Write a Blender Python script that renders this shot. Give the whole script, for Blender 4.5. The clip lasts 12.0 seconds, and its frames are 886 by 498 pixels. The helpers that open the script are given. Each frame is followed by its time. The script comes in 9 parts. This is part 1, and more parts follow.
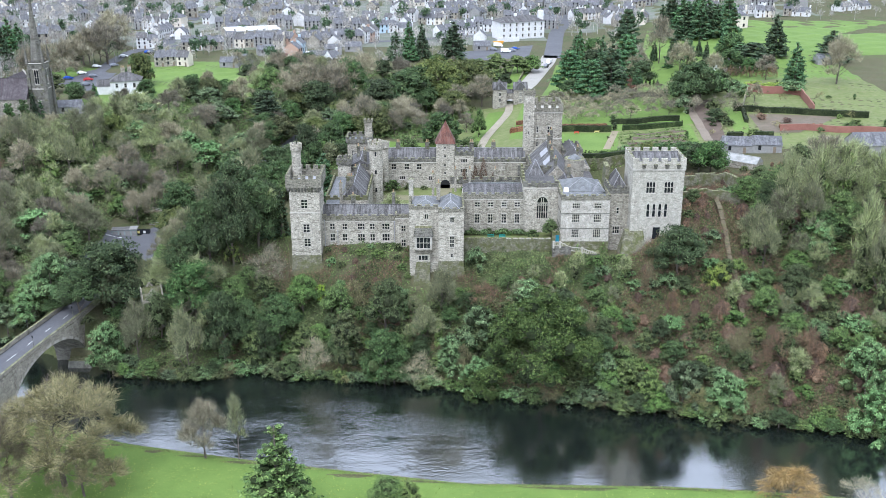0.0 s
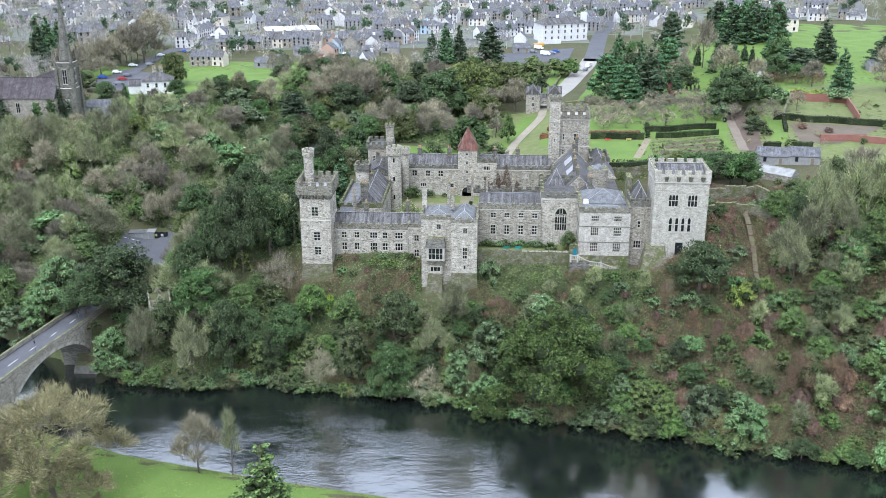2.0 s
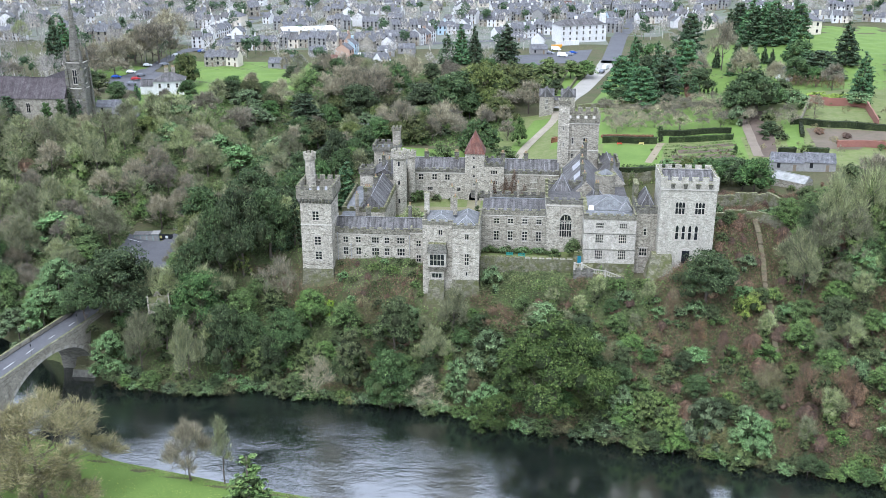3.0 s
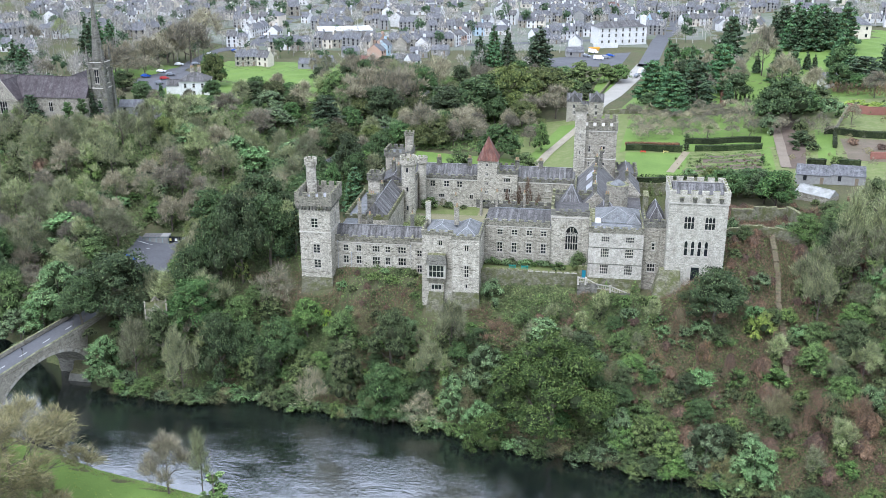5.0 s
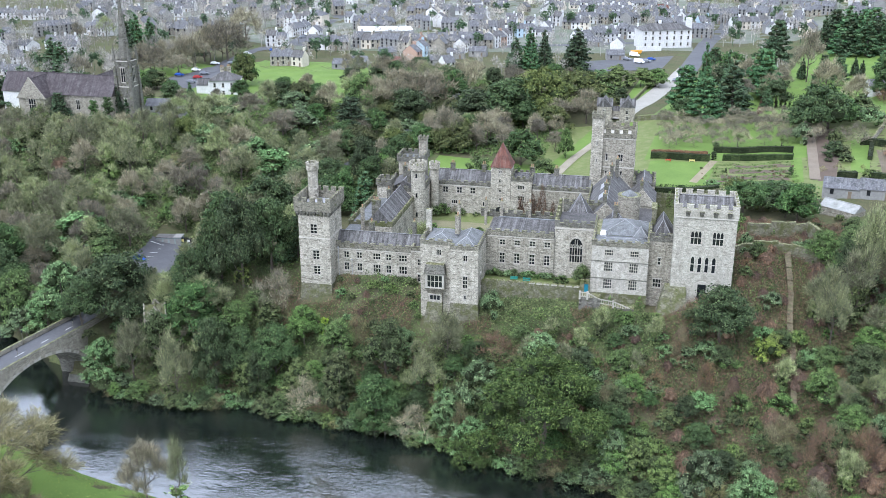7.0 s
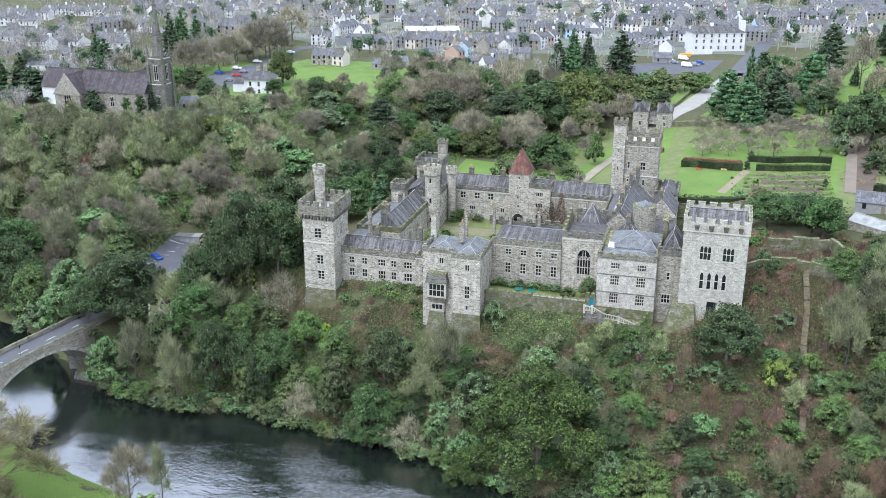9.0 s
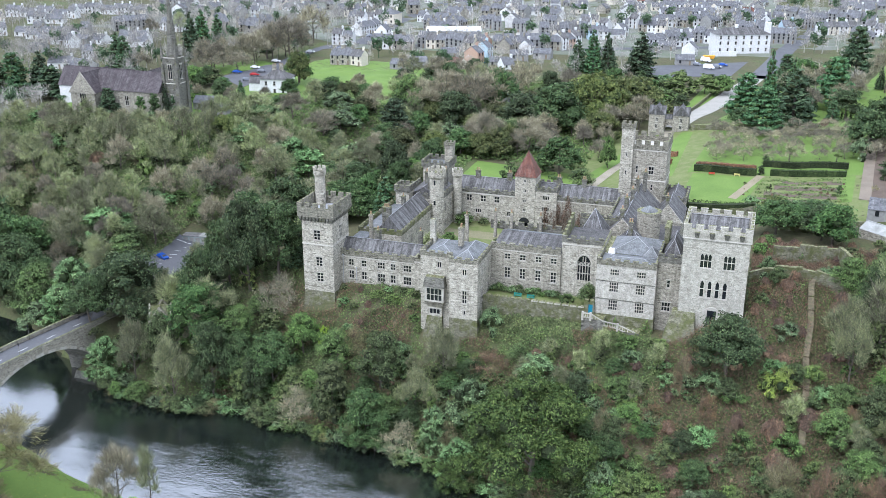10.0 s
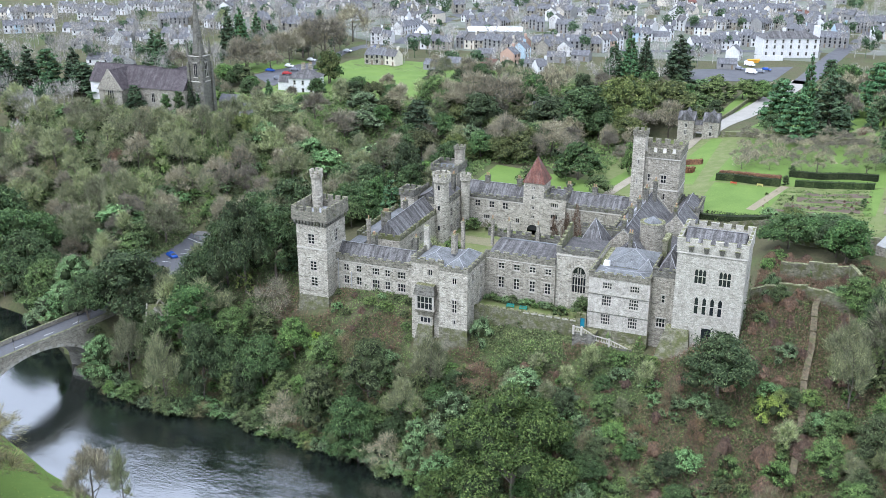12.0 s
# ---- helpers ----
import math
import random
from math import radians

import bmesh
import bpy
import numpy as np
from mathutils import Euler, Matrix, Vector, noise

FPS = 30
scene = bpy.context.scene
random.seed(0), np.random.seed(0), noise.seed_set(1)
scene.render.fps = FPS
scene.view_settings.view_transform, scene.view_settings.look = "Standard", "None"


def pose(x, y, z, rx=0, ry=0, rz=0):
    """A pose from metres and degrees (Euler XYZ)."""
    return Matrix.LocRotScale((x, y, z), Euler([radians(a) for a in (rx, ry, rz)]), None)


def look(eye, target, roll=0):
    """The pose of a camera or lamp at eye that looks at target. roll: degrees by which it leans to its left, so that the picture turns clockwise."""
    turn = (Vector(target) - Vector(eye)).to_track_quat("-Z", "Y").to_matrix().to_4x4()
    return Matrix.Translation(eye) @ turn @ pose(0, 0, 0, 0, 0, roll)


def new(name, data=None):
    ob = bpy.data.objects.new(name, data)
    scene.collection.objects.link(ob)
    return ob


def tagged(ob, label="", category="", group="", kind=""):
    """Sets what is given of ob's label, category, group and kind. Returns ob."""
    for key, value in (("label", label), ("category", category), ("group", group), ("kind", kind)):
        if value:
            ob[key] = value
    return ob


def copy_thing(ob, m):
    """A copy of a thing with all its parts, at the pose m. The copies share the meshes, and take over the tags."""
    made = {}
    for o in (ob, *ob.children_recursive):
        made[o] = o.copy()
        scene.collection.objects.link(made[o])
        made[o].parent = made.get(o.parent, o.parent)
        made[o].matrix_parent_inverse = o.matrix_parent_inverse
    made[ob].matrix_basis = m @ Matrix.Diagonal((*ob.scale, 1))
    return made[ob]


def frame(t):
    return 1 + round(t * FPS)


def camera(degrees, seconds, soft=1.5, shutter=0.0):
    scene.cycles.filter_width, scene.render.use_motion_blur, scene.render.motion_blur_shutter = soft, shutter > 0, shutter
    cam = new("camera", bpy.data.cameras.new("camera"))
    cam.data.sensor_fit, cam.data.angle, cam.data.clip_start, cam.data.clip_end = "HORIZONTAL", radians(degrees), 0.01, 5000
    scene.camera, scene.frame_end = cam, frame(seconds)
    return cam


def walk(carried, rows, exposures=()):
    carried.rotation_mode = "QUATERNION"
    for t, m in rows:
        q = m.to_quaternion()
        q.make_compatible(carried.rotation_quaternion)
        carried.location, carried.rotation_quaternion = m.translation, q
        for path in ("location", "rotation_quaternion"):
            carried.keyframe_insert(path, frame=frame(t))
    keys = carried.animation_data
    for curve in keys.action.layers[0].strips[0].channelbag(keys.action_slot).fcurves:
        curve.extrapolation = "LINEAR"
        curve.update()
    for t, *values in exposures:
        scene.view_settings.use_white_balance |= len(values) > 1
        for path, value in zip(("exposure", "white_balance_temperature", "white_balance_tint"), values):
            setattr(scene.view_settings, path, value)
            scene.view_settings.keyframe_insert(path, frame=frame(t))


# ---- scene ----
cam = camera(48.2, 12.0, soft=0.7)
METRES, EYE, TILT, LEAN, TURN = 94.0, 116.0, -20.0, 0.0, 0.0
ROWS = [
    (0.0, 0.0, 0.0, 0.0, -0.0, -0.0, 0.0),
    (0.5, 0.0257, 0.022, 0.0081, 0.77, -0.02, -0.28),
    (1.0, 0.053, 0.0446, 0.0164, 1.62, -0.04, -0.58),
    (1.5, 0.0812, 0.0678, 0.0251, 2.4, -0.06, -0.87),
    (2.0, 0.1098, 0.0914, 0.0338, 3.14, -0.08, -1.14),
    (2.5, 0.1389, 0.1154, 0.0428, 3.88, -0.11, -1.42),
    (3.0, 0.1689, 0.1397, 0.0522, 4.61, -0.14, -1.68),
    (5.0, 0.3019, 0.234, 0.0882, 7.84, -0.33, -2.83),
    (5.5, 0.3373, 0.2571, 0.097, 8.72, -0.39, -3.14),
    (6.0, 0.3726, 0.28, 0.1056, 9.59, -0.46, -3.46),
    (6.5, 0.4077, 0.3031, 0.1143, 10.49, -0.53, -3.77),
    (7.0, 0.4423, 0.3261, 0.1231, 11.41, -0.6, -4.1),
    (9.0, 0.5782, 0.4217, 0.1585, 15.34, -1.01, -5.49),
    (9.5, 0.6127, 0.4467, 0.1676, 16.32, -1.11, -5.84),
    (10.0, 0.6476, 0.4724, 0.1766, 17.25, -1.23, -6.17),
    (10.5, 0.682, 0.4987, 0.1861, 18.07, -1.34, -6.46),
    (11.0, 0.7166, 0.5256, 0.1959, 18.91, -1.45, -6.76),
    (11.5, 0.7505, 0.5527, 0.2055, 19.9, -1.6, -7.1),
    (12.0, 0.7844, 0.5802, 0.2154, 20.98, -1.74, -7.46),
]
walk(cam, [(t, pose(0, 0, EYE, TILT, LEAN, TURN) @ pose(METRES * x, METRES * y, METRES * z, 90 + pitch, roll, yaw)) for t, x, y, z, yaw, pitch, roll in ROWS], exposures=[(0.0, 1.7, 5450, 13), (12.0, 1.7, 5450, 13)])

# ---- daylight: an overcast winter sky, one wide weak sun ----
world = bpy.data.worlds.new("overcast_sky")
scene.world = world
world.use_nodes = True
wn, wl = world.node_tree.nodes, world.node_tree.links
wn.clear()
sky = wn.new("ShaderNodeTexSky")
sky.sky_type, sky.sun_disc = "NISHITA", False
sky.sun_elevation, sky.sun_rotation = radians(58), radians(200)
sky.air_density, sky.dust_density, sky.ozone_density = 1.0, 6.0, 1.0
grey = wn.new("ShaderNodeHueSaturation")
grey.inputs["Saturation"].default_value = 0.45
wbg = wn.new("ShaderNodeBackground")
wbg.inputs["Strength"].default_value = 0.14
wout = wn.new("ShaderNodeOutputWorld")
cloud = wn.new("ShaderNodeMix")
cloud.data_type = "RGBA"
cloud.inputs[0].default_value = 0.75
cloud.inputs[7].default_value = (5.0, 5.15, 5.3, 1)
wl.new(sky.outputs[0], grey.inputs["Color"])
wl.new(grey.outputs[0], cloud.inputs[6])
wl.new(cloud.outputs[2], wbg.inputs["Color"])
wl.new(wbg.outputs[0], wout.inputs["Surface"])

sun_lamp = bpy.data.lights.new("sun", "SUN")
sun_lamp.energy, sun_lamp.angle, sun_lamp.color = 0.7, radians(25), (1.0, 0.97, 0.93)
sun = new("sun", sun_lamp)
sun.matrix_world = look((-50, -120, 220), (0, 0, 0))

# ---- materials ----
def nodes_of(name, rough=0.8, metal=0.0, spec=0.3):
    m = bpy.data.materials.new(name)
    m.use_nodes = True
    nt = m.node_tree
    p = nt.nodes["Principled BSDF"]
    p.inputs["Roughness"].default_value = rough
    p.inputs["Metallic"].default_value = metal
    p.inputs["Specular IOR Level"].default_value = spec
    return m, nt, p


def put(nt, kind, **values):
    n = nt.nodes.new(kind)
    for k, v in values.items():
        n.inputs[k].default_value = v
    return n


def ramp(nt, fac, stops):
    r = nt.nodes.new("ShaderNodeValToRGB")
    e = r.color_ramp.elements
    while len(e) < len(stops):
        e.new(0.5)
    for k, (pos, c) in enumerate(stops):
        e[k].position, e[k].color = pos, (*c, 1)
    nt.links.new(fac, r.inputs[0])
    return r.outputs[0]


def mixc(nt, fac, a, b, mode="MIX"):
    n = nt.nodes.new("ShaderNodeMix")
    n.data_type, n.blend_type = "RGBA", mode
    for key, val in ((0, fac), (6, a), (7, b)):
        if hasattr(val, "links"):
            nt.links.new(val, n.inputs[key])
        else:
            n.inputs[key].default_value = val if key == 0 else (*val, 1)
    return n.outputs[2]


def world_place(nt, scale=(1, 1, 1)):
    g = nt.nodes.new("ShaderNodeNewGeometry")
    mp = nt.nodes.new("ShaderNodeMapping")
    mp.inputs["Scale"].default_value = scale
    nt.links.new(g.outputs["Position"], mp.inputs["Vector"])
    return mp.outputs[0]


def noisy(nt, vec, scale, detail=4.0, rough=0.6):
    n = put(nt, "ShaderNodeTexNoise", Scale=scale, Detail=detail, Roughness=rough)
    if vec is not None:
        nt.links.new(vec, n.inputs["Vector"])
    return n.outputs[0]


def bumped(nt, p, height, strength=0.4, dist=0.05):
    b = put(nt, "ShaderNodeBump", Strength=strength, Distance=dist)
    nt.links.new(height, b.inputs["Height"])
    nt.links.new(b.outputs[0], p.inputs["Normal"])


def plain(name, c, c2=None, scale=1.0, rough=0.8, metal=0.0, spec=0.3, bump=0.2):
    """A surface with a coarse and a fine variation between two colours."""
    m, nt, p = nodes_of(name, rough, metal, spec)
    c2 = c2 or tuple(v * 0.7 for v in c)
    v = world_place(nt)
    a = ramp(nt, noisy(nt, v, scale * 0.25, 3), [(0.35, c), (0.7, c2)])
    f = noisy(nt, v, scale * 3.0, 5)
    nt.links.new(mixc(nt, 0.35, a, ramp(nt, f, [(0.3, tuple(x * 0.6 for x in c2)), (0.7, tuple(min(1, x * 1.2) for x in c))])), p.inputs["Base Color"])
    if bump:
        bumped(nt, p, f, bump)
    return m


def masonry(name, light, dark, stain, stone=2.2, moss=0.0, stain_amount=0.5, plaster=0.0, lichen=True):
    """Weathered rubble: stones of uneven tone in courses, joints, streaks, and lichen and moss on the tops."""
    m, nt, p = nodes_of(name, 0.9, 0, 0.2)
    w = world_place(nt)
    v = world_place(nt, (stone * 0.5, stone * 0.5, stone * 1.25))
    cell = put(nt, "ShaderNodeTexVoronoi", Scale=1.0)
    nt.links.new(v, cell.inputs["Vector"])
    edge = put(nt, "ShaderNodeTexVoronoi", Scale=1.0)
    edge.feature = "DISTANCE_TO_EDGE"
    nt.links.new(v, edge.inputs["Vector"])
    sep = nt.nodes.new("ShaderNodeSeparateColor")
    nt.links.new(cell.outputs["Color"], sep.inputs[0])
    mid = tuple(a * 0.7 + b * 0.3 for a, b in zip(light, dark))
    tone = ramp(nt, sep.outputs[0], [(0.0, dark), (0.22, mid), (0.8, light), (1.0, tuple(min(0.85, x * 1.18) for x in light))])
    joint = ramp(nt, edge.outputs["Distance"], [(0.0, (0, 0, 0)), (0.08, (1, 1, 1))])
    col = mixc(nt, joint, tuple(x * 0.75 + y * 0.25 for x, y in zip(dark, light)), tone)
    if plaster:
        col = mixc(nt, plaster, col, light)
    patches = ramp(nt, noisy(nt, w, 0.75, 6, 0.75), [(0.32, (0.66, 0.65, 0.61)), (0.5, (0.98, 0.98, 0.97)), (0.68, (1.2, 1.19, 1.17))])
    col = mixc(nt, 1.0, col, patches, "MULTIPLY")
    s1 = ramp(nt, noisy(nt, world_place(nt, (1.9, 1.9, 0.13)), 1.0, 6, 0.75), [(0.5, (0, 0, 0)), (0.7, (1, 1, 1))])
    s2 = ramp(nt, noisy(nt, w, 1.8, 6, 0.8), [(0.5, (0, 0, 0)), (0.68, (1, 1, 1))])
    k = nt.nodes.new("ShaderNodeMath")
    k.operation = "MULTIPLY"
    k.inputs[1].default_value = stain_amount
    nt.links.new(mixc(nt, 0.45, s1, s2), k.inputs[0])
    col = mixc(nt, k.outputs[0], col, stain)
    if moss:
        mm = ramp(nt, noisy(nt, w, 0.55, 5, 0.7), [(0.62 - 0.25 * moss, (0, 0, 0)), (0.75 - 0.2 * moss, (1, 1, 1))])
        col = mixc(nt, mm, col, (0.085, 0.092, 0.035))
    up = nt.nodes.new("ShaderNodeSeparateXYZ")
    gm = nt.nodes.new("ShaderNodeNewGeometry")
    nt.links.new(gm.outputs["Normal"], up.inputs[0])
    flat = ramp(nt, up.outputs[2], [(0.72, (0, 0, 0)), (0.9, (1, 1, 1))])
    crust = ramp(nt, noisy(nt, w, 1.9, 5, 0.75), [(0.38, (0.055, 0.055, 0.028)), (0.5, (0.125, 0.125, 0.055)), (0.6, (0.24, 0.235, 0.15)), (0.74, (0.31, 0.30, 0.24))])
    if lichen:
        col = mixc(nt, flat, col, crust)
    mottle = ramp(nt, noisy(nt, w, 4.5, 4, 0.8), [(0.3, (0.5, 0.5, 0.48)), (0.48, (1, 1, 1)), (0.7, (1.35, 1.34, 1.3))])
    col = mixc(nt, 1.0, col, mottle, "MULTIPLY")
    nt.links.new(col, p.inputs["Base Color"])
    bumped(nt, p, edge.outputs["Distance"], 0.8, 0.1)
    return m


def slates(name, a, b, course=3.2, streaks=0.5):
    """Slate courses with pale washed streaks that run down the slope."""
    m, nt, p = nodes_of(name, 0.75, 0, 0.25)
    v = world_place(nt, (course, course, course * 1.6))
    cell = put(nt, "ShaderNodeTexVoronoi", Scale=1.0)
    nt.links.new(v, cell.inputs["Vector"])
    sep = nt.nodes.new("ShaderNodeSeparateColor")
    nt.links.new(cell.outputs["Color"], sep.inputs[0])
    col = mixc(nt, sep.outputs[0], a, b)
    g = nt.nodes.new("ShaderNodeNewGeometry")
    side, along, both = (nt.nodes.new("ShaderNodeVectorMath") for _ in range(3))
    side.operation, along.operation = "CROSS_PRODUCT", "DOT_PRODUCT"
    side.inputs[1].default_value = (0, 0, 1)
    nt.links.new(g.outputs["Normal"], side.inputs[0])
    both.operation = "NORMALIZE"
    nt.links.new(side.outputs[0], both.inputs[0])
    nt.links.new(both.outputs[0], along.inputs[0])
    nt.links.new(g.outputs["Position"], along.inputs[1])
    down = nt.nodes.new("ShaderNodeSeparateXYZ")
    nt.links.new(g.outputs["Position"], down.inputs[0])
    flow = nt.nodes.new("ShaderNodeCombineXYZ")
    nt.links.new(along.outputs["Value"], flow.inputs[0])
    fall = nt.nodes.new("ShaderNodeMath")
    fall.operation = "MULTIPLY"
    fall.inputs[1].default_value = 0.09
    nt.links.new(down.outputs[2], fall.inputs[0])
    nt.links.new(fall.outputs[0], flow.inputs[1])
    wash = ramp(nt, noisy(nt, flow.outputs[0], 1.1, 5, 0.75), [(0.45, (0, 0, 0)), (0.68, (streaks, streaks, streaks))])
    col = mixc(nt, wash, col, (0.27, 0.265, 0.262))
    w = world_place(nt)
    blotch = ramp(nt, noisy(nt, w, 0.6, 5, 0.7), [(0.34, (0.6, 0.6, 0.57)), (0.6, (1.1, 1.1, 1.1))])
    fleck = ramp(nt, noisy(nt, w, 5.0, 3, 0.8), [(0.3, (0.55, 0.55, 0.55)), (0.7, (1.4, 1.4, 1.38))])
    col = mixc(nt, 1.0, mixc(nt, 1.0, col, blotch, "MULTIPLY"), fleck, "MULTIPLY")
    nt.links.new(col, p.inputs["Base Color"])
    bumped(nt, p, sep.outputs[0], 0.25, 0.02)
    return m


def foliage(name, a, b, c, rough=0.6, patch=0.35, fleck=2.6, vary=1.0):
    """Leaf colours: varied leaf by leaf, within a spray, clump by clump and plant by plant."""
    m, nt, p = nodes_of(name, max(rough, 0.7), 0, 0.1)
    g = nt.nodes.new("ShaderNodeNewGeometry")
    o = nt.nodes.new("ShaderNodeObjectInfo")
    tone = ramp(nt, g.outputs["Random Per Island"], [(0.0, a), (0.55, b), (1.0, c)])
    hs = put(nt, "ShaderNodeHueSaturation")
    for key, lo, hi in (("Hue", 0.484, 0.508), ("Value", 0.68, 1.34), ("Saturation", 0.78, 1.1)):
        r = put(nt, "ShaderNodeMapRange")
        mid = 0.5 if key == "Hue" else 1.0
        r.inputs[3].default_value, r.inputs[4].default_value = mid + (lo - mid) * vary, mid + (hi - mid) * vary
        nt.links.new(o.outputs["Random"], r.inputs[0])
        nt.links.new(r.outputs[0], hs.inputs[key])
    nt.links.new(tone, hs.inputs["Color"])
    v = world_place(nt)
    n = ramp(nt, noisy(nt, v, patch, 3), [(0.3, (0.65, 0.65, 0.62)), (0.7, (1.15, 1.12, 1.0))])
    fine = ramp(nt, noisy(nt, v, fleck, 2, 0.7), [(0.3, (0.42, 0.44, 0.42)), (0.5, (0.95, 0.95, 0.95)), (0.7, (1.6, 1.55, 1.45))])
    col = mixc(nt, 1.0, mixc(nt, 1.0, hs.outputs[0], n, "MULTIPLY"), fine, "MULTIPLY")
    nt.links.new(col, p.inputs["Base Color"])
    return m


STONE = masonry("castle_stone", (0.410, 0.384, 0.322), (0.172, 0.158, 0.126), (0.066, 0.060, 0.042), 3.3, 0.0, 0.62)
STONE_GREY = masonry("grey_rubble", (0.332, 0.308, 0.253), (0.140, 0.128, 0.102), (0.050, 0.045, 0.032), 3.3, 0.0, 0.75)
STONE_PALE = masonry("pale_limewashed_stone", (0.400, 0.380, 0.325), (0.235, 0.222, 0.183), (0.112, 0.104, 0.078), 3.3, 0.0, 0.6, 0.2)
STONE_WHITE = masonry("limewashed_wall", (0.400, 0.377, 0.330), (0.255, 0.239, 0.204), (0.120, 0.111, 0.086), 3.3, 0.0, 0.65, 0.4)
STONE_MOSS = masonry("mossy_stone", (0.185, 0.176, 0.128), (0.085, 0.081, 0.055), (0.045, 0.045, 0.026), 2.8, 0.75, 0.6)
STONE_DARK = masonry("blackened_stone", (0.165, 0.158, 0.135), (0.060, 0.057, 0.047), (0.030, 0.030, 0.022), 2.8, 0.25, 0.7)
STONE_TOP = masonry("blackened_parapet", (0.225, 0.212, 0.170), (0.082, 0.076, 0.059), (0.038, 0.035, 0.025), 3.3, 0.15, 0.85)
TRIM = plain("dressed_stone", (0.43, 0.405, 0.345), (0.29, 0.27, 0.225), 1.6)
LEAD = slates("weathered_lead", (0.118, 0.122, 0.124), (0.140, 0.144, 0.146), 1.2, 0.35)
SLATE = slates("roof_slate", (0.042, 0.039, 0.038), (0.085, 0.079, 0.076), 4.0, 0.5)
SLATE_WARM = slates("lichened_slate", (0.046, 0.043, 0.042), (0.096, 0.090, 0.086), 4.0, 0.65)
TILE_RED = slates("red_clay_tile", (0.085, 0.035, 0.024), (0.150, 0.062, 0.042), 4.0, 0.3)
GLASS = plain("window_glass", (0.012, 0.014, 0.016), (0.02, 0.022, 0.025), 0.6, 0.08, 0, 0.5, 0)
WHITE_PAINT = plain("white_render", (0.66, 0.655, 0.64), (0.5, 0.49, 0.46), 0.5)
CREAM = plain("cream_render", (0.62, 0.56, 0.45), (0.52, 0.47, 0.38), 0.5)
GREY_RENDER = plain("grey_render", (0.27, 0.265, 0.25), (0.19, 0.185, 0.17), 0.5)
PINK_RENDER = plain("salmon_render", (0.42, 0.29, 0.21), (0.36, 0.24, 0.18), 0.5)
BLUE_RENDER = plain("pale_blue_render", (0.42, 0.52, 0.58), (0.36, 0.46, 0.52), 0.5)
ASPHALT = plain("asphalt", (0.095, 0.095, 0.1), (0.065, 0.065, 0.07), 0.6, 0.85)
GRAVEL = plain("pale_gravel", (0.30, 0.285, 0.25), (0.23, 0.215, 0.185), 0.8, 0.95)
EARTH = plain("bare_earth", (0.115, 0.085, 0.062), (0.07, 0.052, 0.038), 0.8, 0.95)
LINE = plain("road_paint", (0.7, 0.7, 0.68), (0.5, 0.5, 0.48), 2.0)
BRICK_RED = plain("red_brick", (0.25, 0.115, 0.085), (0.18, 0.08, 0.06), 1.5)
BARK = plain("bark", (0.12, 0.10, 0.08), (0.07, 0.06, 0.05), 2.0, 0.95)
CHIMNEY_POT = plain("clay_pot", (0.34, 0.23, 0.13), (0.24, 0.16, 0.10), 2.0)
BLUE_DOOR = plain("blue_paint", (0.02, 0.17, 0.24), (0.015, 0.13, 0.19), 2.0, 0.5)
GREEN_PAINT = plain("green_paint", (0.03, 0.22, 0.18), (0.025, 0.17, 0.14), 2.0, 0.5)
RED_PAINT = plain("red_paint", (0.5, 0.05, 0.03), (0.4, 0.04, 0.025), 2.0, 0.5)
YELLOW_PAINT = plain("pale_yellow_paint", (0.65, 0.55, 0.2), (0.55, 0.46, 0.16), 2.0, 0.5)
WOOD = plain("weathered_wood", (0.2, 0.16, 0.11), (0.13, 0.1, 0.07), 2.0)


def grass_material(name="mown_grass", dull=0.0):
    m, nt, p = nodes_of(name, 0.85, 0, 0.15)
    v = world_place(nt)
    a = ramp(nt, noisy(nt, v, 0.12, 4), [(0.35, (0.09, 0.142, 0.03)), (0.65, (0.13, 0.19, 0.043))])
    f = noisy(nt, v, 4.0, 4)
    nt.links.new(mixc(nt, 0.35, a, ramp(nt, f, [(0.3, (0.055, 0.095, 0.018)), (0.7, (0.155, 0.23, 0.048))])), p.inputs["Base Color"])
    bumped(nt, p, f, 0.5, 0.05)
    if dull:
        old = p.inputs["Base Color"].links[0].from_socket
        tan = ramp(nt, noisy(nt, v, 0.5, 5), [(0.4, (0.11, 0.115, 0.045)), (0.65, (0.17, 0.15, 0.085))])
        nt.links.new(mixc(nt, dull, old, tan), p.inputs["Base Color"])
    return m


def ground_material():
    """Woodland floor and rough grass in patches."""
    m, nt, p = nodes_of("woodland_floor", 0.95, 0, 0.1)
    v = world_place(nt)
    a = ramp(nt, noisy(nt, v, 0.045, 5), [(0.36, (0.055, 0.08, 0.03)), (0.5, (0.085, 0.08, 0.05)), (0.66, (0.07, 0.11, 0.035))])
    f = noisy(nt, v, 1.6, 6, 0.7)
    nt.links.new(mixc(nt, 0.5, a, ramp(nt, f, [(0.3, (0.035, 0.032, 0.018)), (0.7, (0.13, 0.12, 0.055))])), p.inputs["Base Color"])
    bumped(nt, p, f, 0.8, 0.3)
    return m


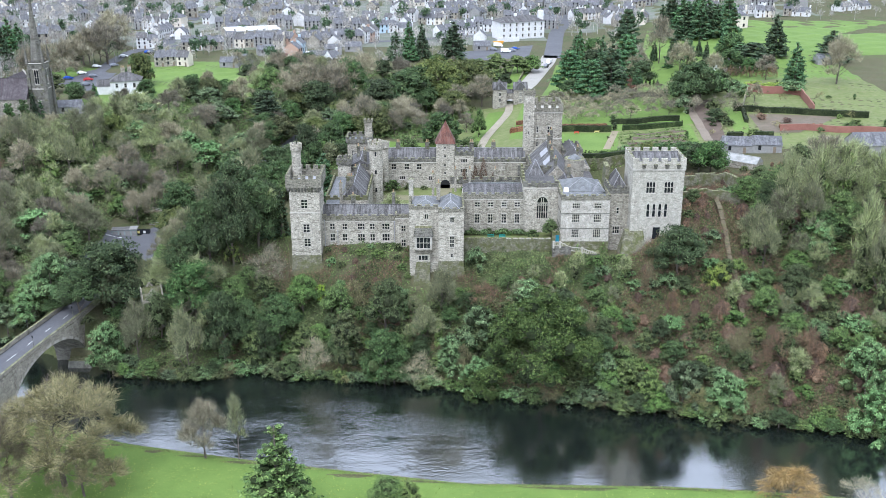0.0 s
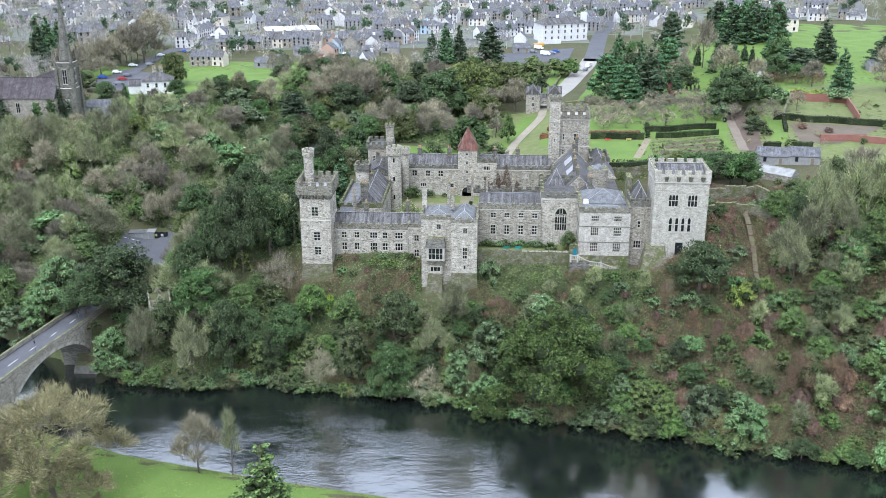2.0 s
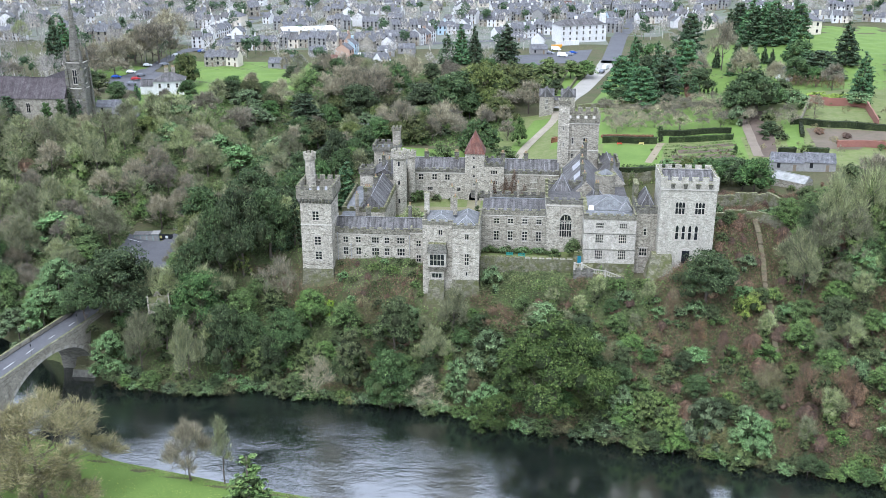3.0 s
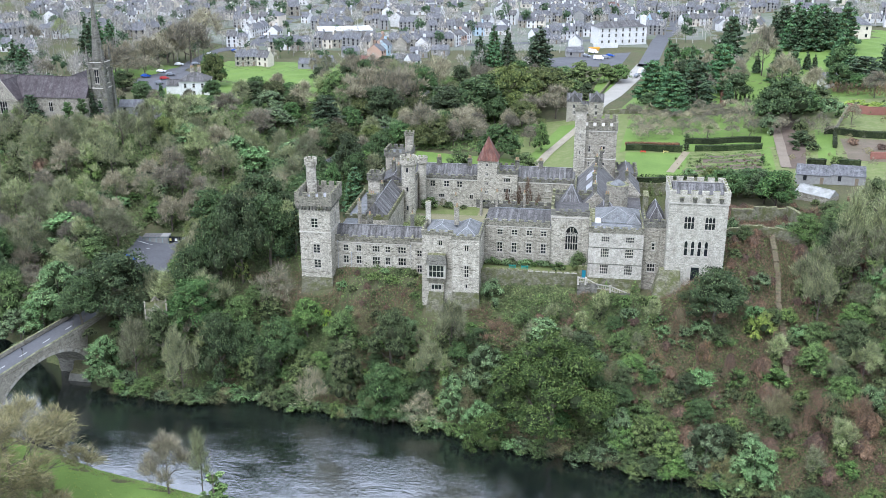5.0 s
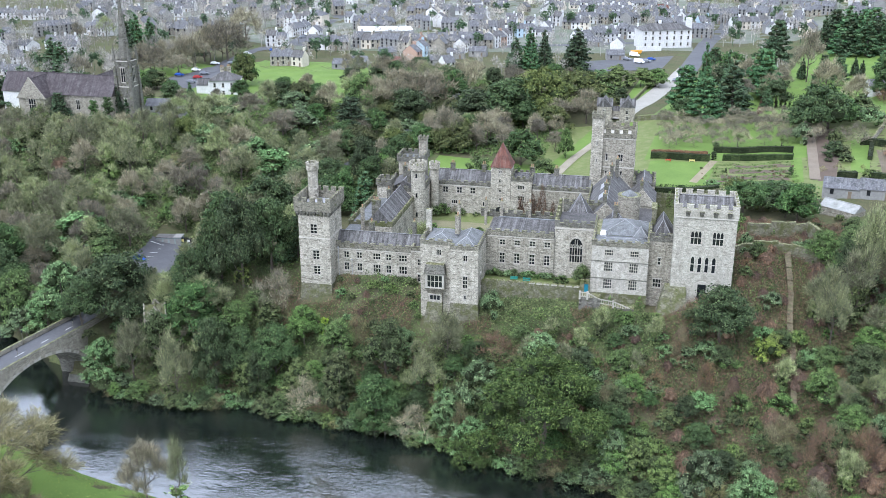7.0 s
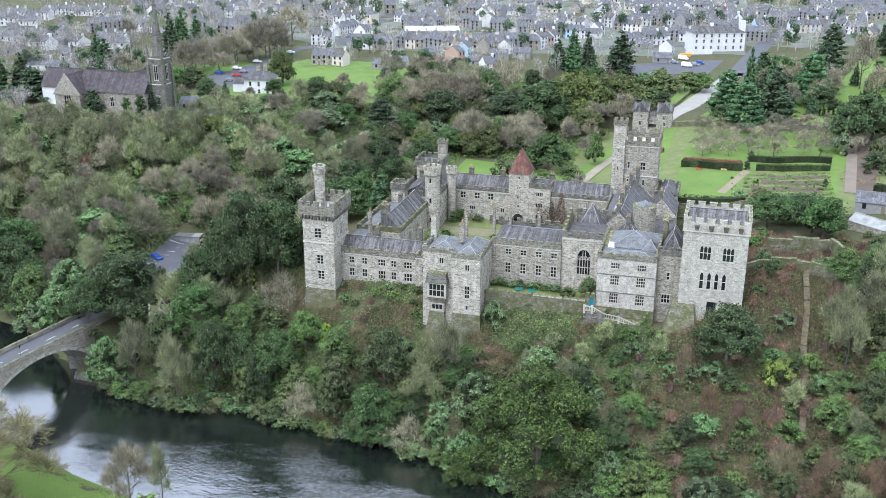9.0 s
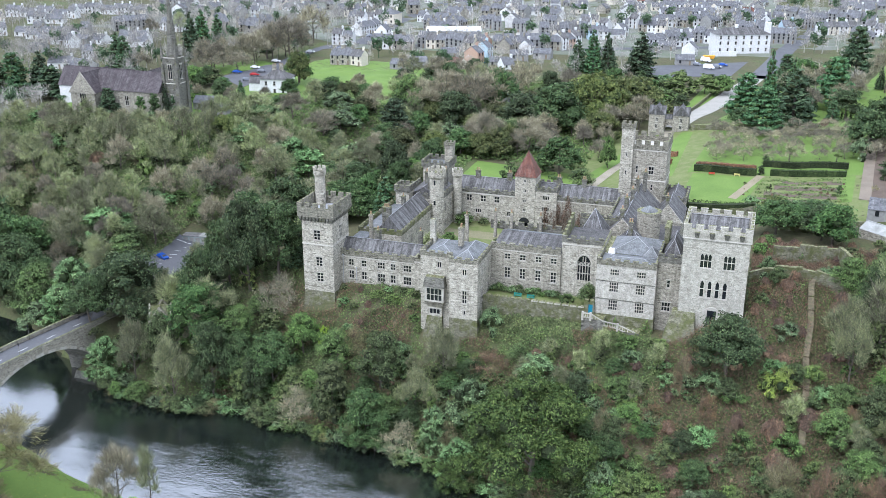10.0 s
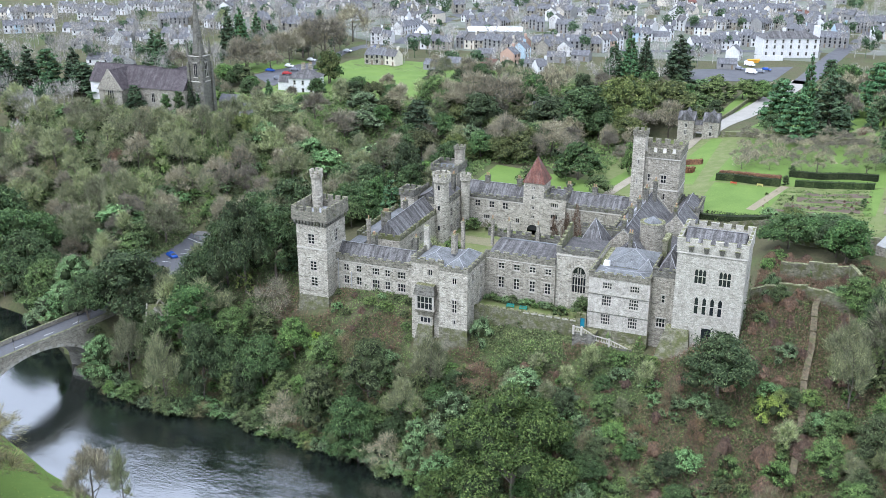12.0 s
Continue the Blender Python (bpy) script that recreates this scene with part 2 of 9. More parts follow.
def water_material():
    """Slow dark water: a glassy skin with drifting patches of small ripples."""
    m, nt, p = nodes_of("river_water", 0.09, 0, 0.5)
    p.inputs["IOR"].default_value = 3.2
    p.inputs["Base Color"].default_value = (0.008, 0.011, 0.009, 1)
    patches = ramp(nt, noisy(nt, world_place(nt, (0.6, 1.3, 1.0)), 0.06, 4, 0.6), [(0.42, (0.22, 0.22, 0.22)), (0.62, (1, 1, 1))])
    fine = noisy(nt, world_place(nt, (0.8, 1.5, 1.0)), 1.1, 4, 0.6)
    k = nt.nodes.new("ShaderNodeMath")
    k.operation = "MULTIPLY"
    nt.links.new(fine, k.inputs[0])
    nt.links.new(patches, k.inputs[1])
    swell = noisy(nt, world_place(nt, (0.5, 0.9, 1.0)), 0.25, 2, 0.5)
    add = nt.nodes.new("ShaderNodeMath")
    add.operation = "MULTIPLY_ADD"
    add.inputs[1].default_value = 0.7
    nt.links.new(swell, add.inputs[0])
    nt.links.new(k.outputs[0], add.inputs[2])
    # the current is lively in the bend below the bridge and slack elsewhere
    place = nt.nodes.new("ShaderNodeSeparateXYZ")
    nt.links.new(world_place(nt), place.inputs[0])
    reach = put(nt, "ShaderNodeMapRange")
    reach.inputs[1].default_value, reach.inputs[2].default_value = -110.0, 40.0
    nt.links.new(place.outputs[0], reach.inputs[0])
    lively = ramp(nt, reach.outputs[0], [(0.0, (0.1, 0.1, 0.1)), (0.2, (0.25, 0.25, 0.25)), (0.4, (1, 1, 1)), (0.68, (0.9, 0.9, 0.9)), (0.85, (0.2, 0.2, 0.2)), (1.0, (0.16, 0.16, 0.16))])
    wave = nt.nodes.new("ShaderNodeMath")
    wave.operation = "MULTIPLY"
    nt.links.new(add.outputs[0], wave.inputs[0])
    nt.links.new(lively, wave.inputs[1])
    bumped(nt, p, wave.outputs[0], 1.0, 0.2)
    return m


GRASS, GROUND, WATER = grass_material(), ground_material(), water_material()
GRASS_DULL = grass_material("worn_grass", 0.6)
DARK_SLATE = slates("old_dark_slate", (0.038, 0.030, 0.032), (0.076, 0.062, 0.064), 4.0, 0.15)
L_DARK = foliage("dark_evergreen_leaf", (0.029, 0.057, 0.024), (0.060, 0.101, 0.040), (0.111, 0.165, 0.064))
L_GREEN = foliage("evergreen_leaf", (0.050, 0.086, 0.030), (0.099, 0.155, 0.055), (0.174, 0.246, 0.088))
L_LAUREL = foliage("laurel_leaf", (0.064, 0.115, 0.052), (0.130, 0.213, 0.097), (0.255, 0.354, 0.174), 0.5)
# Darker leaf colour for the crown cores: the inner shade is put into it.
L_CORE = foliage("painted_crown_shade", (0.022, 0.032, 0.014), (0.034, 0.048, 0.020), (0.048, 0.064, 0.027), 0.9)
L_MID = foliage("glossy_oak_leaf", (0.031, 0.055, 0.018), (0.065, 0.101, 0.031), (0.134, 0.180, 0.054), vary=0.1)
L_YELLOW = foliage("yellow_green_leaf", (0.138, 0.200, 0.034), (0.214, 0.290, 0.058), (0.310, 0.386, 0.091))
L_CONIFER = foliage("conifer_needle", (0.037, 0.078, 0.038), (0.073, 0.133, 0.069), (0.125, 0.198, 0.098))
L_BROWN = foliage("olive_oak_leaf", (0.053, 0.071, 0.024), (0.093, 0.115, 0.039), (0.146, 0.164, 0.059))
L_OLIVE = foliage("ivy_leaf", (0.076, 0.105, 0.038), (0.121, 0.166, 0.061), (0.188, 0.233, 0.090))
TWIG = foliage("bare_twig", (0.138, 0.126, 0.092), (0.258, 0.240, 0.178), (0.442, 0.413, 0.313), 0.9)
TWIG_OLIVE = foliage("mossy_twig", (0.133, 0.158, 0.082), (0.251, 0.281, 0.151), (0.410, 0.450, 0.256), 0.9)
TWIG_RED = foliage("russet_twig", (0.102, 0.067, 0.049), (0.173, 0.116, 0.087), (0.263, 0.184, 0.139), 0.9)
TWIG_TAN = foliage("tan_twig", (0.128, 0.119, 0.058), (0.222, 0.207, 0.109), (0.326, 0.309, 0.174), 0.9)
TWIG_GOLD = foliage("willow_twig", (0.225, 0.144, 0.048), (0.315, 0.216, 0.080), (0.390, 0.281, 0.128), 0.9)
BRAMBLE = foliage("bramble", (0.115, 0.076, 0.048), (0.203, 0.134, 0.086), (0.305, 0.213, 0.140), 0.9, 0.15)
SCRUB = foliage("scrub_leaf", (0.059, 0.098, 0.036), (0.107, 0.154, 0.056), (0.167, 0.218, 0.084), 0.8, 0.12)

TOWN_SLATE = slates("town_slate", (0.068, 0.068, 0.074), (0.135, 0.135, 0.143), 3.0, 0.35)

LEAD_ROLL = plain("pale_lead_roll", (0.34, 0.34, 0.345), (0.24, 0.24, 0.245), 2.0, 0.7)

TOWN_GROUND = plain("yards_and_gardens", (0.15, 0.148, 0.13), (0.075, 0.10, 0.045), 0.35, 0.95)
# Pale grey twigs for the far woods: distance haze put into the colour.
FAR_TWIG = foliage("haze_painted_twig", (0.209, 0.200, 0.194), (0.346, 0.332, 0.323), (0.513, 0.494, 0.488), 0.9)

# ---- building helpers ----
class Geo:
    """Vertices and faces of one mesh."""

    def __init__(self):
        self.v, self.f = [], []

    def face(self, *pts):
        n = len(self.v)
        self.v += [tuple(p) for p in pts]
        self.f.append(tuple(range(n, n + len(pts))))
        return self

    def box(self, x0, x1, y0, y1, z0, z1):
        n = len(self.v)
        self.v += [(x, y, z) for z in (z0, z1) for x, y in ((x0, y0), (x1, y0), (x1, y1), (x0, y1))]
        self.f += [tuple(n + i for i in q) for q in ((3, 2, 1, 0), (4, 5, 6, 7), (0, 1, 5, 4), (1, 2, 6, 5), (2, 3, 7, 6), (3, 0, 4, 7))]
        return self

    def frustum(self, a, b, z0, z1):
        """Between the rectangle a = (x0, x1, y0, y1) at z0 and b at z1."""
        n = len(self.v)
        for (x0, x1, y0, y1), z in ((a, z0), (b, z1)):
            self.v += [(x0, y0, z), (x1, y0, z), (x1, y1, z), (x0, y1, z)]
        self.f += [tuple(n + i for i in q) for q in ((3, 2, 1, 0), (4, 5, 6, 7), (0, 1, 5, 4), (1, 2, 6, 5), (2, 3, 7, 6), (3, 0, 4, 7))]
        return self

    def ring(self, cx, cy, levels, sides=20, turn=0.0, cap=True):
        """A turned shape: levels of (radius, z)."""
        n = len(self.v)
        for r, z in levels:
            self.v += [(cx + r * math.cos(turn + 2 * math.pi * k / sides), cy + r * math.sin(turn + 2 * math.pi * k / sides), z) for k in range(sides)]
        for a in range(len(levels) - 1):
            for k in range(sides):
                j = (k + 1) % sides
                self.f.append((n + a * sides + k, n + a * sides + j, n + (a + 1) * sides + j, n + (a + 1) * sides + k))
        if cap:
            self.f.append(tuple(n + (len(levels) - 1) * sides + k for k in range(sides)))
            self.f.append(tuple(n + sides - 1 - k for k in range(sides)))
        return self

    def tube(self, p, q, r0, r1, sides=4):
        p, q = Vector(p), Vector(q)
        d = (q - p).normalized()
        u = d.orthogonal().normalized()
        w = d.cross(u)
        n = len(self.v)
        for c, r in ((p, r0), (q, r1)):
            for k in range(sides):
                a = 2 * math.pi * k / sides
                self.v.append(tuple(c + r * (math.cos(a) * u + math.sin(a) * w)))
        for k in range(sides):
            j = (k + 1) % sides
            self.f.append((n + k, n + j, n + sides + j, n + sides + k))
        return self

    def arrays(self, verts, size):
        """Many loose faces of size corners each, from an array (n * size, 3)."""
        n = len(self.v)
        self.v += verts.tolist()
        self.f += (np.arange(len(verts)).reshape(-1, size) + n).tolist()
        return self

    def mesh(self, name, material, smooth=False):
        me = bpy.data.meshes.new(name)
        me.from_pydata(self.v, [], self.f)
        me.materials.append(material)
        if smooth:
            me.polygons.foreach_set("use_smooth", [True] * len(me.polygons))
        me.update()
        return me

    def welded(self, name, material):
        """The mesh with touching corners joined."""
        me = self.mesh(name, material)
        bm = bmesh.new()
        bm.from_mesh(me)
        bmesh.ops.remove_doubles(bm, verts=bm.verts, dist=0.001)
        bm.to_mesh(me)
        bm.free()
        return me


def many(name, pieces):
    """One mesh out of several (geometry, material) pairs."""
    verts, faces, index = [], [], []
    for k, (g, m) in enumerate(pieces):
        n = len(verts)
        verts += g.v
        faces += [tuple(i + n for i in f) for f in g.f]
        index += [k] * len(g.f)
    me = bpy.data.meshes.new(name)
    me.from_pydata(verts, [], faces)
    for g, m in pieces:
        me.materials.append(m)
    me.polygons.foreach_set("material_index", index)
    me.update()
    return me


ROOF_EDGES = []


def part(name, geo, material, parent=None, label="", at=None, smooth=False):
    me = geo if isinstance(geo, bpy.types.Mesh) else geo.mesh(name, material, smooth)
    ob = new(name, me)
    if parent is not None:
        ob.parent = parent
    if at is not None:
        ob.matrix_basis = at
    if label:
        ob["label"] = label
    if name == "roof" and ROOF_EDGES and parent is not None and parent.name.startswith("castle"):
        rolls = Geo()
        for a, b in ROOF_EDGES:
            rolls.tube(a, b, 0.065, 0.065, 4)
        new("lead_roll", rolls.mesh("lead_roll", LEAD_ROLL)).parent = ob
    if name == "roof":
        ROOF_EDGES.clear()
    return ob


def thing(name, x=0, y=0, z=0, label="", category="", group="", kind="", turn=0):
    e = new(name)
    e.matrix_basis = pose(x, y, z, 0, 0, turn)
    return tagged(e, label, category, group, kind)


def setting(name, geo, material, label="", category="", smooth=False):
    return tagged(part(name, geo, material, smooth=smooth), label, category, kind="structure")


def smooth01(a, b, v):
    t = np.clip((np.asarray(v, float) - a) / (b - a), 0, 1)
    return t * t * (3 - 2 * t)


def smin(a, b, k=4.0):
    h = np.clip(0.5 + 0.5 * (b - a) / k, 0, 1)
    return b * (1 - h) + a * h - k * h * (1 - h)

# ---- the ground: river, wooded bank, castle rock, valley, town plain ----
def far_bank(x):
    return np.interp(x, [-400, -130, -97, -80, -62, -48, -30, -5, 18, 40, 58, 75, 100, 400], [300, 252, 233, 226, 224, 228, 224, 221, 214, 210, 206, 201, 197, 150])


def near_bank(x):
    return np.interp(x, [-400, -130, -90, -70, -42, -24, 5, 45, 63, 100, 400], [262, 214, 199, 191, 184.5, 181, 175.5, 174.5, 173, 168, 120])


VALLEY = [(-97.3, 237.0, 12.2), (-94.0, 285.0, 13.0), (-64.0, 347.0, 22.0), (-40.0, 425.0, 31.0)]


def valley(x, y):
    """Distance to the valley road, its height there, and the side (positive: castle side)."""
    best, zz, side = np.full(np.shape(x), 1e9), np.zeros(np.shape(x)), np.zeros(np.shape(x))
    for (ax, ay, az), (bx, by, bz) in zip(VALLEY, VALLEY[1:]):
        dx, dy = bx - ax, by - ay
        t = np.clip(((x - ax) * dx + (y - ay) * dy) / (dx * dx + dy * dy), 0, 1)
        d = np.hypot(x - ax - t * dx, y - ay - t * dy)
        s = dy * (x - ax) - dx * (y - ay)
        near = d < best
        best, zz, side = np.where(near, d, best), np.where(near, az + t * (bz - az), zz), np.where(near, s, side)
    return best, zz, side


def height(x, y):
    x, y = np.asarray(x, float), np.asarray(y, float)
    castle = 26.5 + 9.5 * smooth01(45, 66, x)
    back = 28 + 6.0 * smooth01(8, 48, x) + 6.0 * smooth01(50, 125, x)
    town = 31 + 3.0 * smooth01(440, 500, y) + 8.0 * smooth01(90, 170, x)
    back = back + (town - back) * smooth01(405, 460, y)
    front = 300 - 26 * smooth01(60, 75, x)
    rise = smooth01(0, 1, (y - front) / np.where(x > 38, 8.0, 24.0))
    plateau = castle * (1 - rise) + back * rise
    west = 35.0 - 1.0 * smooth01(460, 520, y)
    d, vz, side = valley(x, y)
    mixs = smooth01(-8, 8, np.where(side > 0, d, -d))
    plateau = west * (1 - mixs) + plateau * mixs
    rise = np.where(side > 0, 0.52, 0.42)
    h = smin(plateau, vz + rise * np.maximum(d - 9, 0), 5.0)
    slope = 0.98 - 0.36 * smooth01(50, 80, x) - 0.4 * smooth01(-50, -75, x)
    bank = y - far_bank(x)
    h = smin(h, 0.3 + slope * np.maximum(bank, 0), 3.0)
    causeway = vz - 0.1 - 0.9 * np.maximum(d - 6, 0)
    h = np.where((bank > 2) & (y < 300), np.maximum(h, np.minimum(causeway, 14.0)), h)
    wild = 0.35 * np.sin(x * 0.31 + 1.3 * np.sin(y * 0.17)) * np.sin(y * 0.27 + x * 0.05)
    h = h + wild * smooth01(4, 12, bank) * (1 - smooth01(238, 243, y) * smooth01(-50, -42, x) * (1 - smooth01(62, 70, x)))
    bed = np.where(bank < 0, np.maximum(-2.5, 0.3 + bank * 0.9), h)
    nb = near_bank(x) - y
    near = np.minimum(0.4 + 0.5 * nb, 1.5 + 0.012 * np.maximum(nb, 0) + 0.3 * np.sin(x * 0.07) * np.sin(y * 0.09))
    return np.where(nb > -4, np.maximum(near, np.where(nb > -1, -9.0, -2.5)), bed)


def spaced(lo, hi, step, far):
    mid = list(np.arange(lo, hi + 0.1, step))
    out, s = [], step
    left, right = mid[0], mid[-1]
    a, b = [], []
    while left > -far:
        s *= 1.5
        left -= s
        right += s
        a.append(left)
        b.append(right)
    return np.array(a[::-1] + mid + b)


gx, gy = spaced(-220, 260, 2.5, 4500), spaced(130, 560, 2.5, 4500)
GX, GY = np.meshgrid(gx, gy)
GZ = height(GX, GY)
ground_geo = Geo()
ground_geo.v = np.stack([GX, GY, GZ], -1).reshape(-1, 3).tolist()
nx = len(gx)
idx = (np.arange(len(gy) - 1)[:, None] * nx + np.arange(nx - 1)[None]).reshape(-1)
ground_geo.f = np.stack([idx, idx + 1, idx + nx + 1, idx + nx], -1).tolist()
setting("ground", ground_geo, GROUND, "rough woodland floor and grassy banks in winter", "ground", True)
setting("water", Geo().face((-700, 60, 0), (700, 40, 0), (700, 330, 0), (-700, 420, 0)), WATER, "dark slow river with faint ripples", "river")


def drape(name, corners, material, label, category, lift=0.08, step=3.0):
    """A four-cornered patch of ground cover laid on the ground."""
    a, b, c, d = [np.array(p, float) for p in corners]
    n = max(2, int(max(np.linalg.norm(b - a), np.linalg.norm(c - d)) / step))
    m = max(2, int(max(np.linalg.norm(d - a), np.linalg.norm(c - b)) / step))
    u, v = np.meshgrid(np.linspace(0, 1, n + 1), np.linspace(0, 1, m + 1))
    u, v = u[..., None], v[..., None]
    P = (1 - u) * (1 - v) * a + u * (1 - v) * b + u * v * c + (1 - u) * v * d
    z = height(P[..., 0], P[..., 1]) + lift
    g = Geo()
    g.v = np.concatenate([P, z[..., None]], -1).reshape(-1, 3).tolist()
    k = (np.arange(m)[:, None] * (n + 1) + np.arange(n)[None]).reshape(-1)
    g.f = np.stack([k, k + 1, k + n + 2, k + n + 1], -1).tolist()
    return setting(name, g, material, label, category, True)


def strip(name, line, width, material, label, category, lift=0.1, step=3.0):
    """A road or path of one width along a line of points."""
    pts = []
    for a, b in zip(line, line[1:]):
        n = max(1, int(math.dist(a, b) / step))
        pts += [np.array(a) + (np.array(b) - np.array(a)) * k / n for k in range(n)]
    pts = np.array(pts + [np.array(line[-1])], float)
    for _ in range(3):
        pts[1:-1] = (pts[:-2] + 2 * pts[1:-1] + pts[2:]) / 4
    t = np.gradient(pts, axis=0)
    t /= np.linalg.norm(t, axis=1)[:, None]
    nrm = np.stack([-t[:, 1], t[:, 0]], -1)
    g = Geo()
    for side in (-0.5, 0.0, 0.5):
        q = pts + nrm * width * side
        mid = height(pts[:, 0], pts[:, 1])
        z = np.maximum(height(q[:, 0], q[:, 1]), mid) + lift
        g.v += np.column_stack([q, z]).tolist()
    n = len(pts)
    for s in (0, 1):
        g.f += [(s * n + k, s * n + k + 1, (s + 1) * n + k + 1, (s + 1) * n + k) for k in range(n - 1)]
    return setting(name, g, material, label, category, True)

# ---- the castle: towers and wings round a court ----
SIDES = {"S": 0, "E": 90, "N": 180, "W": -90}
shared = {}


def panel(g, x0, x1, y0, y1, z0, z1, side, holes, deep=0.4):
    """One outer wall face with recessed openings; holes: (centre along the wall, sill, width, height)."""
    start = {"S": (x0, y0), "E": (x1, y0), "N": (x1, y1), "W": (x0, y1)}[side]
    u = {"S": (1, 0), "E": (0, 1), "N": (-1, 0), "W": (0, -1)}[side]
    n = (u[1], -u[0])
    length = abs(x1 - x0) if side in "SN" else abs(y1 - y0)
    hs = []
    for c, sill, w, h in holes:
        a = (c - start[0]) * u[0] if side in "SN" else (c - start[1]) * u[1]
        hs.append((a - w / 2, a + w / 2, sill, sill + h))
    us = sorted({0.0, length, *[v for h in hs for v in h[:2]]})
    zs = sorted({z0, z1, *[v for h in hs for v in h[2:]]})

    def at(a, z, inset=0.0):
        return (start[0] + u[0] * a - n[0] * inset, start[1] + u[1] * a - n[1] * inset, z)

    for a, b in zip(us, us[1:]):
        for c, d in zip(zs, zs[1:]):
            m, k = (a + b) / 2, (c + d) / 2
            if not any(h[0] < m < h[1] and h[2] < k < h[3] for h in hs):
                g.face(at(a, c), at(b, c), at(b, d), at(a, d))
    for a, b, c, d in hs:
        g.face(at(a, c), at(a, c, deep), at(a, d, deep), at(a, d))
        g.face(at(b, c), at(b, d), at(b, d, deep), at(b, c, deep))
        g.face(at(a, d), at(a, d, deep), at(b, d, deep), at(b, d))
        g.face(at(a, c), at(b, c), at(b, c, deep), at(a, c, deep))


def window_mesh(w, h, lights, rows, arched, hood):
    """The stone frame with its mullions, one pane, the sill and the hood mould of a window of that size."""
    key = ("window", w, h, lights, rows, arched, hood)
    if key in shared:
        return shared[key]
    g, b, m = Geo(), 0.13, 0.065
    step, tall = w / lights, h / rows
    holes = []
    for c in range(lights):
        for r in range(rows):
            a0 = -w / 2 + c * step + (b if c == 0 else m)
            a1 = -w / 2 + (c + 1) * step - (b if c == lights - 1 else m)
            z0 = r * tall + (b if r == 0 else m)
            z1 = (r + 1) * tall - (b if r == rows - 1 else m)
            holes.append(((a0 + a1) / 2, z0, a1 - a0, z1 - z0))
            if arched and r == rows - 1:
                for s in (-1, 1):
                    e = (a0 + a1) / 2 + s * (a1 - a0) / 2
                    q = ((a0 + a1) / 2, e)
                    g.face((e, 0.12, z1), (q[0], 0.12, z1), (e * 0.62 + q[0] * 0.38, 0.12, z1 - step * 0.28), (e, 0.12, z1 - step * 0.62))
    panel(g, -w / 2, w / 2, 0.08, 0.3, 0, h, "S", holes, 0.2)
    sill = Geo().box(-w / 2 - 0.12, w / 2 + 0.12, -0.1, 0.08, -0.16, 0.0).mesh("sill", TRIM)
    mould = Geo().box(-w / 2 - 0.2, w / 2 + 0.2, -0.14, 0.04, h + 0.05, h + 0.22).mesh("hood_mould", TRIM) if hood else None
    pane = Geo().face((-step / 2 + 0.05, 0.2, 0.1), (step / 2 - 0.05, 0.2, 0.1), (step / 2 - 0.05, 0.2, h - 0.1), (-step / 2 + 0.05, 0.2, h - 0.1))
    shared[key] = (g.welded("window", TRIM), pane.mesh("pane", GLASS), sill, mould)
    return shared[key]


def place_window(parent, side, x0, x1, y0, y1, c, sill, w, h, lights=2, rows=2, arched=False, hood=True):
    x, y = {"S": (c, y0), "N": (c, y1), "E": (x1, c), "W": (x0, c)}[side]
    frame_mesh, pane_mesh, sill_mesh, mould_mesh = window_mesh(w, h, lights, rows, arched, hood)
    win = part("window", frame_mesh, TRIM, parent, at=pose(x, y, sill, 0, 0, SIDES[side]))
    part("sill", sill_mesh, TRIM, win)
    if mould_mesh:
        part("hood_mould", mould_mesh, TRIM, win)
    for k in range(lights):
        part("pane", pane_mesh, GLASS, win, at=pose(-w / 2 + (k + 0.5) * w / lights, 0, 0))


def block(parent, x0, x1, y0, y1, z0, z1, material, windows=(), name="wall"):
    """Four outer walls; windows: (side, centre, sill, width, height, lights, rows, arched, hood)."""
    g = Geo()
    for side in SIDES:
        panel(g, x0, x1, y0, y1, z0, z1, side, [w[1:5] for w in windows if w[0] == side])
    g.face((x0, y0, z1), (x1, y0, z1), (x1, y1, z1), (x0, y1, z1))
    part(name, g, material, parent)
    for w in windows:
        place_window(parent, w[0], x0, x1, y0, y1, *w[1:])


def merlon_mesh(w, h, thick, material):
    key = ("merlon", round(w, 2), h, thick, material.name)
    if key not in shared:
        shared[key] = Geo().box(-w / 2, w / 2, -thick / 2, thick / 2, 0, h - 0.14).frustum((-w / 2 - 0.07, w / 2 + 0.07, -thick / 2 - 0.07, thick / 2 + 0.07), (-w / 2, w / 2, -thick / 2 + 0.05, thick / 2 - 0.05), h - 0.14, h).mesh("merlon", material)
    return shared[key]


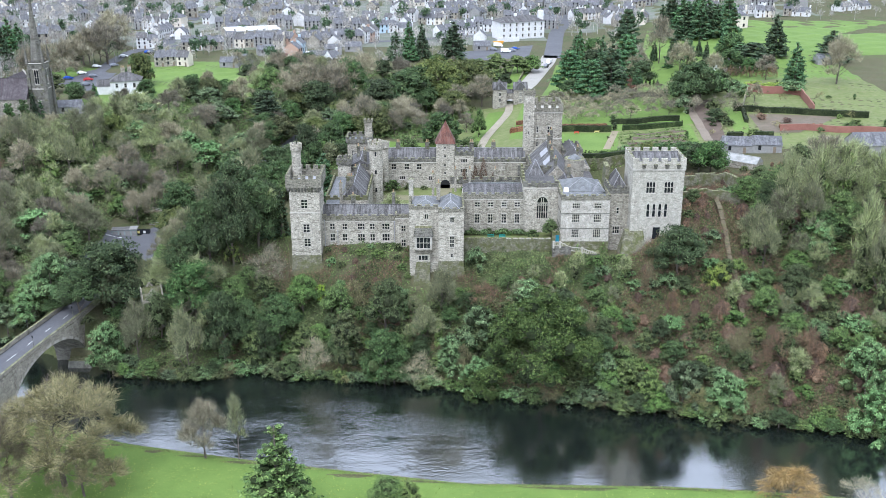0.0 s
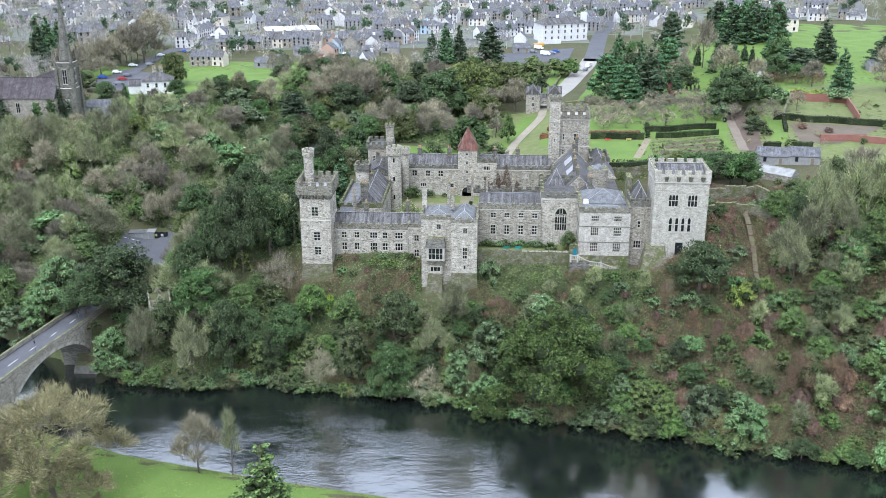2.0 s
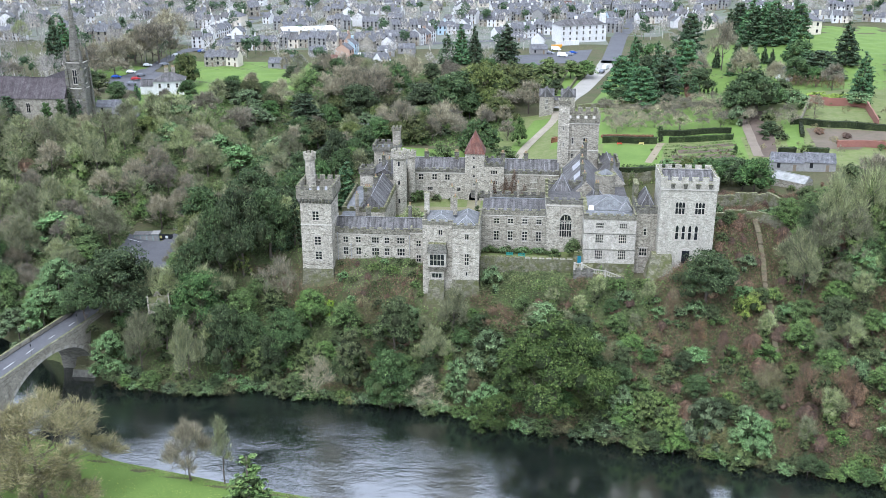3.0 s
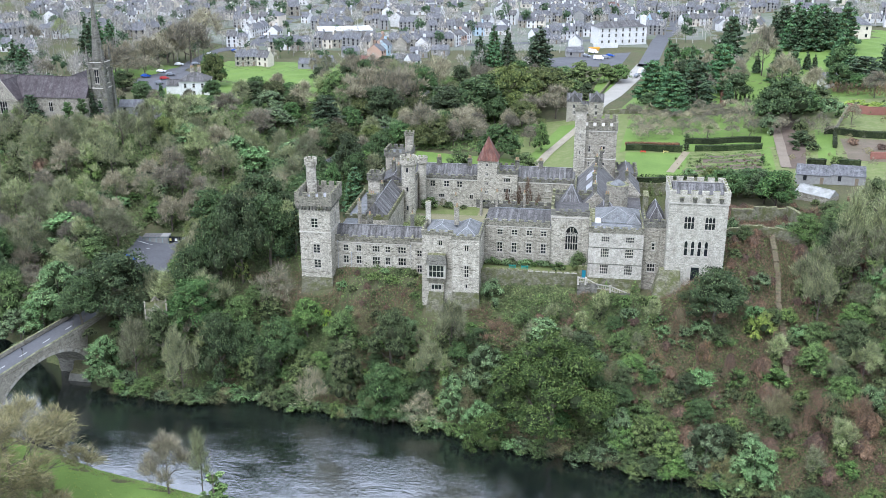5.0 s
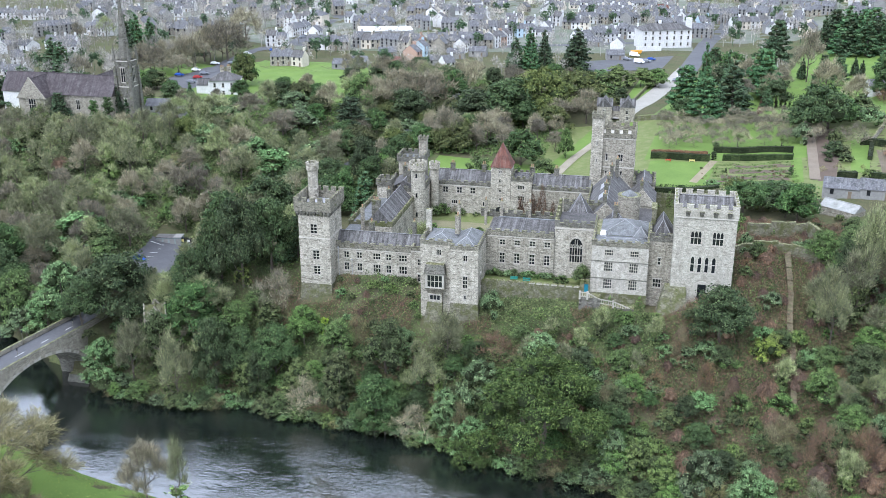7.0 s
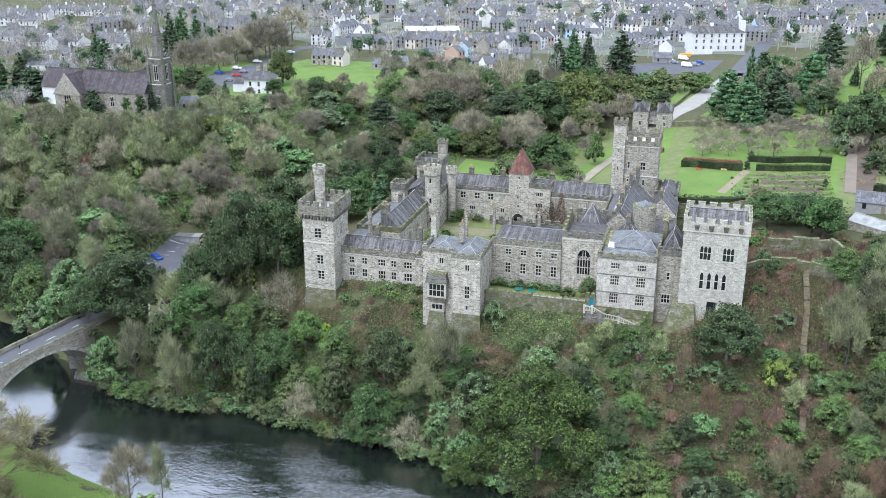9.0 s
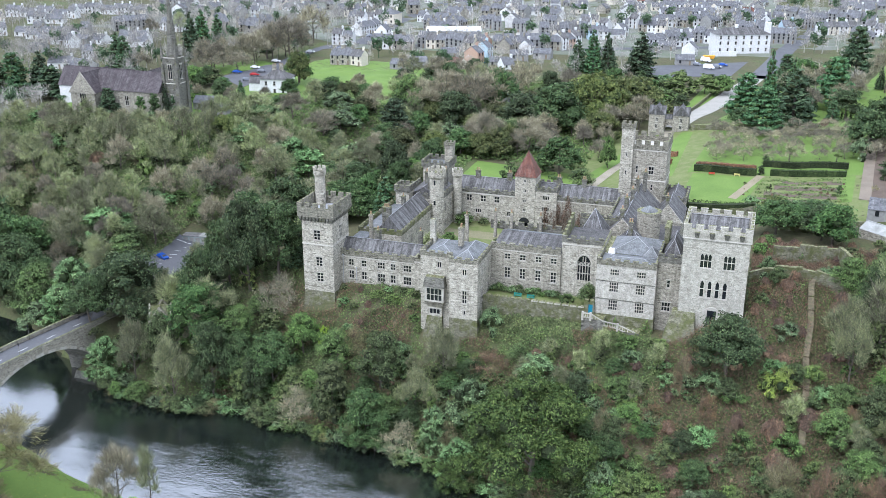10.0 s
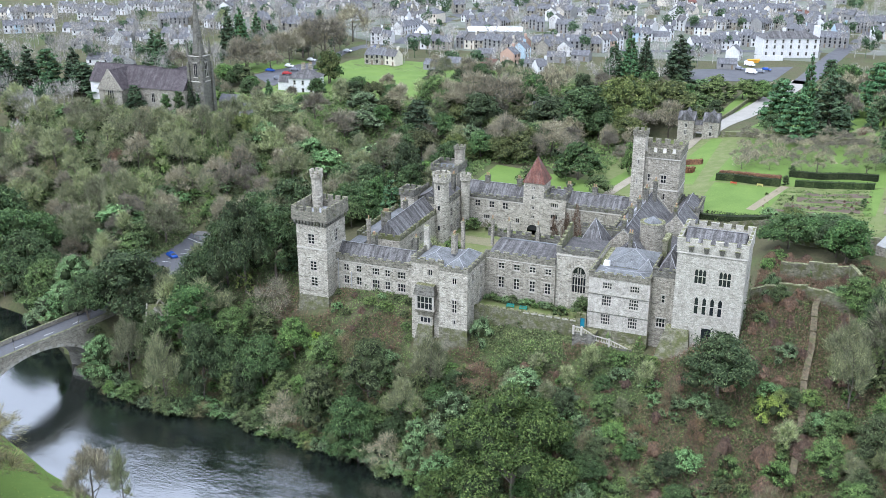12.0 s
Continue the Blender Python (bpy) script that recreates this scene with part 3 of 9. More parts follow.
def battlement(parent, x0, x1, y0, y1, z, wall, merlon, material, width=1.25, gap=0.85, thick=0.45, sides="SENW"):
    """A parapet of height wall with merlons on it."""
    g, t = Geo(), thick
    material = STONE_TOP if material in (STONE, STONE_GREY) else material
    if "S" in sides:
        g.box(x0, x1, y0, y0 + t, z, z + wall)
    if "N" in sides:
        g.box(x0, x1, y1 - t, y1, z, z + wall)
    lo, hi = y0 + (t if "S" in sides else 0), y1 - (t if "N" in sides else 0)
    if "W" in sides:
        g.box(x0, x0 + t, lo, hi, z, z + wall)
    if "E" in sides:
        g.box(x1 - t, x1, lo, hi, z, z + wall)
    part("parapet", g, material, parent)
    for s in sides:
        a, b = (x0, x1) if s in "SN" else (y0 + t + gap * 0.6, y1 - t - gap * 0.6)
        n = max(1, round((b - a + gap) / (width + gap)))
        w = ((b - a) - (n - 1) * gap) / n
        for k in range(n):
            c = a + w / 2 + k * (w + gap)
            x, y = {"S": (c, y0 + t / 2), "N": (c, y1 - t / 2), "W": (x0 + t / 2, c), "E": (x1 - t / 2, c)}[s]
            part("merlon", merlon_mesh(w, merlon, thick, material), material, parent, at=pose(x, y, z + wall, 0, 0, 0 if s in "SN" else 90))


def course(parent, x0, x1, y0, y1, z, out=0.12, tall=0.3, material=None):
    part("string_course", Geo().frustum((x0 - out, x1 + out, y0 - out, y1 + out), (x0 - out * 0.4, x1 + out * 0.4, y0 - out * 0.4, y1 + out * 0.4), z, z + tall), material or TRIM, parent)


def corbels(parent, x0, x1, y0, y1, z0, z1, out, material, step=0.8, sides="SENW"):
    w, m = step * 0.26, (z0 + z1) / 2 - z0
    me = Geo().frustum((-w, w, -out * 0.35, 0.1), (-w, w, -out, 0.1), 0, m).box(-w, w, -out, 0.1, m, z1 - z0).welded("corbel", material)
    for s in sides:
        a, b = (x0, x1) if s in "SN" else (y0, y1)
        n = int((b - a) / step)
        for k in range(n + 1):
            c = a + (b - a) * k / n
            x, y = {"S": (c, y0), "N": (c, y1), "E": (x1, c), "W": (x0, c)}[s]
            part("corbel", me, material, parent, at=pose(x, y, z0, 0, 0, SIDES[s]))


def gable(g, x0, x1, y0, y1, z0, z1, axis="x", thick=0.25, over=0.0):
    """A pitched roof shell over the rectangle, ridge along the axis."""
    if axis == "x":
        m = (y0 + y1) / 2
        g.face((x0, y0 - over, z0), (x1, y0 - over, z0), (x1, m, z1), (x0, m, z1)).face((x1, y1 + over, z0), (x0, y1 + over, z0), (x0, m, z1), (x1, m, z1))
        g.face((x0, y1, z0), (x0, y0, z0), (x0, m, z1)).face((x1, y0, z0), (x1, y1, z0), (x1, m, z1))
        ROOF_EDGES.append(((x0, m, z1 + 0.12), (x1, m, z1 + 0.12)))
        g.box(x0 - 0.05, x1 + 0.05, m - 0.12, m + 0.12, z1 - 0.06, z1 + 0.1)
    else:
        m = (x0 + x1) / 2
        g.face((x0 - over, y1, z0), (x0 - over, y0, z0), (m, y0, z1), (m, y1, z1)).face((x1 + over, y0, z0), (x1 + over, y1, z0), (m, y1, z1), (m, y0, z1))
        g.face((x0, y0, z0), (x1, y0, z0), (m, y0, z1)).face((x1, y1, z0), (x0, y1, z0), (m, y1, z1))
        ROOF_EDGES.append(((m, y0, z1 + 0.12), (m, y1, z1 + 0.12)))
        g.box(m - 0.12, m + 0.12, y0 - 0.05, y1 + 0.05, z1 - 0.06, z1 + 0.1)
    return g


def hip(g, x0, x1, y0, y1, z0, z1, inset=None):
    w, d = x1 - x0, y1 - y0
    i = inset if inset is not None else min(w, d) / 2
    if w >= d:
        m = (y0 + y1) / 2
        a, b = (x0 + i, m, z1), (x1 - i, m, z1)
        ROOF_EDGES.extend([((x0, y0, z0), a), ((x0, y1, z0), a), ((x1, y0, z0), b), ((x1, y1, z0), b), (a, b)])
        g.face((x0, y0, z0), (x1, y0, z0), b, a).face((x1, y1, z0), (x0, y1, z0), a, b).face((x0, y1, z0), (x0, y0, z0), a).face((x1, y0, z0), (x1, y1, z0), b)
    else:
        m = (x0 + x1) / 2
        a, b = (m, y0 + i, z1), (m, y1 - i, z1)
        ROOF_EDGES.extend([((x0, y0, z0), a), ((x1, y0, z0), a), ((x0, y1, z0), b), ((x1, y1, z0), b), (a, b)])
        g.face((x0, y1, z0), (x0, y0, z0), a, b).face((x1, y0, z0), (x1, y1, z0), b, a).face((x0, y0, z0), (x1, y0, z0), a).face((x1, y1, z0), (x0, y1, z0), b)
    return g


def stack(parent, x, y, z0, z1, w=1.0, d=1.0, pots=2, material=None):
    """A chimney stack with a cap and pots."""
    material = material or STONE_GREY
    g = Geo().box(x - w / 2, x + w / 2, y - d / 2, y + d / 2, z0, z1 - 0.35)
    g.box(x - w / 2 - 0.12, x + w / 2 + 0.12, y - d / 2 - 0.12, y + d / 2 + 0.12, z1 - 0.35, z1 - 0.12).box(x - w / 2 + 0.02, x + w / 2 - 0.02, y - d / 2 + 0.02, y + d / 2 - 0.02, z1 - 0.12, z1)
    c = part("chimney", g, material, parent)
    for k in range(pots):
        px, py = (x + (k - (pots - 1) / 2) * 0.5, y) if w >= d else (x, y + (k - (pots - 1) / 2) * 0.5)
        part("chimney_pot", Geo().ring(px, py, [(0.17, z1), (0.15, z1 + 0.55), (0.2, z1 + 0.6), (0.2, z1 + 0.7)], 8), CHIMNEY_POT, c)


def round_turret(parent, cx, cy, z0, z1, r, out=0.3, crown=2.0, material=None, n=8):
    """A round turret with a corbelled crown and merlons."""
    material = material or STONE
    part("turret", Geo().ring(cx, cy, [(r * 1.03, z0), (r, z1 - crown - 0.9), (r, z1 - crown - 0.6), (r + out, z1 - crown), (r + out, z1 - 0.8), (r + out - 0.3, z1 - 0.8), (r + out - 0.3, z1 - 1.3)], 22), material, parent)
    w = 2 * math.pi * (r + out) / n * 0.56
    for k in range(n):
        a = 2 * math.pi * (k + 0.5) / n
        part("merlon", merlon_mesh(w, 0.85, 0.34, material), material, parent, at=pose(cx + (r + out - 0.16) * math.cos(a), cy + (r + out - 0.16) * math.sin(a), z1 - 0.82, 0, 0, math.degrees(a) + 90))


# west river tower, with its stair turret
LT = thing("castle_tower", label="square river tower with corbelled battlements and round turret", category="tower")
lt_w = [("S", -36.2, 37.4, 1.8, 2.5, 2, 3), ("S", -35.9, 30.8, 1.8, 2.4, 2, 3), ("S", -35.8, 26.9, 1.8, 2.3, 2, 3), ("E", 251.5, 37.2, 1.5, 3.0, 2, 3)]
block(LT, -40.0, -32.2, 246.6, 256.0, 24.5, 43.2, STONE, lt_w)
part("wall", Geo().frustum((-41.0, -31.4, 245.4, 256.5), (-40.0, -32.2, 246.6, 256.0), 8.0, 24.5), STONE_MOSS, LT, "battered mossy tower base")
course(LT, -40.0, -32.2, 246.6, 256.0, 36.2)
corbels(LT, -40.0, -32.2, 246.6, 256.0, 42.0, 43.2, 0.6, STONE_DARK, 0.85)
part("roof", Geo().box(-40.2, -31.9, 246.4, 256.2, 43.2, 43.6).box(-35.6, -34.3, 251.5, 252.8, 43.6, 43.9), LEAD_ROLL, LT, "pale flat lead roof")
battlement(LT, -40.7, -31.5, 245.9, 256.7, 43.2, 2.3, 1.15, STONE, 1.1, 0.75)
round_turret(LT, -38.9, 255.2, 43.6, 52.9, 1.25, 0.3, 1.7, STONE)

# west wing
LW = thing("castle_wing", label="two-storey stone wing with mullioned windows and slate roof", category="castle wing")
lw_w = []
for wx, ww in ((-29.6, 1.4), (-26.3, 1.4), (-21.9, 2.0), (-18.9, 1.4), (-15.3, 2.1)):
    n = 2 if ww < 1.6 else 3
    lw_w += [("S", wx, 30.2, ww, 1.7, n, 2), ("S", wx, 26.9, ww, 2.1, n, 2)]
block(LW, -32.2, -9.0, 251.0, 257.6, 17.0, 32.7, STONE, lw_w)
course(LW, -32.1, -9.0, 251.0, 257.6, 32.5)
battlement(LW, -32.2, -9.0, 250.9, 260.0, 32.7, 1.2, 0.55, STONE_GREY, 1.3, 0.9, sides="S")
part("roof", gable(Geo(), -32.2, -9.0, 251.4, 257.2, 33.0, 36.2), SLATE_WARM, LW)
stack(LW, -24.2, 255.4, 34.5, 38.6, 1.1, 1.4, 2, STONE_DARK)
stack(LW, -13.3, 255.1, 34.5, 39.5, 0.8, 1.2, 1, STONE_DARK)
LP = thing("castle_projection", label="narrow stone projection with two small windows", category="castle wing")
block(LP, -12.6, -8.7, 248.8, 252.0, 17.0, 34.2, STONE, [("S", -10.5, 30.4, 1.3, 1.7, 2, 2), ("S", -10.5, 26.2, 1.3, 2.0, 2, 2)])
course(LP, -12.6, -8.7, 248.8, 252.0, 33.9)
battlement(LP, -12.7, -8.6, 248.7, 252.0, 34.2, 0.6, 0.5, STONE_GREY, 1.0, 0.6, sides="SW")

for px, wy, lo, hi in ((-31.6, 250.95, 24.0, 33.0), (-28.2, 250.95, 22.5, 30.0), (-13.0, 250.95, 23.5, 32.6)):
    part("downpipe", Geo().tube((px, wy - 0.1, lo), (px, wy - 0.1, hi), 0.08, 0.08, 6).box(px - 0.16, px + 0.16, wy - 0.25, wy, hi - 0.3, hi), LEAD_ROLL, LW, "pale lead downpipe")

# bay tower with the oriel
BT = thing("castle_tower", label="projecting stone block with oriel window and low battlements", category="tower")
block(BT, -8.7, -1.2, 242.0, 253.0, 15.0, 38.7, STONE, [("S", -4.3, 36.0, 1.1, 1.5, 2, 1)])
block(BT, -1.2, 5.3, 239.6, 253.0, 15.0, 38.7, STONE, [("S", 2.3, 35.8, 1.1, 1.6, 2, 1), ("S", 2.3, 29.2, 1.2, 3.1, 2, 3), ("S", 2.3, 26.4, 0.6, 1.2, 1, 1), ("E", 243.0, 35.8, 1.2, 1.8, 2, 2), ("E", 248.0, 35.8, 1.2, 1.8, 2, 2), ("E", 243.0, 29.0, 1.4, 3.2, 2, 3), ("E", 248.0, 29.0, 1.4, 3.2, 2, 3)])
part("wall", Geo().frustum((-1.4, 6.0, 238.9, 253.0), (-1.2, 5.3, 239.6, 253.0), 14.0, 25.5), STONE_MOSS, BT, "battered mossy base")
battlement(BT, -8.8, -1.2, 241.9, 253.0, 38.7, 0.75, 0.6, STONE_GREY, 1.3, 0.8, sides="SW")
battlement(BT, -1.3, 5.4, 239.5, 253.0, 38.7, 0.75, 0.6, STONE_GREY, 1.3, 0.8, sides="SE")
bt_roof = hip(hip(Geo(), -8.2, -0.9, 242.4, 253.0, 38.8, 40.2), -0.9, 4.9, 240.0, 252.0, 38.9, 40.9)
part("roof", bt_roof, LEAD, BT)
stack(BT, -8.4, 250.0, 36.0, 44.6, 1.2, 1.0, 0, STONE_PALE)
stack(BT, -1.2, 248.5, 39.5, 44.0, 1.0, 1.5, 2)
stack(BT, -2.7, 257.6, 34.0, 44.0, 0.7, 1.0, 1)
part("oriel_base", Geo().frustum((-6.6, -3.6, 241.4, 242.1), (-7.4, -2.7, 240.4, 242.1), 26.6, 28.3), STONE_GREY, BT, "carved stone oriel base")
part("oriel_crown", Geo().frustum((-7.6, -2.5, 240.2, 242.1), (-7.2, -2.9, 240.6, 242.1), 31.9, 34.2), STONE_DARK, BT, "carved dark stone oriel crown")
og = Geo()
panel(og, -7.3, -2.8, 240.5, 242.1, 28.3, 31.9, "S", [(-5.05, 28.5, 3.7, 3.1)])
panel(og, -7.3, -2.8, 240.5, 242.1, 28.3, 31.9, "W", [(241.3, 28.5, 0.9, 3.1)])
panel(og, -7.3, -2.8, 240.5, 242.1, 28.3, 31.9, "E", [(241.3, 28.5, 0.9, 3.1)])
part("wall", og, TRIM, BT)
place_window(BT, "S", -7.3, -2.8, 240.5, 242.1, -5.05, 28.5, 3.7, 3.1, 4, 2, False, False)
place_window(BT, "E", -7.3, -2.8, 240.5, 242.1, 241.3, 28.5, 0.9, 3.1, 1, 2, False, False)
place_window(BT, "W", -7.3, -2.8, 240.5, 242.1, 241.3, 28.5, 0.9, 3.1, 1, 2, False, False)
block(BT, -6.9, -3.4, 241.2, 242.1, 24.6, 26.7, STONE, [("S", -5.15, 25.0, 2.6, 1.4, 3, 1)])
part("wall", Geo().frustum((-8.6, -3.2, 239.0, 242.1), (-6.9, -3.4, 241.2, 242.1), 14.0, 24.6), STONE_MOSS, BT, "sloping mossy buttress")

# middle wing above the terrace
MW = thing("castle_wing", label="two-storey stone wing above the garden terrace", category="castle wing")
mw_w = []
for wx in (9.1, 12.6, 16.2, 19.7):
    mw_w += [("S", wx, 36.6, 1.5, 1.4, 2, 2), ("S", wx, 32.1, 1.4, 2.6, 2, 3)]
block(MW, 5.3, 21.3, 250.6, 260.0, 24.0, 38.9, STONE_GREY, mw_w)
course(MW, 5.3, 21.2, 250.6, 260.0, 38.7)
battlement(MW, 5.3, 21.2, 250.5, 260.0, 38.9, 1.1, 0.6, STONE_GREY, 1.3, 0.9, sides="S")
part("roof", Geo().face((5.3, 251.0, 39.2), (21.3, 251.0, 39.2), (21.3, 258.2, 41.0), (7.0, 258.2, 41.0)).face((7.0, 258.2, 41.0), (21.3, 258.2, 41.0), (21.3, 261.0, 40.0), (5.3, 261.0, 40.0)).face((5.3, 261.0, 40.0), (5.3, 251.0, 39.2), (7.0, 258.2, 41.0)), SLATE, MW)
part("ridge", Geo().box(7.0, 21.2, 257.9, 258.5, 40.95, 41.12), LEAD, MW, "pale lead ridge")
battlement(MW, 2.0, 21.2, 255.0, 262.0, 39.8, 1.2, 0.9, STONE_DARK, 1.4, 0.9, sides="N")
for sx in (3.4, 7.3, 14.2):
    stack(MW, sx, 260.6, 38.0, 44.4, 0.6, 0.8, 1)

# chapel block with the traceried window
CB = thing("castle_chapel", label="stone chapel block with tall arched traceried window", category="chapel")
cg = Geo()
for s in SIDES:
    panel(cg, 21.3, 30.5, 251.2, 262.0, 24.0, 42.0, s, [(26.4, 33.2, 3.0, 6.0)] if s == "S" else [])
cg.face((21.3, 251.2, 42), (30.5, 251.2, 42), (30.5, 262, 42), (21.3, 262, 42))
for s in (-1, 1):
    arc = [(26.4 + s * 1.5 * math.cos(a * 0.95), 36.9 + 2.3 * math.sin(a)) for a in np.linspace(0, math.pi / 2, 9)]
    corner = (26.4 + s * 1.5, 39.2)
    for (ax, az), (bx, bz) in zip(arc, arc[1:]):
        cg.face((corner[0], 251.19, corner[1]), (ax, 251.19, az), (bx, 251.19, bz))
        cg.face((ax, 251.19, az), (bx, 251.19, bz), (bx, 251.6, bz), (ax, 251.6, az))
part("wall", cg, STONE, CB)
cw = Geo()
for k in range(6):
    x = 26.4 - 1.5 + 3.0 * k / 5
    cw.box(x - 0.07, x + 0.07, 251.3, 251.5, 33.2, 38.9 if k in (2, 3) else 37.6)
for z in (33.25, 35.0, 36.9):
    cw.box(24.9, 27.9, 251.32, 251.48, z - 0.07, z + 0.07)
for k in range(5):
    x = 26.4 - 1.2 + 0.6 * k
    cw.tube((x - 0.28, 251.4, 36.9), (x + 0.1, 251.4, 37.7), 0.06, 0.06).tube((x + 0.28, 251.4, 36.9), (x - 0.1, 251.4, 37.7), 0.06, 0.06)
win = part("window", cw, TRIM, CB, "pale stone tracery")
part("pane", Geo().face((24.9, 251.56, 33.2), (27.9, 251.56, 33.2), (27.9, 251.56, 39.2), (24.9, 251.56, 39.2)), GLASS, win)
hg = Geo()
for s in (-1, 1):
    arc = [(26.4 + s * 1.75 * math.cos(a * 0.95), 36.9 + 2.6 * math.sin(a)) for a in np.linspace(0, math.pi / 2, 9)]
    for (ax, az), (bx, bz) in zip(arc, arc[1:]):
        hg.tube((ax, 251.15, az), (bx, 251.15, bz), 0.14, 0.14)
part("hood_mould", hg, TRIM, CB)
course(CB, 21.3, 30.4, 251.2, 262.0, 41.4)
battlement(CB, 21.2, 30.5, 251.1, 262.0, 42.0, 0.9, 0.7, STONE_DARK, 1.3, 0.9, sides="S")
for k in range(6):
    y = 252.4 + 1.9 * k
    part("merlon", Geo().box(21.2, 21.8, y - 0.95, y + 0.95, 42.0, 42.9 + 0.35 * k).box(21.15, 21.85, y - 0.6, y + 0.6, 42.9 + 0.35 * k, 43.6 + 0.35 * k), STONE_MOSS, CB)
part("wall", Geo().box(21.3, 31.0, 272.5, 273.3, 30.0, 41.0), STONE_DARK, CB)
battlement(CB, 21.3, 31.0, 260.0, 273.3, 41.0, 0.3, 0.7, STONE_DARK, 1.2, 0.8, sides="N")
part("roof", hip(Geo(), 21.8, 29.6, 262.0, 272.0, 38.0, 45.4, 4.9).box(21.9, 30.2, 251.6, 262.0, 41.9, 42.1), SLATE_WARM, CB, "pyramidal slate roof with pale washed streaks")

# limewashed block beside it
WB = thing("castle_wing", label="limewashed three-storey block with multi-paned windows", category="castle wing")
wb_w = []
for wx in (34.3, 39.9):
    wb_w += [("S", wx, 38.55, 2.0, 1.45, 4, 2, False, False), ("S", wx, 34.75, 2.0, 2.3, 4, 3, False, False), ("S", wx, 30.55, 2.0, 2.4, 4, 3, False, False)]
block(WB, 30.5, 43.0, 243.2, 262.0, 29.6, 40.8, STONE_WHITE, wb_w)
part("wall", Geo().box(30.4, 43.1, 243.1, 252.0, 20.0, 29.6), STONE_MOSS, WB, "mossy basement wall")
for z in (37.1, 33.0):
    course(WB, 30.5, 42.9, 243.2, 252.0, z, 0.1, 0.22, STONE_DARK)
battlement(WB, 30.4, 43.0, 243.1, 252.0, 40.8, 1.0, 0.5, STONE_GREY, 1.2, 0.7, sides="SWE")
part("roof", hip(hip(hip(Geo(), 31.0, 42.5, 243.7, 250.2, 40.95, 41.6, 2.6), 31.8, 42.6, 250.6, 262.0, 40.9, 43.2), 39.2, 42.6, 249.2, 253.2, 41.2, 43.2), LEAD, WB)
part("skylight", Geo().frustum((31.7, 33.2, 249.7, 251.0), (31.9, 33.0, 249.9, 250.8), 41.0, 42.0), WHITE_PAINT, WB, "white boxed skylight")
LK = thing("castle_wing", label="narrow grey stone link with slate roof", category="castle wing")
block(LK, 43.0, 48.0, 245.2, 254.0, 20.0, 42.0, STONE_GREY, [("S", 45.4, 36.4, 0.8, 1.8, 1, 2), ("S", 45.2, 31.0, 1.9, 2.1, 3, 2)])
battlement(LK, 42.9, 48.0, 245.1, 254.0, 42.0, 1.2, 0.8, STONE_DARK, 1.1, 0.7, sides="SW")
part("roof", hip(Geo(), 43.4, 48.0, 245.6, 256.0, 42.4, 46.4), SLATE, LK)
stack(LK, 43.6, 256.0, 40.0, 47.0, 1.0, 5.0, 0, STONE_MOSS)

# east river tower
RT = thing("castle_tower", label="tall pale square tower with heavy battlements", category="tower")
rt_w = [("S", 52.7, 43.2, 2.4, 3.2, 3, 2, True, False), ("S", 57.3, 43.2, 2.4, 3.2, 3, 2, True, False)]
rt_w += [("S", x, 36.8, 0.95, 3.8, 1, 2, True, False) for x in (52.4, 53.9, 55.4, 56.9)]
rt_w += [("E", 247.0, 43.2, 1.8, 3.2, 2, 2, True, False)]
block(RT, 48.0, 61.0, 241.3, 253.0, 22.0, 49.6, STONE_PALE, rt_w)
course(RT, 48.0, 61.0, 241.3, 253.0, 49.3, 0.25, 0.35)
battlement(RT, 47.8, 61.2, 241.1, 253.2, 49.65, 1.8, 0.95, STONE_PALE, 1.5, 0.9, 0.6)
for k in range(4):
    part("corbel", Geo().frustum((50.2 + 2.9 * k, 50.9 + 2.9 * k, 240.9, 241.2), (50.0 + 2.9 * k, 51.1 + 2.9 * k, 240.6, 241.2), 49.7, 50.9), STONE_DARK, RT)
part("roof", gable(Geo(), 48.8, 60.2, 242.0, 252.4, 50.0, 52.6), SLATE_WARM, RT)
part("doorway", Geo().ring(0, 0, [(1.9, 0), (1.9, 0.3)], 20), TRIM, RT, at=pose(54.8, 241.32, 33.0, 90, 0, 0))
part("door", Geo().box(53.9, 55.7, 240.95, 241.2, 31.0, 34.2), GLASS, RT)
part("buttress", Geo().frustum((44.5, 52.5, 236.5, 243.0), (46.9, 51.5, 241.0, 243.0), 24.0, 33.2), STONE_MOSS, RT, "sloping mossy buttress")

# gate range at the far side of the court
GR = thing("castle_wing", label="long gate range with slate roof and battlements", category="castle wing")
gr_w = [("S", x, 32.7, 1.6, 1.9, 2, 2) for x in (-15.5, -11.4, -7.5)] + [("S", -12.8, 29.4, 1.8, 1.2, 3, 1), ("S", -4.0, 29.2, 1.2, 1.4, 2, 1)]
gr_w += [("S", x, 32.7, 1.8, 1.5, 3, 1) for x in (6.0, 13.0, 18.5)] + [("S", x, 29.2, 1.8, 1.4, 3, 1) for x in (6.0, 18.5)] + [("S", 6.0, 35.0, 1.8, 1.2, 3, 1)]
block(GR, -21.0, 26.0, 302.0, 311.0, 24.0, 35.2, STONE, gr_w[:5])
block(GR, 3.5, 26.0, 301.9, 311.1, 24.0, 35.25, STONE_GREY, [w for w in gr_w[5:] if w[2] < 35])
course(GR, -21.0, 26.0, 301.9, 311.0, 34.9)
battlement(GR, -21.0, 26.0, 301.8, 311.0, 35.25, 0.8, 0.6, STONE_DARK, 1.3, 0.9, sides="SN")
part("roof", gable(Geo(), -21.0, 26.0, 302.6, 310.4, 35.5, 38.6), SLATE_WARM, GR)
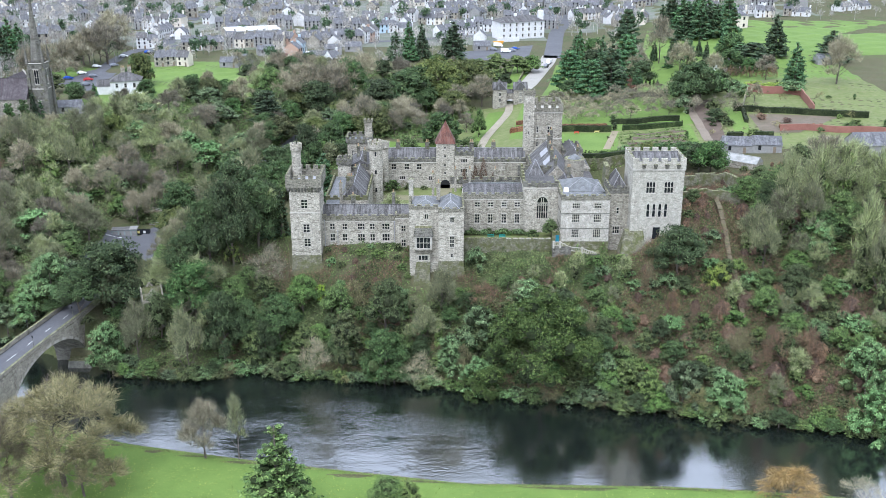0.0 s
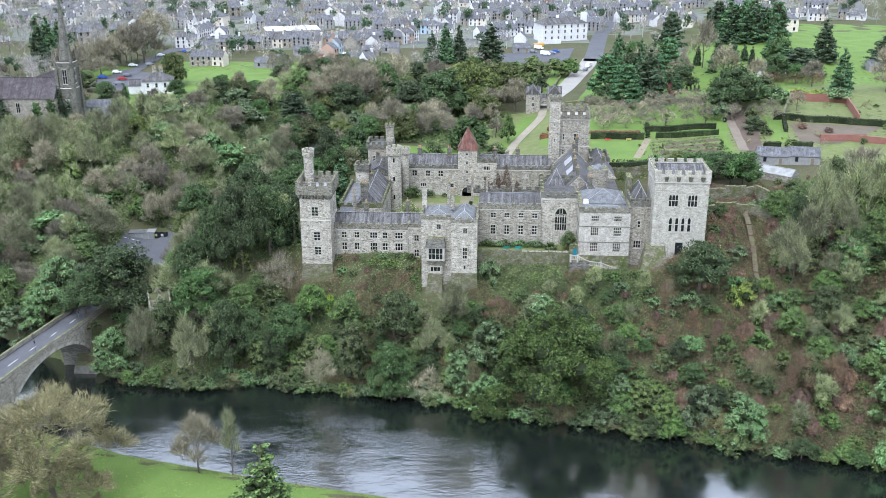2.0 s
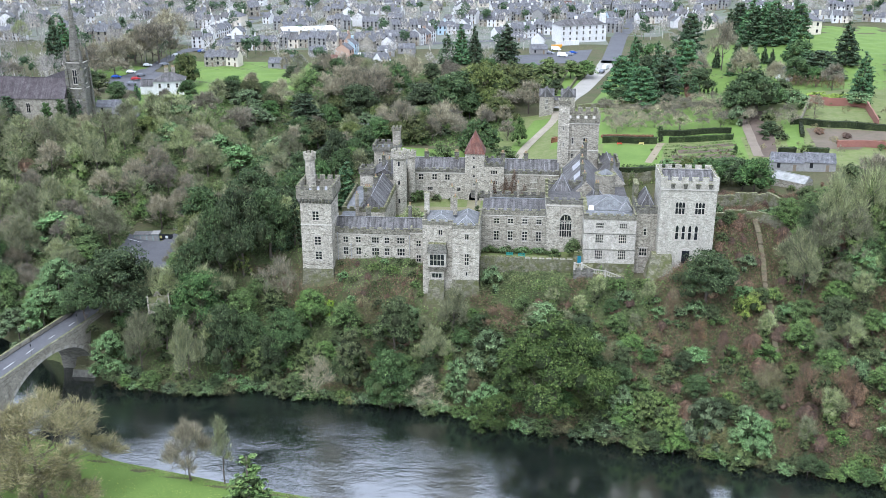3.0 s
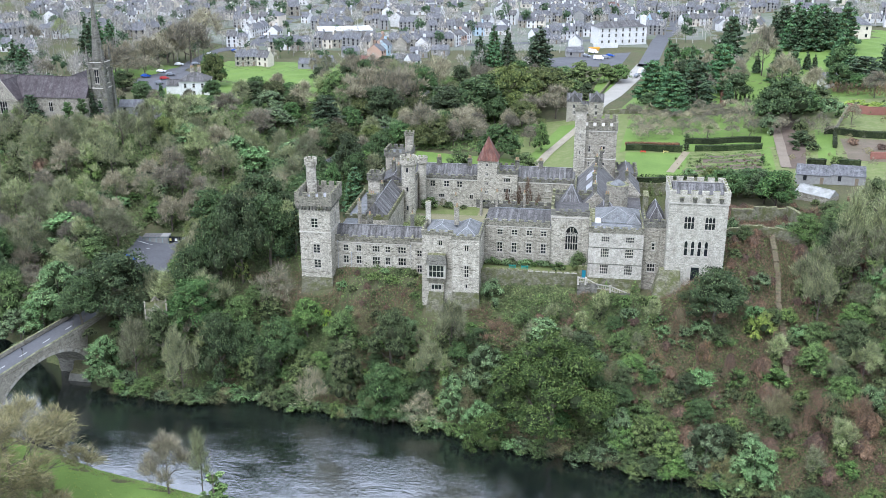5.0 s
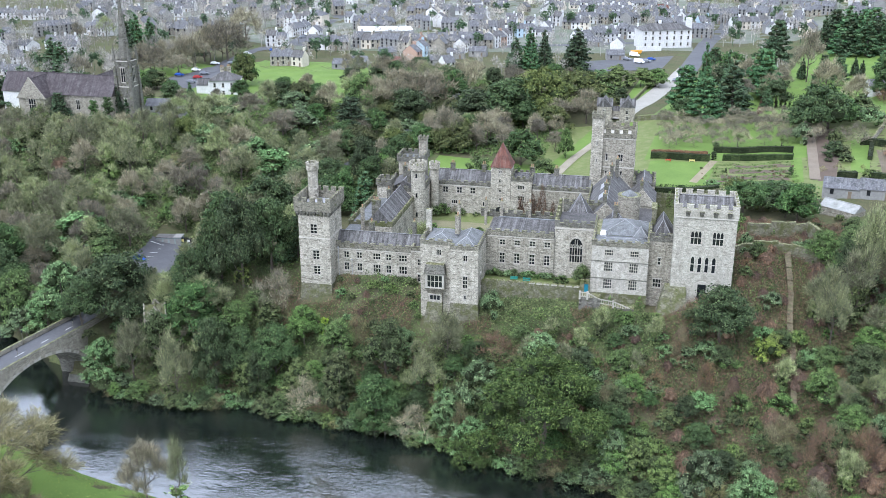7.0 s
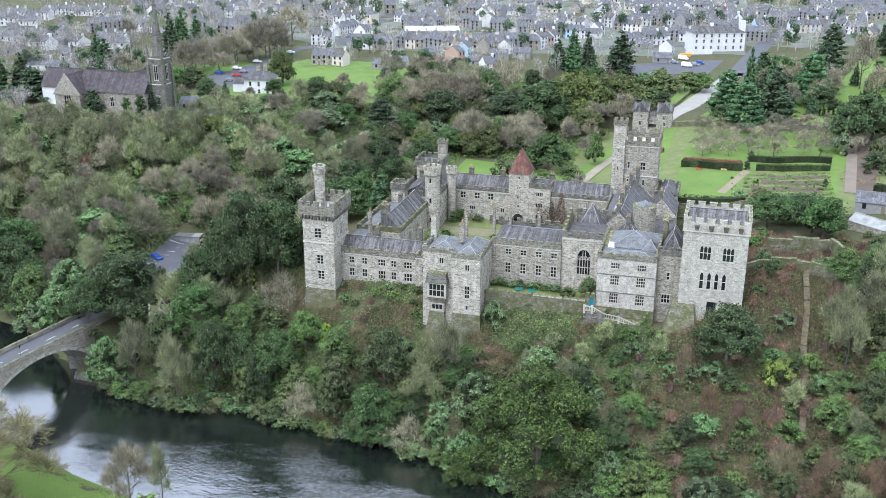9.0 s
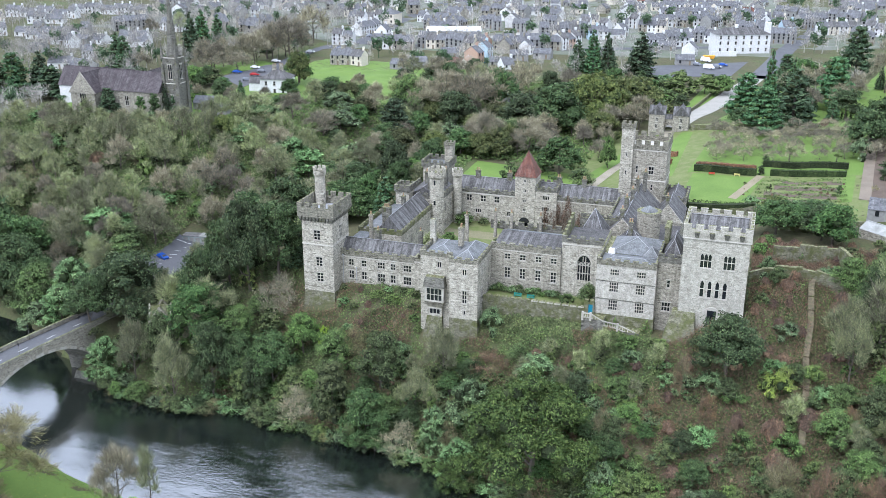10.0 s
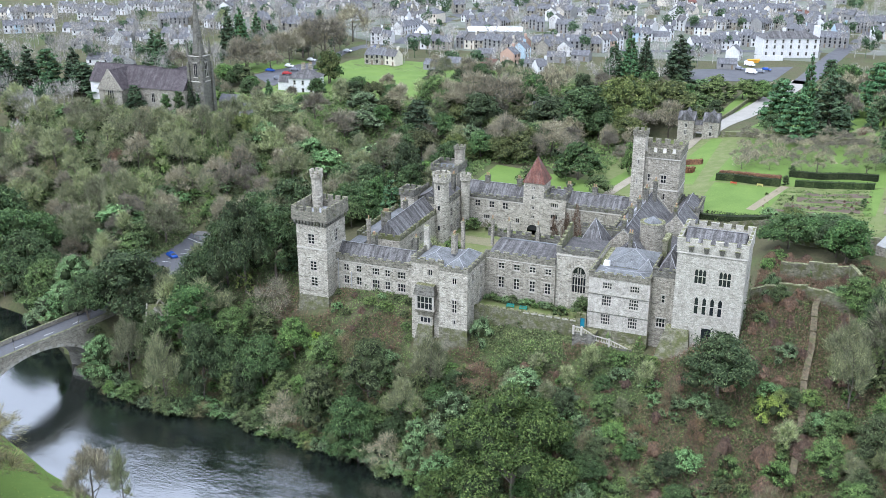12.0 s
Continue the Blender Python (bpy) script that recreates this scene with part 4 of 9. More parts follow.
for sx in (-14.2, -5.0, 9.0, 16.0):
    stack(GR, sx, 306.5, 36.0, 40.6, 1.3, 0.9, 2, STONE_DARK)
GT = thing("gate_tower", label="square gate tower with pyramidal red tiled roof", category="tower")
block(GT, -2.1, 3.6, 301.0, 307.0, 24.0, 41.4, STONE, [("S", 0.6, z, 0.9, 0.9, 2, 1, False, False) for z in (39.6, 36.8, 34.0, 31.4)])
part("roof", hip(Geo(), -2.4, 3.9, 300.7, 307.3, 41.3, 48.0), TILE_RED, GT)
# No opening here: a flat dark panel stands for the shade inside the arch.
part("gateway", Geo().ring(0, 0, [(1.5, 0), (1.5, 0.25)], 20).box(-1.5, 1.5, -2.6, 0, 0, 0.25), GLASS, GT, "arched gateway, its shade a flat dark panel", at=pose(0.7, 301.0, 28.2, 90, 0, 0))

# keep
GL = thing("gate_lodging", label="three-storey stone lodging beside the gate tower", category="castle wing")
block(GL, 3.7, 9.6, 300.8, 308.0, 24.0, 37.6, STONE, [("S", 6.6, z, 2.0, 1.3, 4, 1, False, True) for z in (35.2, 32.0, 28.6)])
part("roof", hip(Geo(), 4.2, 9.1, 301.3, 307.6, 37.6, 38.9), SLATE, GL)
battlement(GL, 3.6, 9.7, 300.7, 308.1, 37.6, 0.9, 0.6, STONE_DARK, 1.1, 0.8)

KP = thing("castle_keep", label="tall grey keep with stair turret and battlements", category="tower")
block(KP, 27.0, 37.5, 306.5, 317.0, 24.0, 50.0, STONE_GREY, [("S", 29.8, 43.6, 0.7, 2.0, 1, 2), ("S", 33.6, 43.4, 1.5, 2.2, 2, 2), ("S", 29.8, 39.0, 0.7, 1.7, 1, 2), ("S", 34.0, 39.0, 0.7, 1.7, 1, 2), ("E", 312, 43.4, 1.0, 2.2, 1, 2)])
course(KP, 27.0, 37.5, 306.5, 317.0, 41.6, 0.15)
course(KP, 27.0, 37.5, 306.5, 317.0, 49.8, 0.2)
battlement(KP, 26.8, 37.7, 306.3, 317.2, 50.1, 1.3, 1.3, STONE_GREY, 1.3, 0.9, 0.5)
block(KP, 25.4, 28.6, 305.6, 308.8, 24.0, 55.6, STONE, [("S", 27.0, 48.0, 0.5, 1.3, 1, 1), ("S", 27.0, 43.0, 0.5, 1.3, 1, 1)], "turret")
battlement(KP, 25.2, 28.8, 305.4, 309.0, 55.6, 0.7, 0.8, STONE, 0.9, 0.55, 0.35)

# west range, round stair tower and turrets
WR = thing("castle_wing", label="west range with long slate roof and chimneys", category="castle wing")
block(WR, -32.4, -21.0, 262.5, 286.5, 20.0, 34.8, STONE, [("E", y, 30.5, 1.6, 2.4, 2, 2) for y in (270.0, 276.0)] + [("E", y, 27.0, 1.6, 2.0, 2, 2) for y in (270.0, 276.0, 281.5)])
part("roof", gable(Geo(), -28.2, -21.4, 264.0, 286.5, 35.0, 38.8, "y"), SLATE_WARM, WR)
part("roof", Geo().box(-32.0, -28.4, 257.6, 286.0, 34.8, 35.0), LEAD, WR, "flat pale lead strip")
battlement(WR, -32.5, -20.9, 262.5, 286.5, 34.8, 0.8, 0.6, STONE_MOSS, 1.2, 0.8, sides="WES")
stack(WR, -25.9, 265.6, 34.5, 41.0, 2.2, 1.1, 3, STONE_DARK)
stack(WR, -27.9, 260.0, 33.0, 40.6, 0.8, 0.9, 1, STONE_GREY)
stack(WR, -25.2, 275.5, 37.0, 41.0, 0.8, 1.2, 1, STONE_DARK)
block(WR, -31.4, -27.6, 286.0, 290.2, 24.0, 38.6, STONE, [], "turret")
battlement(WR, -31.7, -27.3, 285.7, 290.5, 38.6, 1.1, 0.8, STONE_DARK, 0.9, 0.5, 0.4)
block(WR, -30.5, -19.4, 289.0, 303.5, 22.0, 36.2, STONE, [("E", y, 32.2, 1.5, 2.4, 2, 2) for y in (292.5, 297.0)] + [("E", y, 27.6, 1.5, 2.4, 2, 2) for y in (292.5, 297.0)])
battlement(WR, -30.6, -19.3, 289.0, 303.5, 36.2, 0.8, 0.8, STONE_DARK, 1.1, 0.8, sides="EWS")
part("roof", gable(Geo(), -29.8, -20.2, 290.0, 303.0, 36.4, 39.0, "y"), SLATE, WR)
for sx, sy in ((-23.6, 291.5), (-26.0, 296.5), (-21.8, 300.0)):
    stack(WR, sx, sy, 37.0, 41.8, 0.9, 1.2, 2, STONE_DARK)
RO = thing("round_tower", label="slender round stair tower with battlemented crown", category="tower")
round_turret(RO, -20.0, 287.0, 24.0, 45.8, 1.95, 0.42, 2.2, STONE, 9)
for z in (41.5, 36.0, 30.5):
    part("window", Geo().box(-20.25, -19.75, 284.95, 285.3, z, z + 1.2), GLASS, RO, "dark slit window")
OT = thing("stair_turret", label="small octagonal turret with corbelled crown", category="tower")
round_turret(OT, -18.2, 299.6, 24.0, 42.4, 1.2, 0.35, 1.8, STONE, 7)
SQ = thing("square_turret", label="square turret with battlements and tall chimney turret", category="tower")
block(SQ, -30.2, -22.8, 305.0, 311.5, 24.0, 40.6, STONE_GREY, [("S", -28.4, 36.4, 1.0, 1.8, 2, 2), ("S", -24.8, 36.4, 1.0, 1.8, 2, 2)])
battlement(SQ, -30.6, -22.4, 304.6, 311.9, 40.6, 1.2, 0.9, STONE_DARK, 1.1, 0.7)
part("roof", Geo().box(-30.0, -23.0, 305.2, 311.3, 40.62, 41.2), LEAD, SQ)
block(SQ, -24.9, -22.6, 308.4, 310.7, 40.6, 46.2, STONE_GREY, [], "turret")
battlement(SQ, -25.1, -22.4, 308.2, 310.9, 46.2, 0.4, 0.7, STONE_GREY, 0.7, 0.5, 0.3)

# east range: the steep roofs between chapel and keep
ER = thing("castle_wing", label="east range of steep slate roofs and tall chimneys", category="castle wing")
block(ER, 26.8, 37.4, 268.0, 302.0, 24.0, 37.4, STONE_GREY)
part("roof", gable(Geo(), 26.6, 37.4, 268.0, 301.0, 37.4, 42.6, "y"), SLATE_WARM, ER)
part("gable_wall", gable(Geo(), 26.4, 37.6, 267.4, 268.1, 37.3, 43.1, "y"), STONE_GREY, ER)
part("gable_wall", gable(Geo(), 26.4, 37.6, 300.6, 301.4, 37.3, 43.2, "y"), STONE_GREY, ER)
battlement(ER, 26.3, 37.6, 268.0, 301.0, 37.3, 0.5, 0.5, STONE_DARK, 1.2, 0.8, sides="W")
for y0, y1 in ((279.0, 283.5), (288.5, 293.5)):
    part("rooflight", Geo().face((29.4, y0, 40.2), (31.4, y0, 42.15), (31.4, y1, 42.15), (29.4, y1, 40.2)), LEAD_ROLL, ER, "pale glazed roof light")
block(ER, 37.4, 44.0, 272.0, 287.5, 24.0, 36.0, STONE_GREY)
part("roof", Geo().box(37.4, 44.0, 272.0, 287.5, 36.0, 36.2), SLATE, ER)
block(ER, 36.9, 44.0, 287.5, 300.5, 24.0, 37.0, STONE)
part("roof", gable(Geo(), 36.7, 44.2, 287.9, 300.5, 37.0, 41.0, "y"), SLATE_WARM, ER)
part("gable_wall", gable(Geo(), 36.6, 44.3, 287.2, 287.9, 36.9, 41.5, "y"), STONE, ER)
block(ER, 37.6, 43.6, 302.0, 313.0, 24.0, 38.0, STONE_GREY)
battlement(ER, 37.5, 43.8, 301.9, 313.1, 38.0, 0.7, 0.7, STONE_DARK, 1.0, 0.7)
part("roof", gable(Geo(), 38.2, 43.0, 302.6, 312.4, 38.2, 40.0, "y"), SLATE, ER)
part("apse", Geo().ring(37.4, 273.4, [(2.8, 26.0), (2.75, 43.4), (2.9, 43.5), (2.9, 44.0), (2.4, 44.0)], 20), STONE_GREY, ER, "rounded rubble stair tower")
part("flashing", Geo().ring(37.4, 273.4, [(2.0, 44.02), (1.2, 44.6), (0.2, 45.2)], 16), LEAD, ER)
block(ER, 30.5, 37.0, 262.0, 268.0, 24.0, 38.5, STONE_GREY)
part("roof", hip(gable(Geo(), 31.0, 36.6, 262.2, 268.0, 38.5, 41.2, "y"), 33.0, 37.5, 261.6, 266.0, 39.0, 42.0), SLATE, ER)
for sx, sy, top, d in ((31.4, 278.1, 45.4, 1.6), (31.6, 269.8, 45.0, 1.4), (31.7, 286.0, 45.2, 1.2), (32.0, 293.0, 46.0, 1.2), (33.2, 298.0, 46.6, 1.4), (40.2, 288.0, 43.6, 1.0), (34.6, 263.4, 44.2, 0.9)):
    stack(ER, sx, sy, 39.5, top, 0.9, d, 2, STONE_DARK)

# terrace in front of the middle wing
TW = tagged(part("terrace_wall", Geo().box(5.4, 28.6, 243.6, 244.3, 20.0, 30.1), STONE_MOSS), "mossy stone retaining wall of the terrace", "wall", kind="structure")
for k in range(13):
    part("coping_stone", Geo().box(6.2 + 1.72 * k, 7.45 + 1.72 * k, 243.5, 244.4, 30.1, 30.42), STONE_PALE if k > 5 else STONE_MOSS, TW)
setting("terrace", Geo().box(5.4, 30.4, 244.3, 251.0, 24.0, 29.4), GRASS_DULL, "grass terrace below the castle wall", "terrace")
DW = thing("door_wall", label="small battlemented wall with blue door", category="wall")
dg = Geo()
panel(dg, 28.3, 30.5, 242.6, 243.4, 22.0, 31.8, "S", [(29.7, 29.5, 0.95, 2.05)], 0.25)
dg.face((28.3, 243.4, 22), (28.3, 242.6, 22), (28.3, 242.6, 31.8), (28.3, 243.4, 31.8)).face((28.3, 242.6, 31.8), (30.5, 242.6, 31.8), (30.5, 243.4, 31.8), (28.3, 243.4, 31.8)).face((30.5, 243.4, 22), (28.3, 243.4, 22), (28.3, 243.4, 31.8), (30.5, 243.4, 31.8))
part("wall", dg, STONE_MOSS, DW)
for k in range(2):
    part("merlon", Geo().box(28.4 + 1.15 * k, 29.2 + 1.15 * k, 242.6, 243.4, 31.8, 32.5), STONE_MOSS, DW)
part("door", Geo().box(29.25, 30.15, 242.75, 242.85, 29.5, 31.5), BLUE_DOOR, DW, "bright teal-blue plank door")
BAL = thing("balustrade", label="stone stair balustrade descending below the pale block", category="balustrade")
part("retaining_wall", Geo().frustum((28.2, 33.0, 239.6, 243.0), (28.4, 33.0, 240.2, 243.0), 22.0, 29.3).box(33.0, 40.6, 240.4, 243.0, 20.0, 27.2), STONE_DARK, BAL, "dark rubble wall under the steps")
bal_line = [(28.5, 240.3, 29.4), (30.2, 240.3, 29.4), (32.8, 240.4, 28.0), (36.0, 240.5, 27.6), (39.8, 240.6, 26.2)]
for (ax, ay, az), (bx, by, bz) in zip(bal_line, bal_line[1:]):
    part("rail", Geo().tube((ax, ay, az + 1.05), (bx, by, bz + 1.05), 0.13, 0.13).tube((ax, ay, az + 0.1), (bx, by, bz + 0.1), 0.12, 0.12), TRIM, BAL)
    part("newel", Geo().box(ax - 0.22, ax + 0.22, ay - 0.22, ay + 0.22, az - 0.6, az + 1.3), TRIM, BAL)
    n = max(2, int((bx - ax) / 0.5))
    for k in range(1, n):
        f = k / n
        x, z = ax + (bx - ax) * f, az + (bz - az) * f
        part("baluster", Geo().ring(x, ay + (by - ay) * f, [(0.07, z + 0.15), (0.12, z + 0.4), (0.06, z + 0.7), (0.1, z + 0.95)], 6), TRIM, BAL)


def bench(x, y, z, turn, material, label):
    b = thing("bench", x, y, z, label, "bench", "garden benches", turn=turn)
    for k in range(3):
        part("seat_slat", Geo().box(-0.85, 0.85, -0.42 + 0.17 * k, -0.29 + 0.17 * k, 0.42, 0.46), material, b)
        part("back_slat", Geo().box(-0.85, 0.85, 0.12, 0.16, 0.55 + 0.14 * k, 0.65 + 0.14 * k), material, b)
    for lx in (-0.75, 0.75):
        part("leg", Geo().box(lx - 0.05, lx + 0.05, -0.4, -0.3, 0, 0.44), material, b)
        part("leg", Geo().box(lx - 0.05, lx + 0.05, 0.08, 0.18, 0, 0.95), material, b)
        part("armrest", Geo().box(lx - 0.05, lx + 0.05, -0.42, 0.12, 0.6, 0.66), material, b)


bench(12.6, 246.8, 29.4, 4, GREEN_PAINT, "green slatted bench on the terrace grass")
bench(15.6, 246.6, 29.4, 4, GREEN_PAINT, "green slatted bench on the terrace grass")
setting("courtyard", Geo().box(-21.4, 26.4, 262.1, 301.8, 24.0, 26.9), GRASS_DULL, "worn lawn of the castle courtyard", "courtyard")
COURT = plain("tan_gravel", (0.21, 0.185, 0.115), (0.125, 0.13, 0.06), 1.2, 0.95)
setting("court_path", Geo().box(-19.0, 24.0, 288.0, 293.5, 26.9, 26.94), COURT, "tan gravel path across the court", "path")
setting("court_path", Geo().box(-1.2, 2.8, 293.5, 301.0, 26.9, 26.945), COURT, "tan gravel path to the gate", "path")

# ---- trees and scrub ----
def unit(rng, n):
    v = rng.normal(size=(n, 3))
    return v / np.linalg.norm(v, axis=1)[:, None]


def leaf_faces(rng, pos, nrm, size, long=1.5):
    """Diamond leaves or leaf sprays at the places, facing roughly along the normals."""
    n = len(pos)
    nn = nrm + 0.75 * unit(rng, n)
    nn /= np.linalg.norm(nn, axis=1)[:, None]
    u = np.cross(nn, unit(rng, n))
    u /= np.linalg.norm(u, axis=1)[:, None] + 1e-9
    w = np.cross(nn, u)
    s = (size * rng.uniform(0.55, 1.35, n))[:, None]
    bend = nn * s * 0.18
    return np.stack([pos - u * s * long / 2 - bend, pos + w * s * 0.7 + bend * 0.5, pos + u * s * long / 2 - bend], 1).reshape(-1, 3)


def lobes(rng, n, spread, rise, top, r):
    """Uneven lumps that make up a crown."""
    out = []
    for k in range(n):
        a = 2.4 * k + rng.uniform(-0.5, 0.5)
        q = math.sqrt((k + 0.5) / n) * spread
        z = rise + (top - rise) * (1 - (q / max(spread, 0.01)) ** 1.6 * rng.uniform(0.55, 1.0)) * rng.uniform(0.85, 1.0)
        rr = r * rng.uniform(0.7, 1.2)
        out.append((q * math.cos(a), q * math.sin(a), max(z - rr * 0.6, rise * 0.6), rr, rr * rng.uniform(0.65, 0.95)))
    return out


def leafy_crown(rng, lumps, leaves, size, material, name="crown"):
    """A crown of leaf sprays gathered in tufts round inner masses coloured dark for shade."""
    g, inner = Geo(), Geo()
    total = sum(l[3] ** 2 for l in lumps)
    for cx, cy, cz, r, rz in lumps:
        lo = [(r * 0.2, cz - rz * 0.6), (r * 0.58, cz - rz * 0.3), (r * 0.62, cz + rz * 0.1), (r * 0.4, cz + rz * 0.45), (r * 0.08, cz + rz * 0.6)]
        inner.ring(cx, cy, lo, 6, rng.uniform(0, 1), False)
        n = max(4, int(leaves * r * r / total))
        tufts = max(5, n // 26)
        t = unit(rng, tufts)
        t[:, 2] = np.where(t[:, 2] < -0.3, -t[:, 2], t[:, 2])
        reach = rng.uniform(0.78, 1.12, tufts)
        pick = rng.integers(0, tufts, n)
        off = rng.normal(size=(n, 3)) * (0.19 if leaves > 6000 else 0.26)
        off[:, 2] *= 0.7
        pos = np.array([cx, cy, cz]) + (t[pick] * reach[pick][:, None] + off) * np.array([r, r, rz])
        face = t[pick] * 0.5 + off * 2.2 + np.array([0, -0.1, 0.55])
        g.arrays(leaf_faces(rng, pos, face, size), 3)
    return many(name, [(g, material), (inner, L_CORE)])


def limbs(rng, g, base, top, r, count, reach, droop=0.0, levels=2):
    """A tapered trunk with forking limbs; returns the tips."""
    tips = []
    p = Vector(base)
    lean = Vector((rng.uniform(-0.06, 0.06), rng.uniform(-0.06, 0.06), 1))
    h = top - base[2]
    knots = [p + lean * (h * k / 4) + Vector((rng.uniform(-0.2, 0.2), rng.uniform(-0.2, 0.2), 0)) * (k > 0) for k in range(5)]
    for k in range(4):
        g.tube(knots[k], knots[k + 1], r * (1 - 0.22 * k), r * (1 - 0.22 * (k + 1)), 5)
    for k in range(count):
        f = 0.22 + 0.74 * (k + rng.uniform(0, 0.8)) / count
        a = 2.4 * k + rng.uniform(-0.4, 0.4)
        s = knots[int(f * 4)].lerp(knots[min(4, int(f * 4) + 1)], f * 4 - int(f * 4))
        length = reach * (1.05 - 0.55 * f) * rng.uniform(0.8, 1.15)
        d = Vector((math.cos(a), math.sin(a), rng.uniform(0.35, 0.9) - droop)).normalized()
        q = s + d * length * 0.55
        e = q + (d + Vector((rng.uniform(-0.3, 0.3), rng.uniform(-0.3, 0.3), 0.45 - droop))).normalized() * length * 0.5
        r1 = r * 0.42 * (1.1 - 0.6 * f)
        g.tube(s, q, r1, r1 * 0.65, 3).tube(q, e, r1 * 0.65, r1 * 0.25, 3)
        tips += [(q, d, length), (e, d, length)]
        for j in range(levels + 1):
            b = s.lerp(q, 0.5 + 0.5 * rng.random()) if j % 2 else q.lerp(e, rng.random())
            d2 = (d + Vector(unit(rng, 1)[0]) * 0.9 + Vector((0, 0, 0.3 - droop))).normalized()
            c = b + d2 * length * rng.uniform(0.3, 0.5)
            g.tube(b, c, r1 * 0.4, r1 * 0.1, 3)
            tips.append((c, d2, length))
    return tips


def twig_crown(rng, tips, n, length, width, material, up=0.35, spread=0.9, name="crown", bark=None):
    """Fine bare twigs fanning out from the limbs' tips."""
    k = rng.integers(0, len(tips), n)
    P = np.array([tuple(t[0]) for t in tips])[k]
    D = np.array([tuple(t[1]) for t in tips])[k]
    back = np.array([t[2] for t in tips])[k][:, None]
    d = D + unit(rng, n) * spread + np.array([0, 0, up])
    d /= np.linalg.norm(d, axis=1)[:, None]
    s = P - D * back * rng.uniform(0, 0.4, n)[:, None] + unit(rng, n) * back * 0.2
    ln = (length * rng.uniform(0.4, 1.3, n))[:, None]
    u = np.cross(d, unit(rng, n))
    u /= np.linalg.norm(u, axis=1)[:, None] + 1e-9
    w = width * rng.uniform(0.6, 1.4, n)[:, None]
    tri = np.stack([s + u * w / 2, s - u * w / 2, s + d * ln + u * ln * 0.2 * rng.uniform(-1, 1, n)[:, None]], 1)
    g, inner = Geo(), Geo()
    dark = rng.random(n) < 0.12
    g.arrays(tri[~dark].reshape(-1, 3), 3)
    inner.arrays(tri[dark].reshape(-1, 3), 3)
    return many(name, [(g, material), (inner, bark or BARK)])


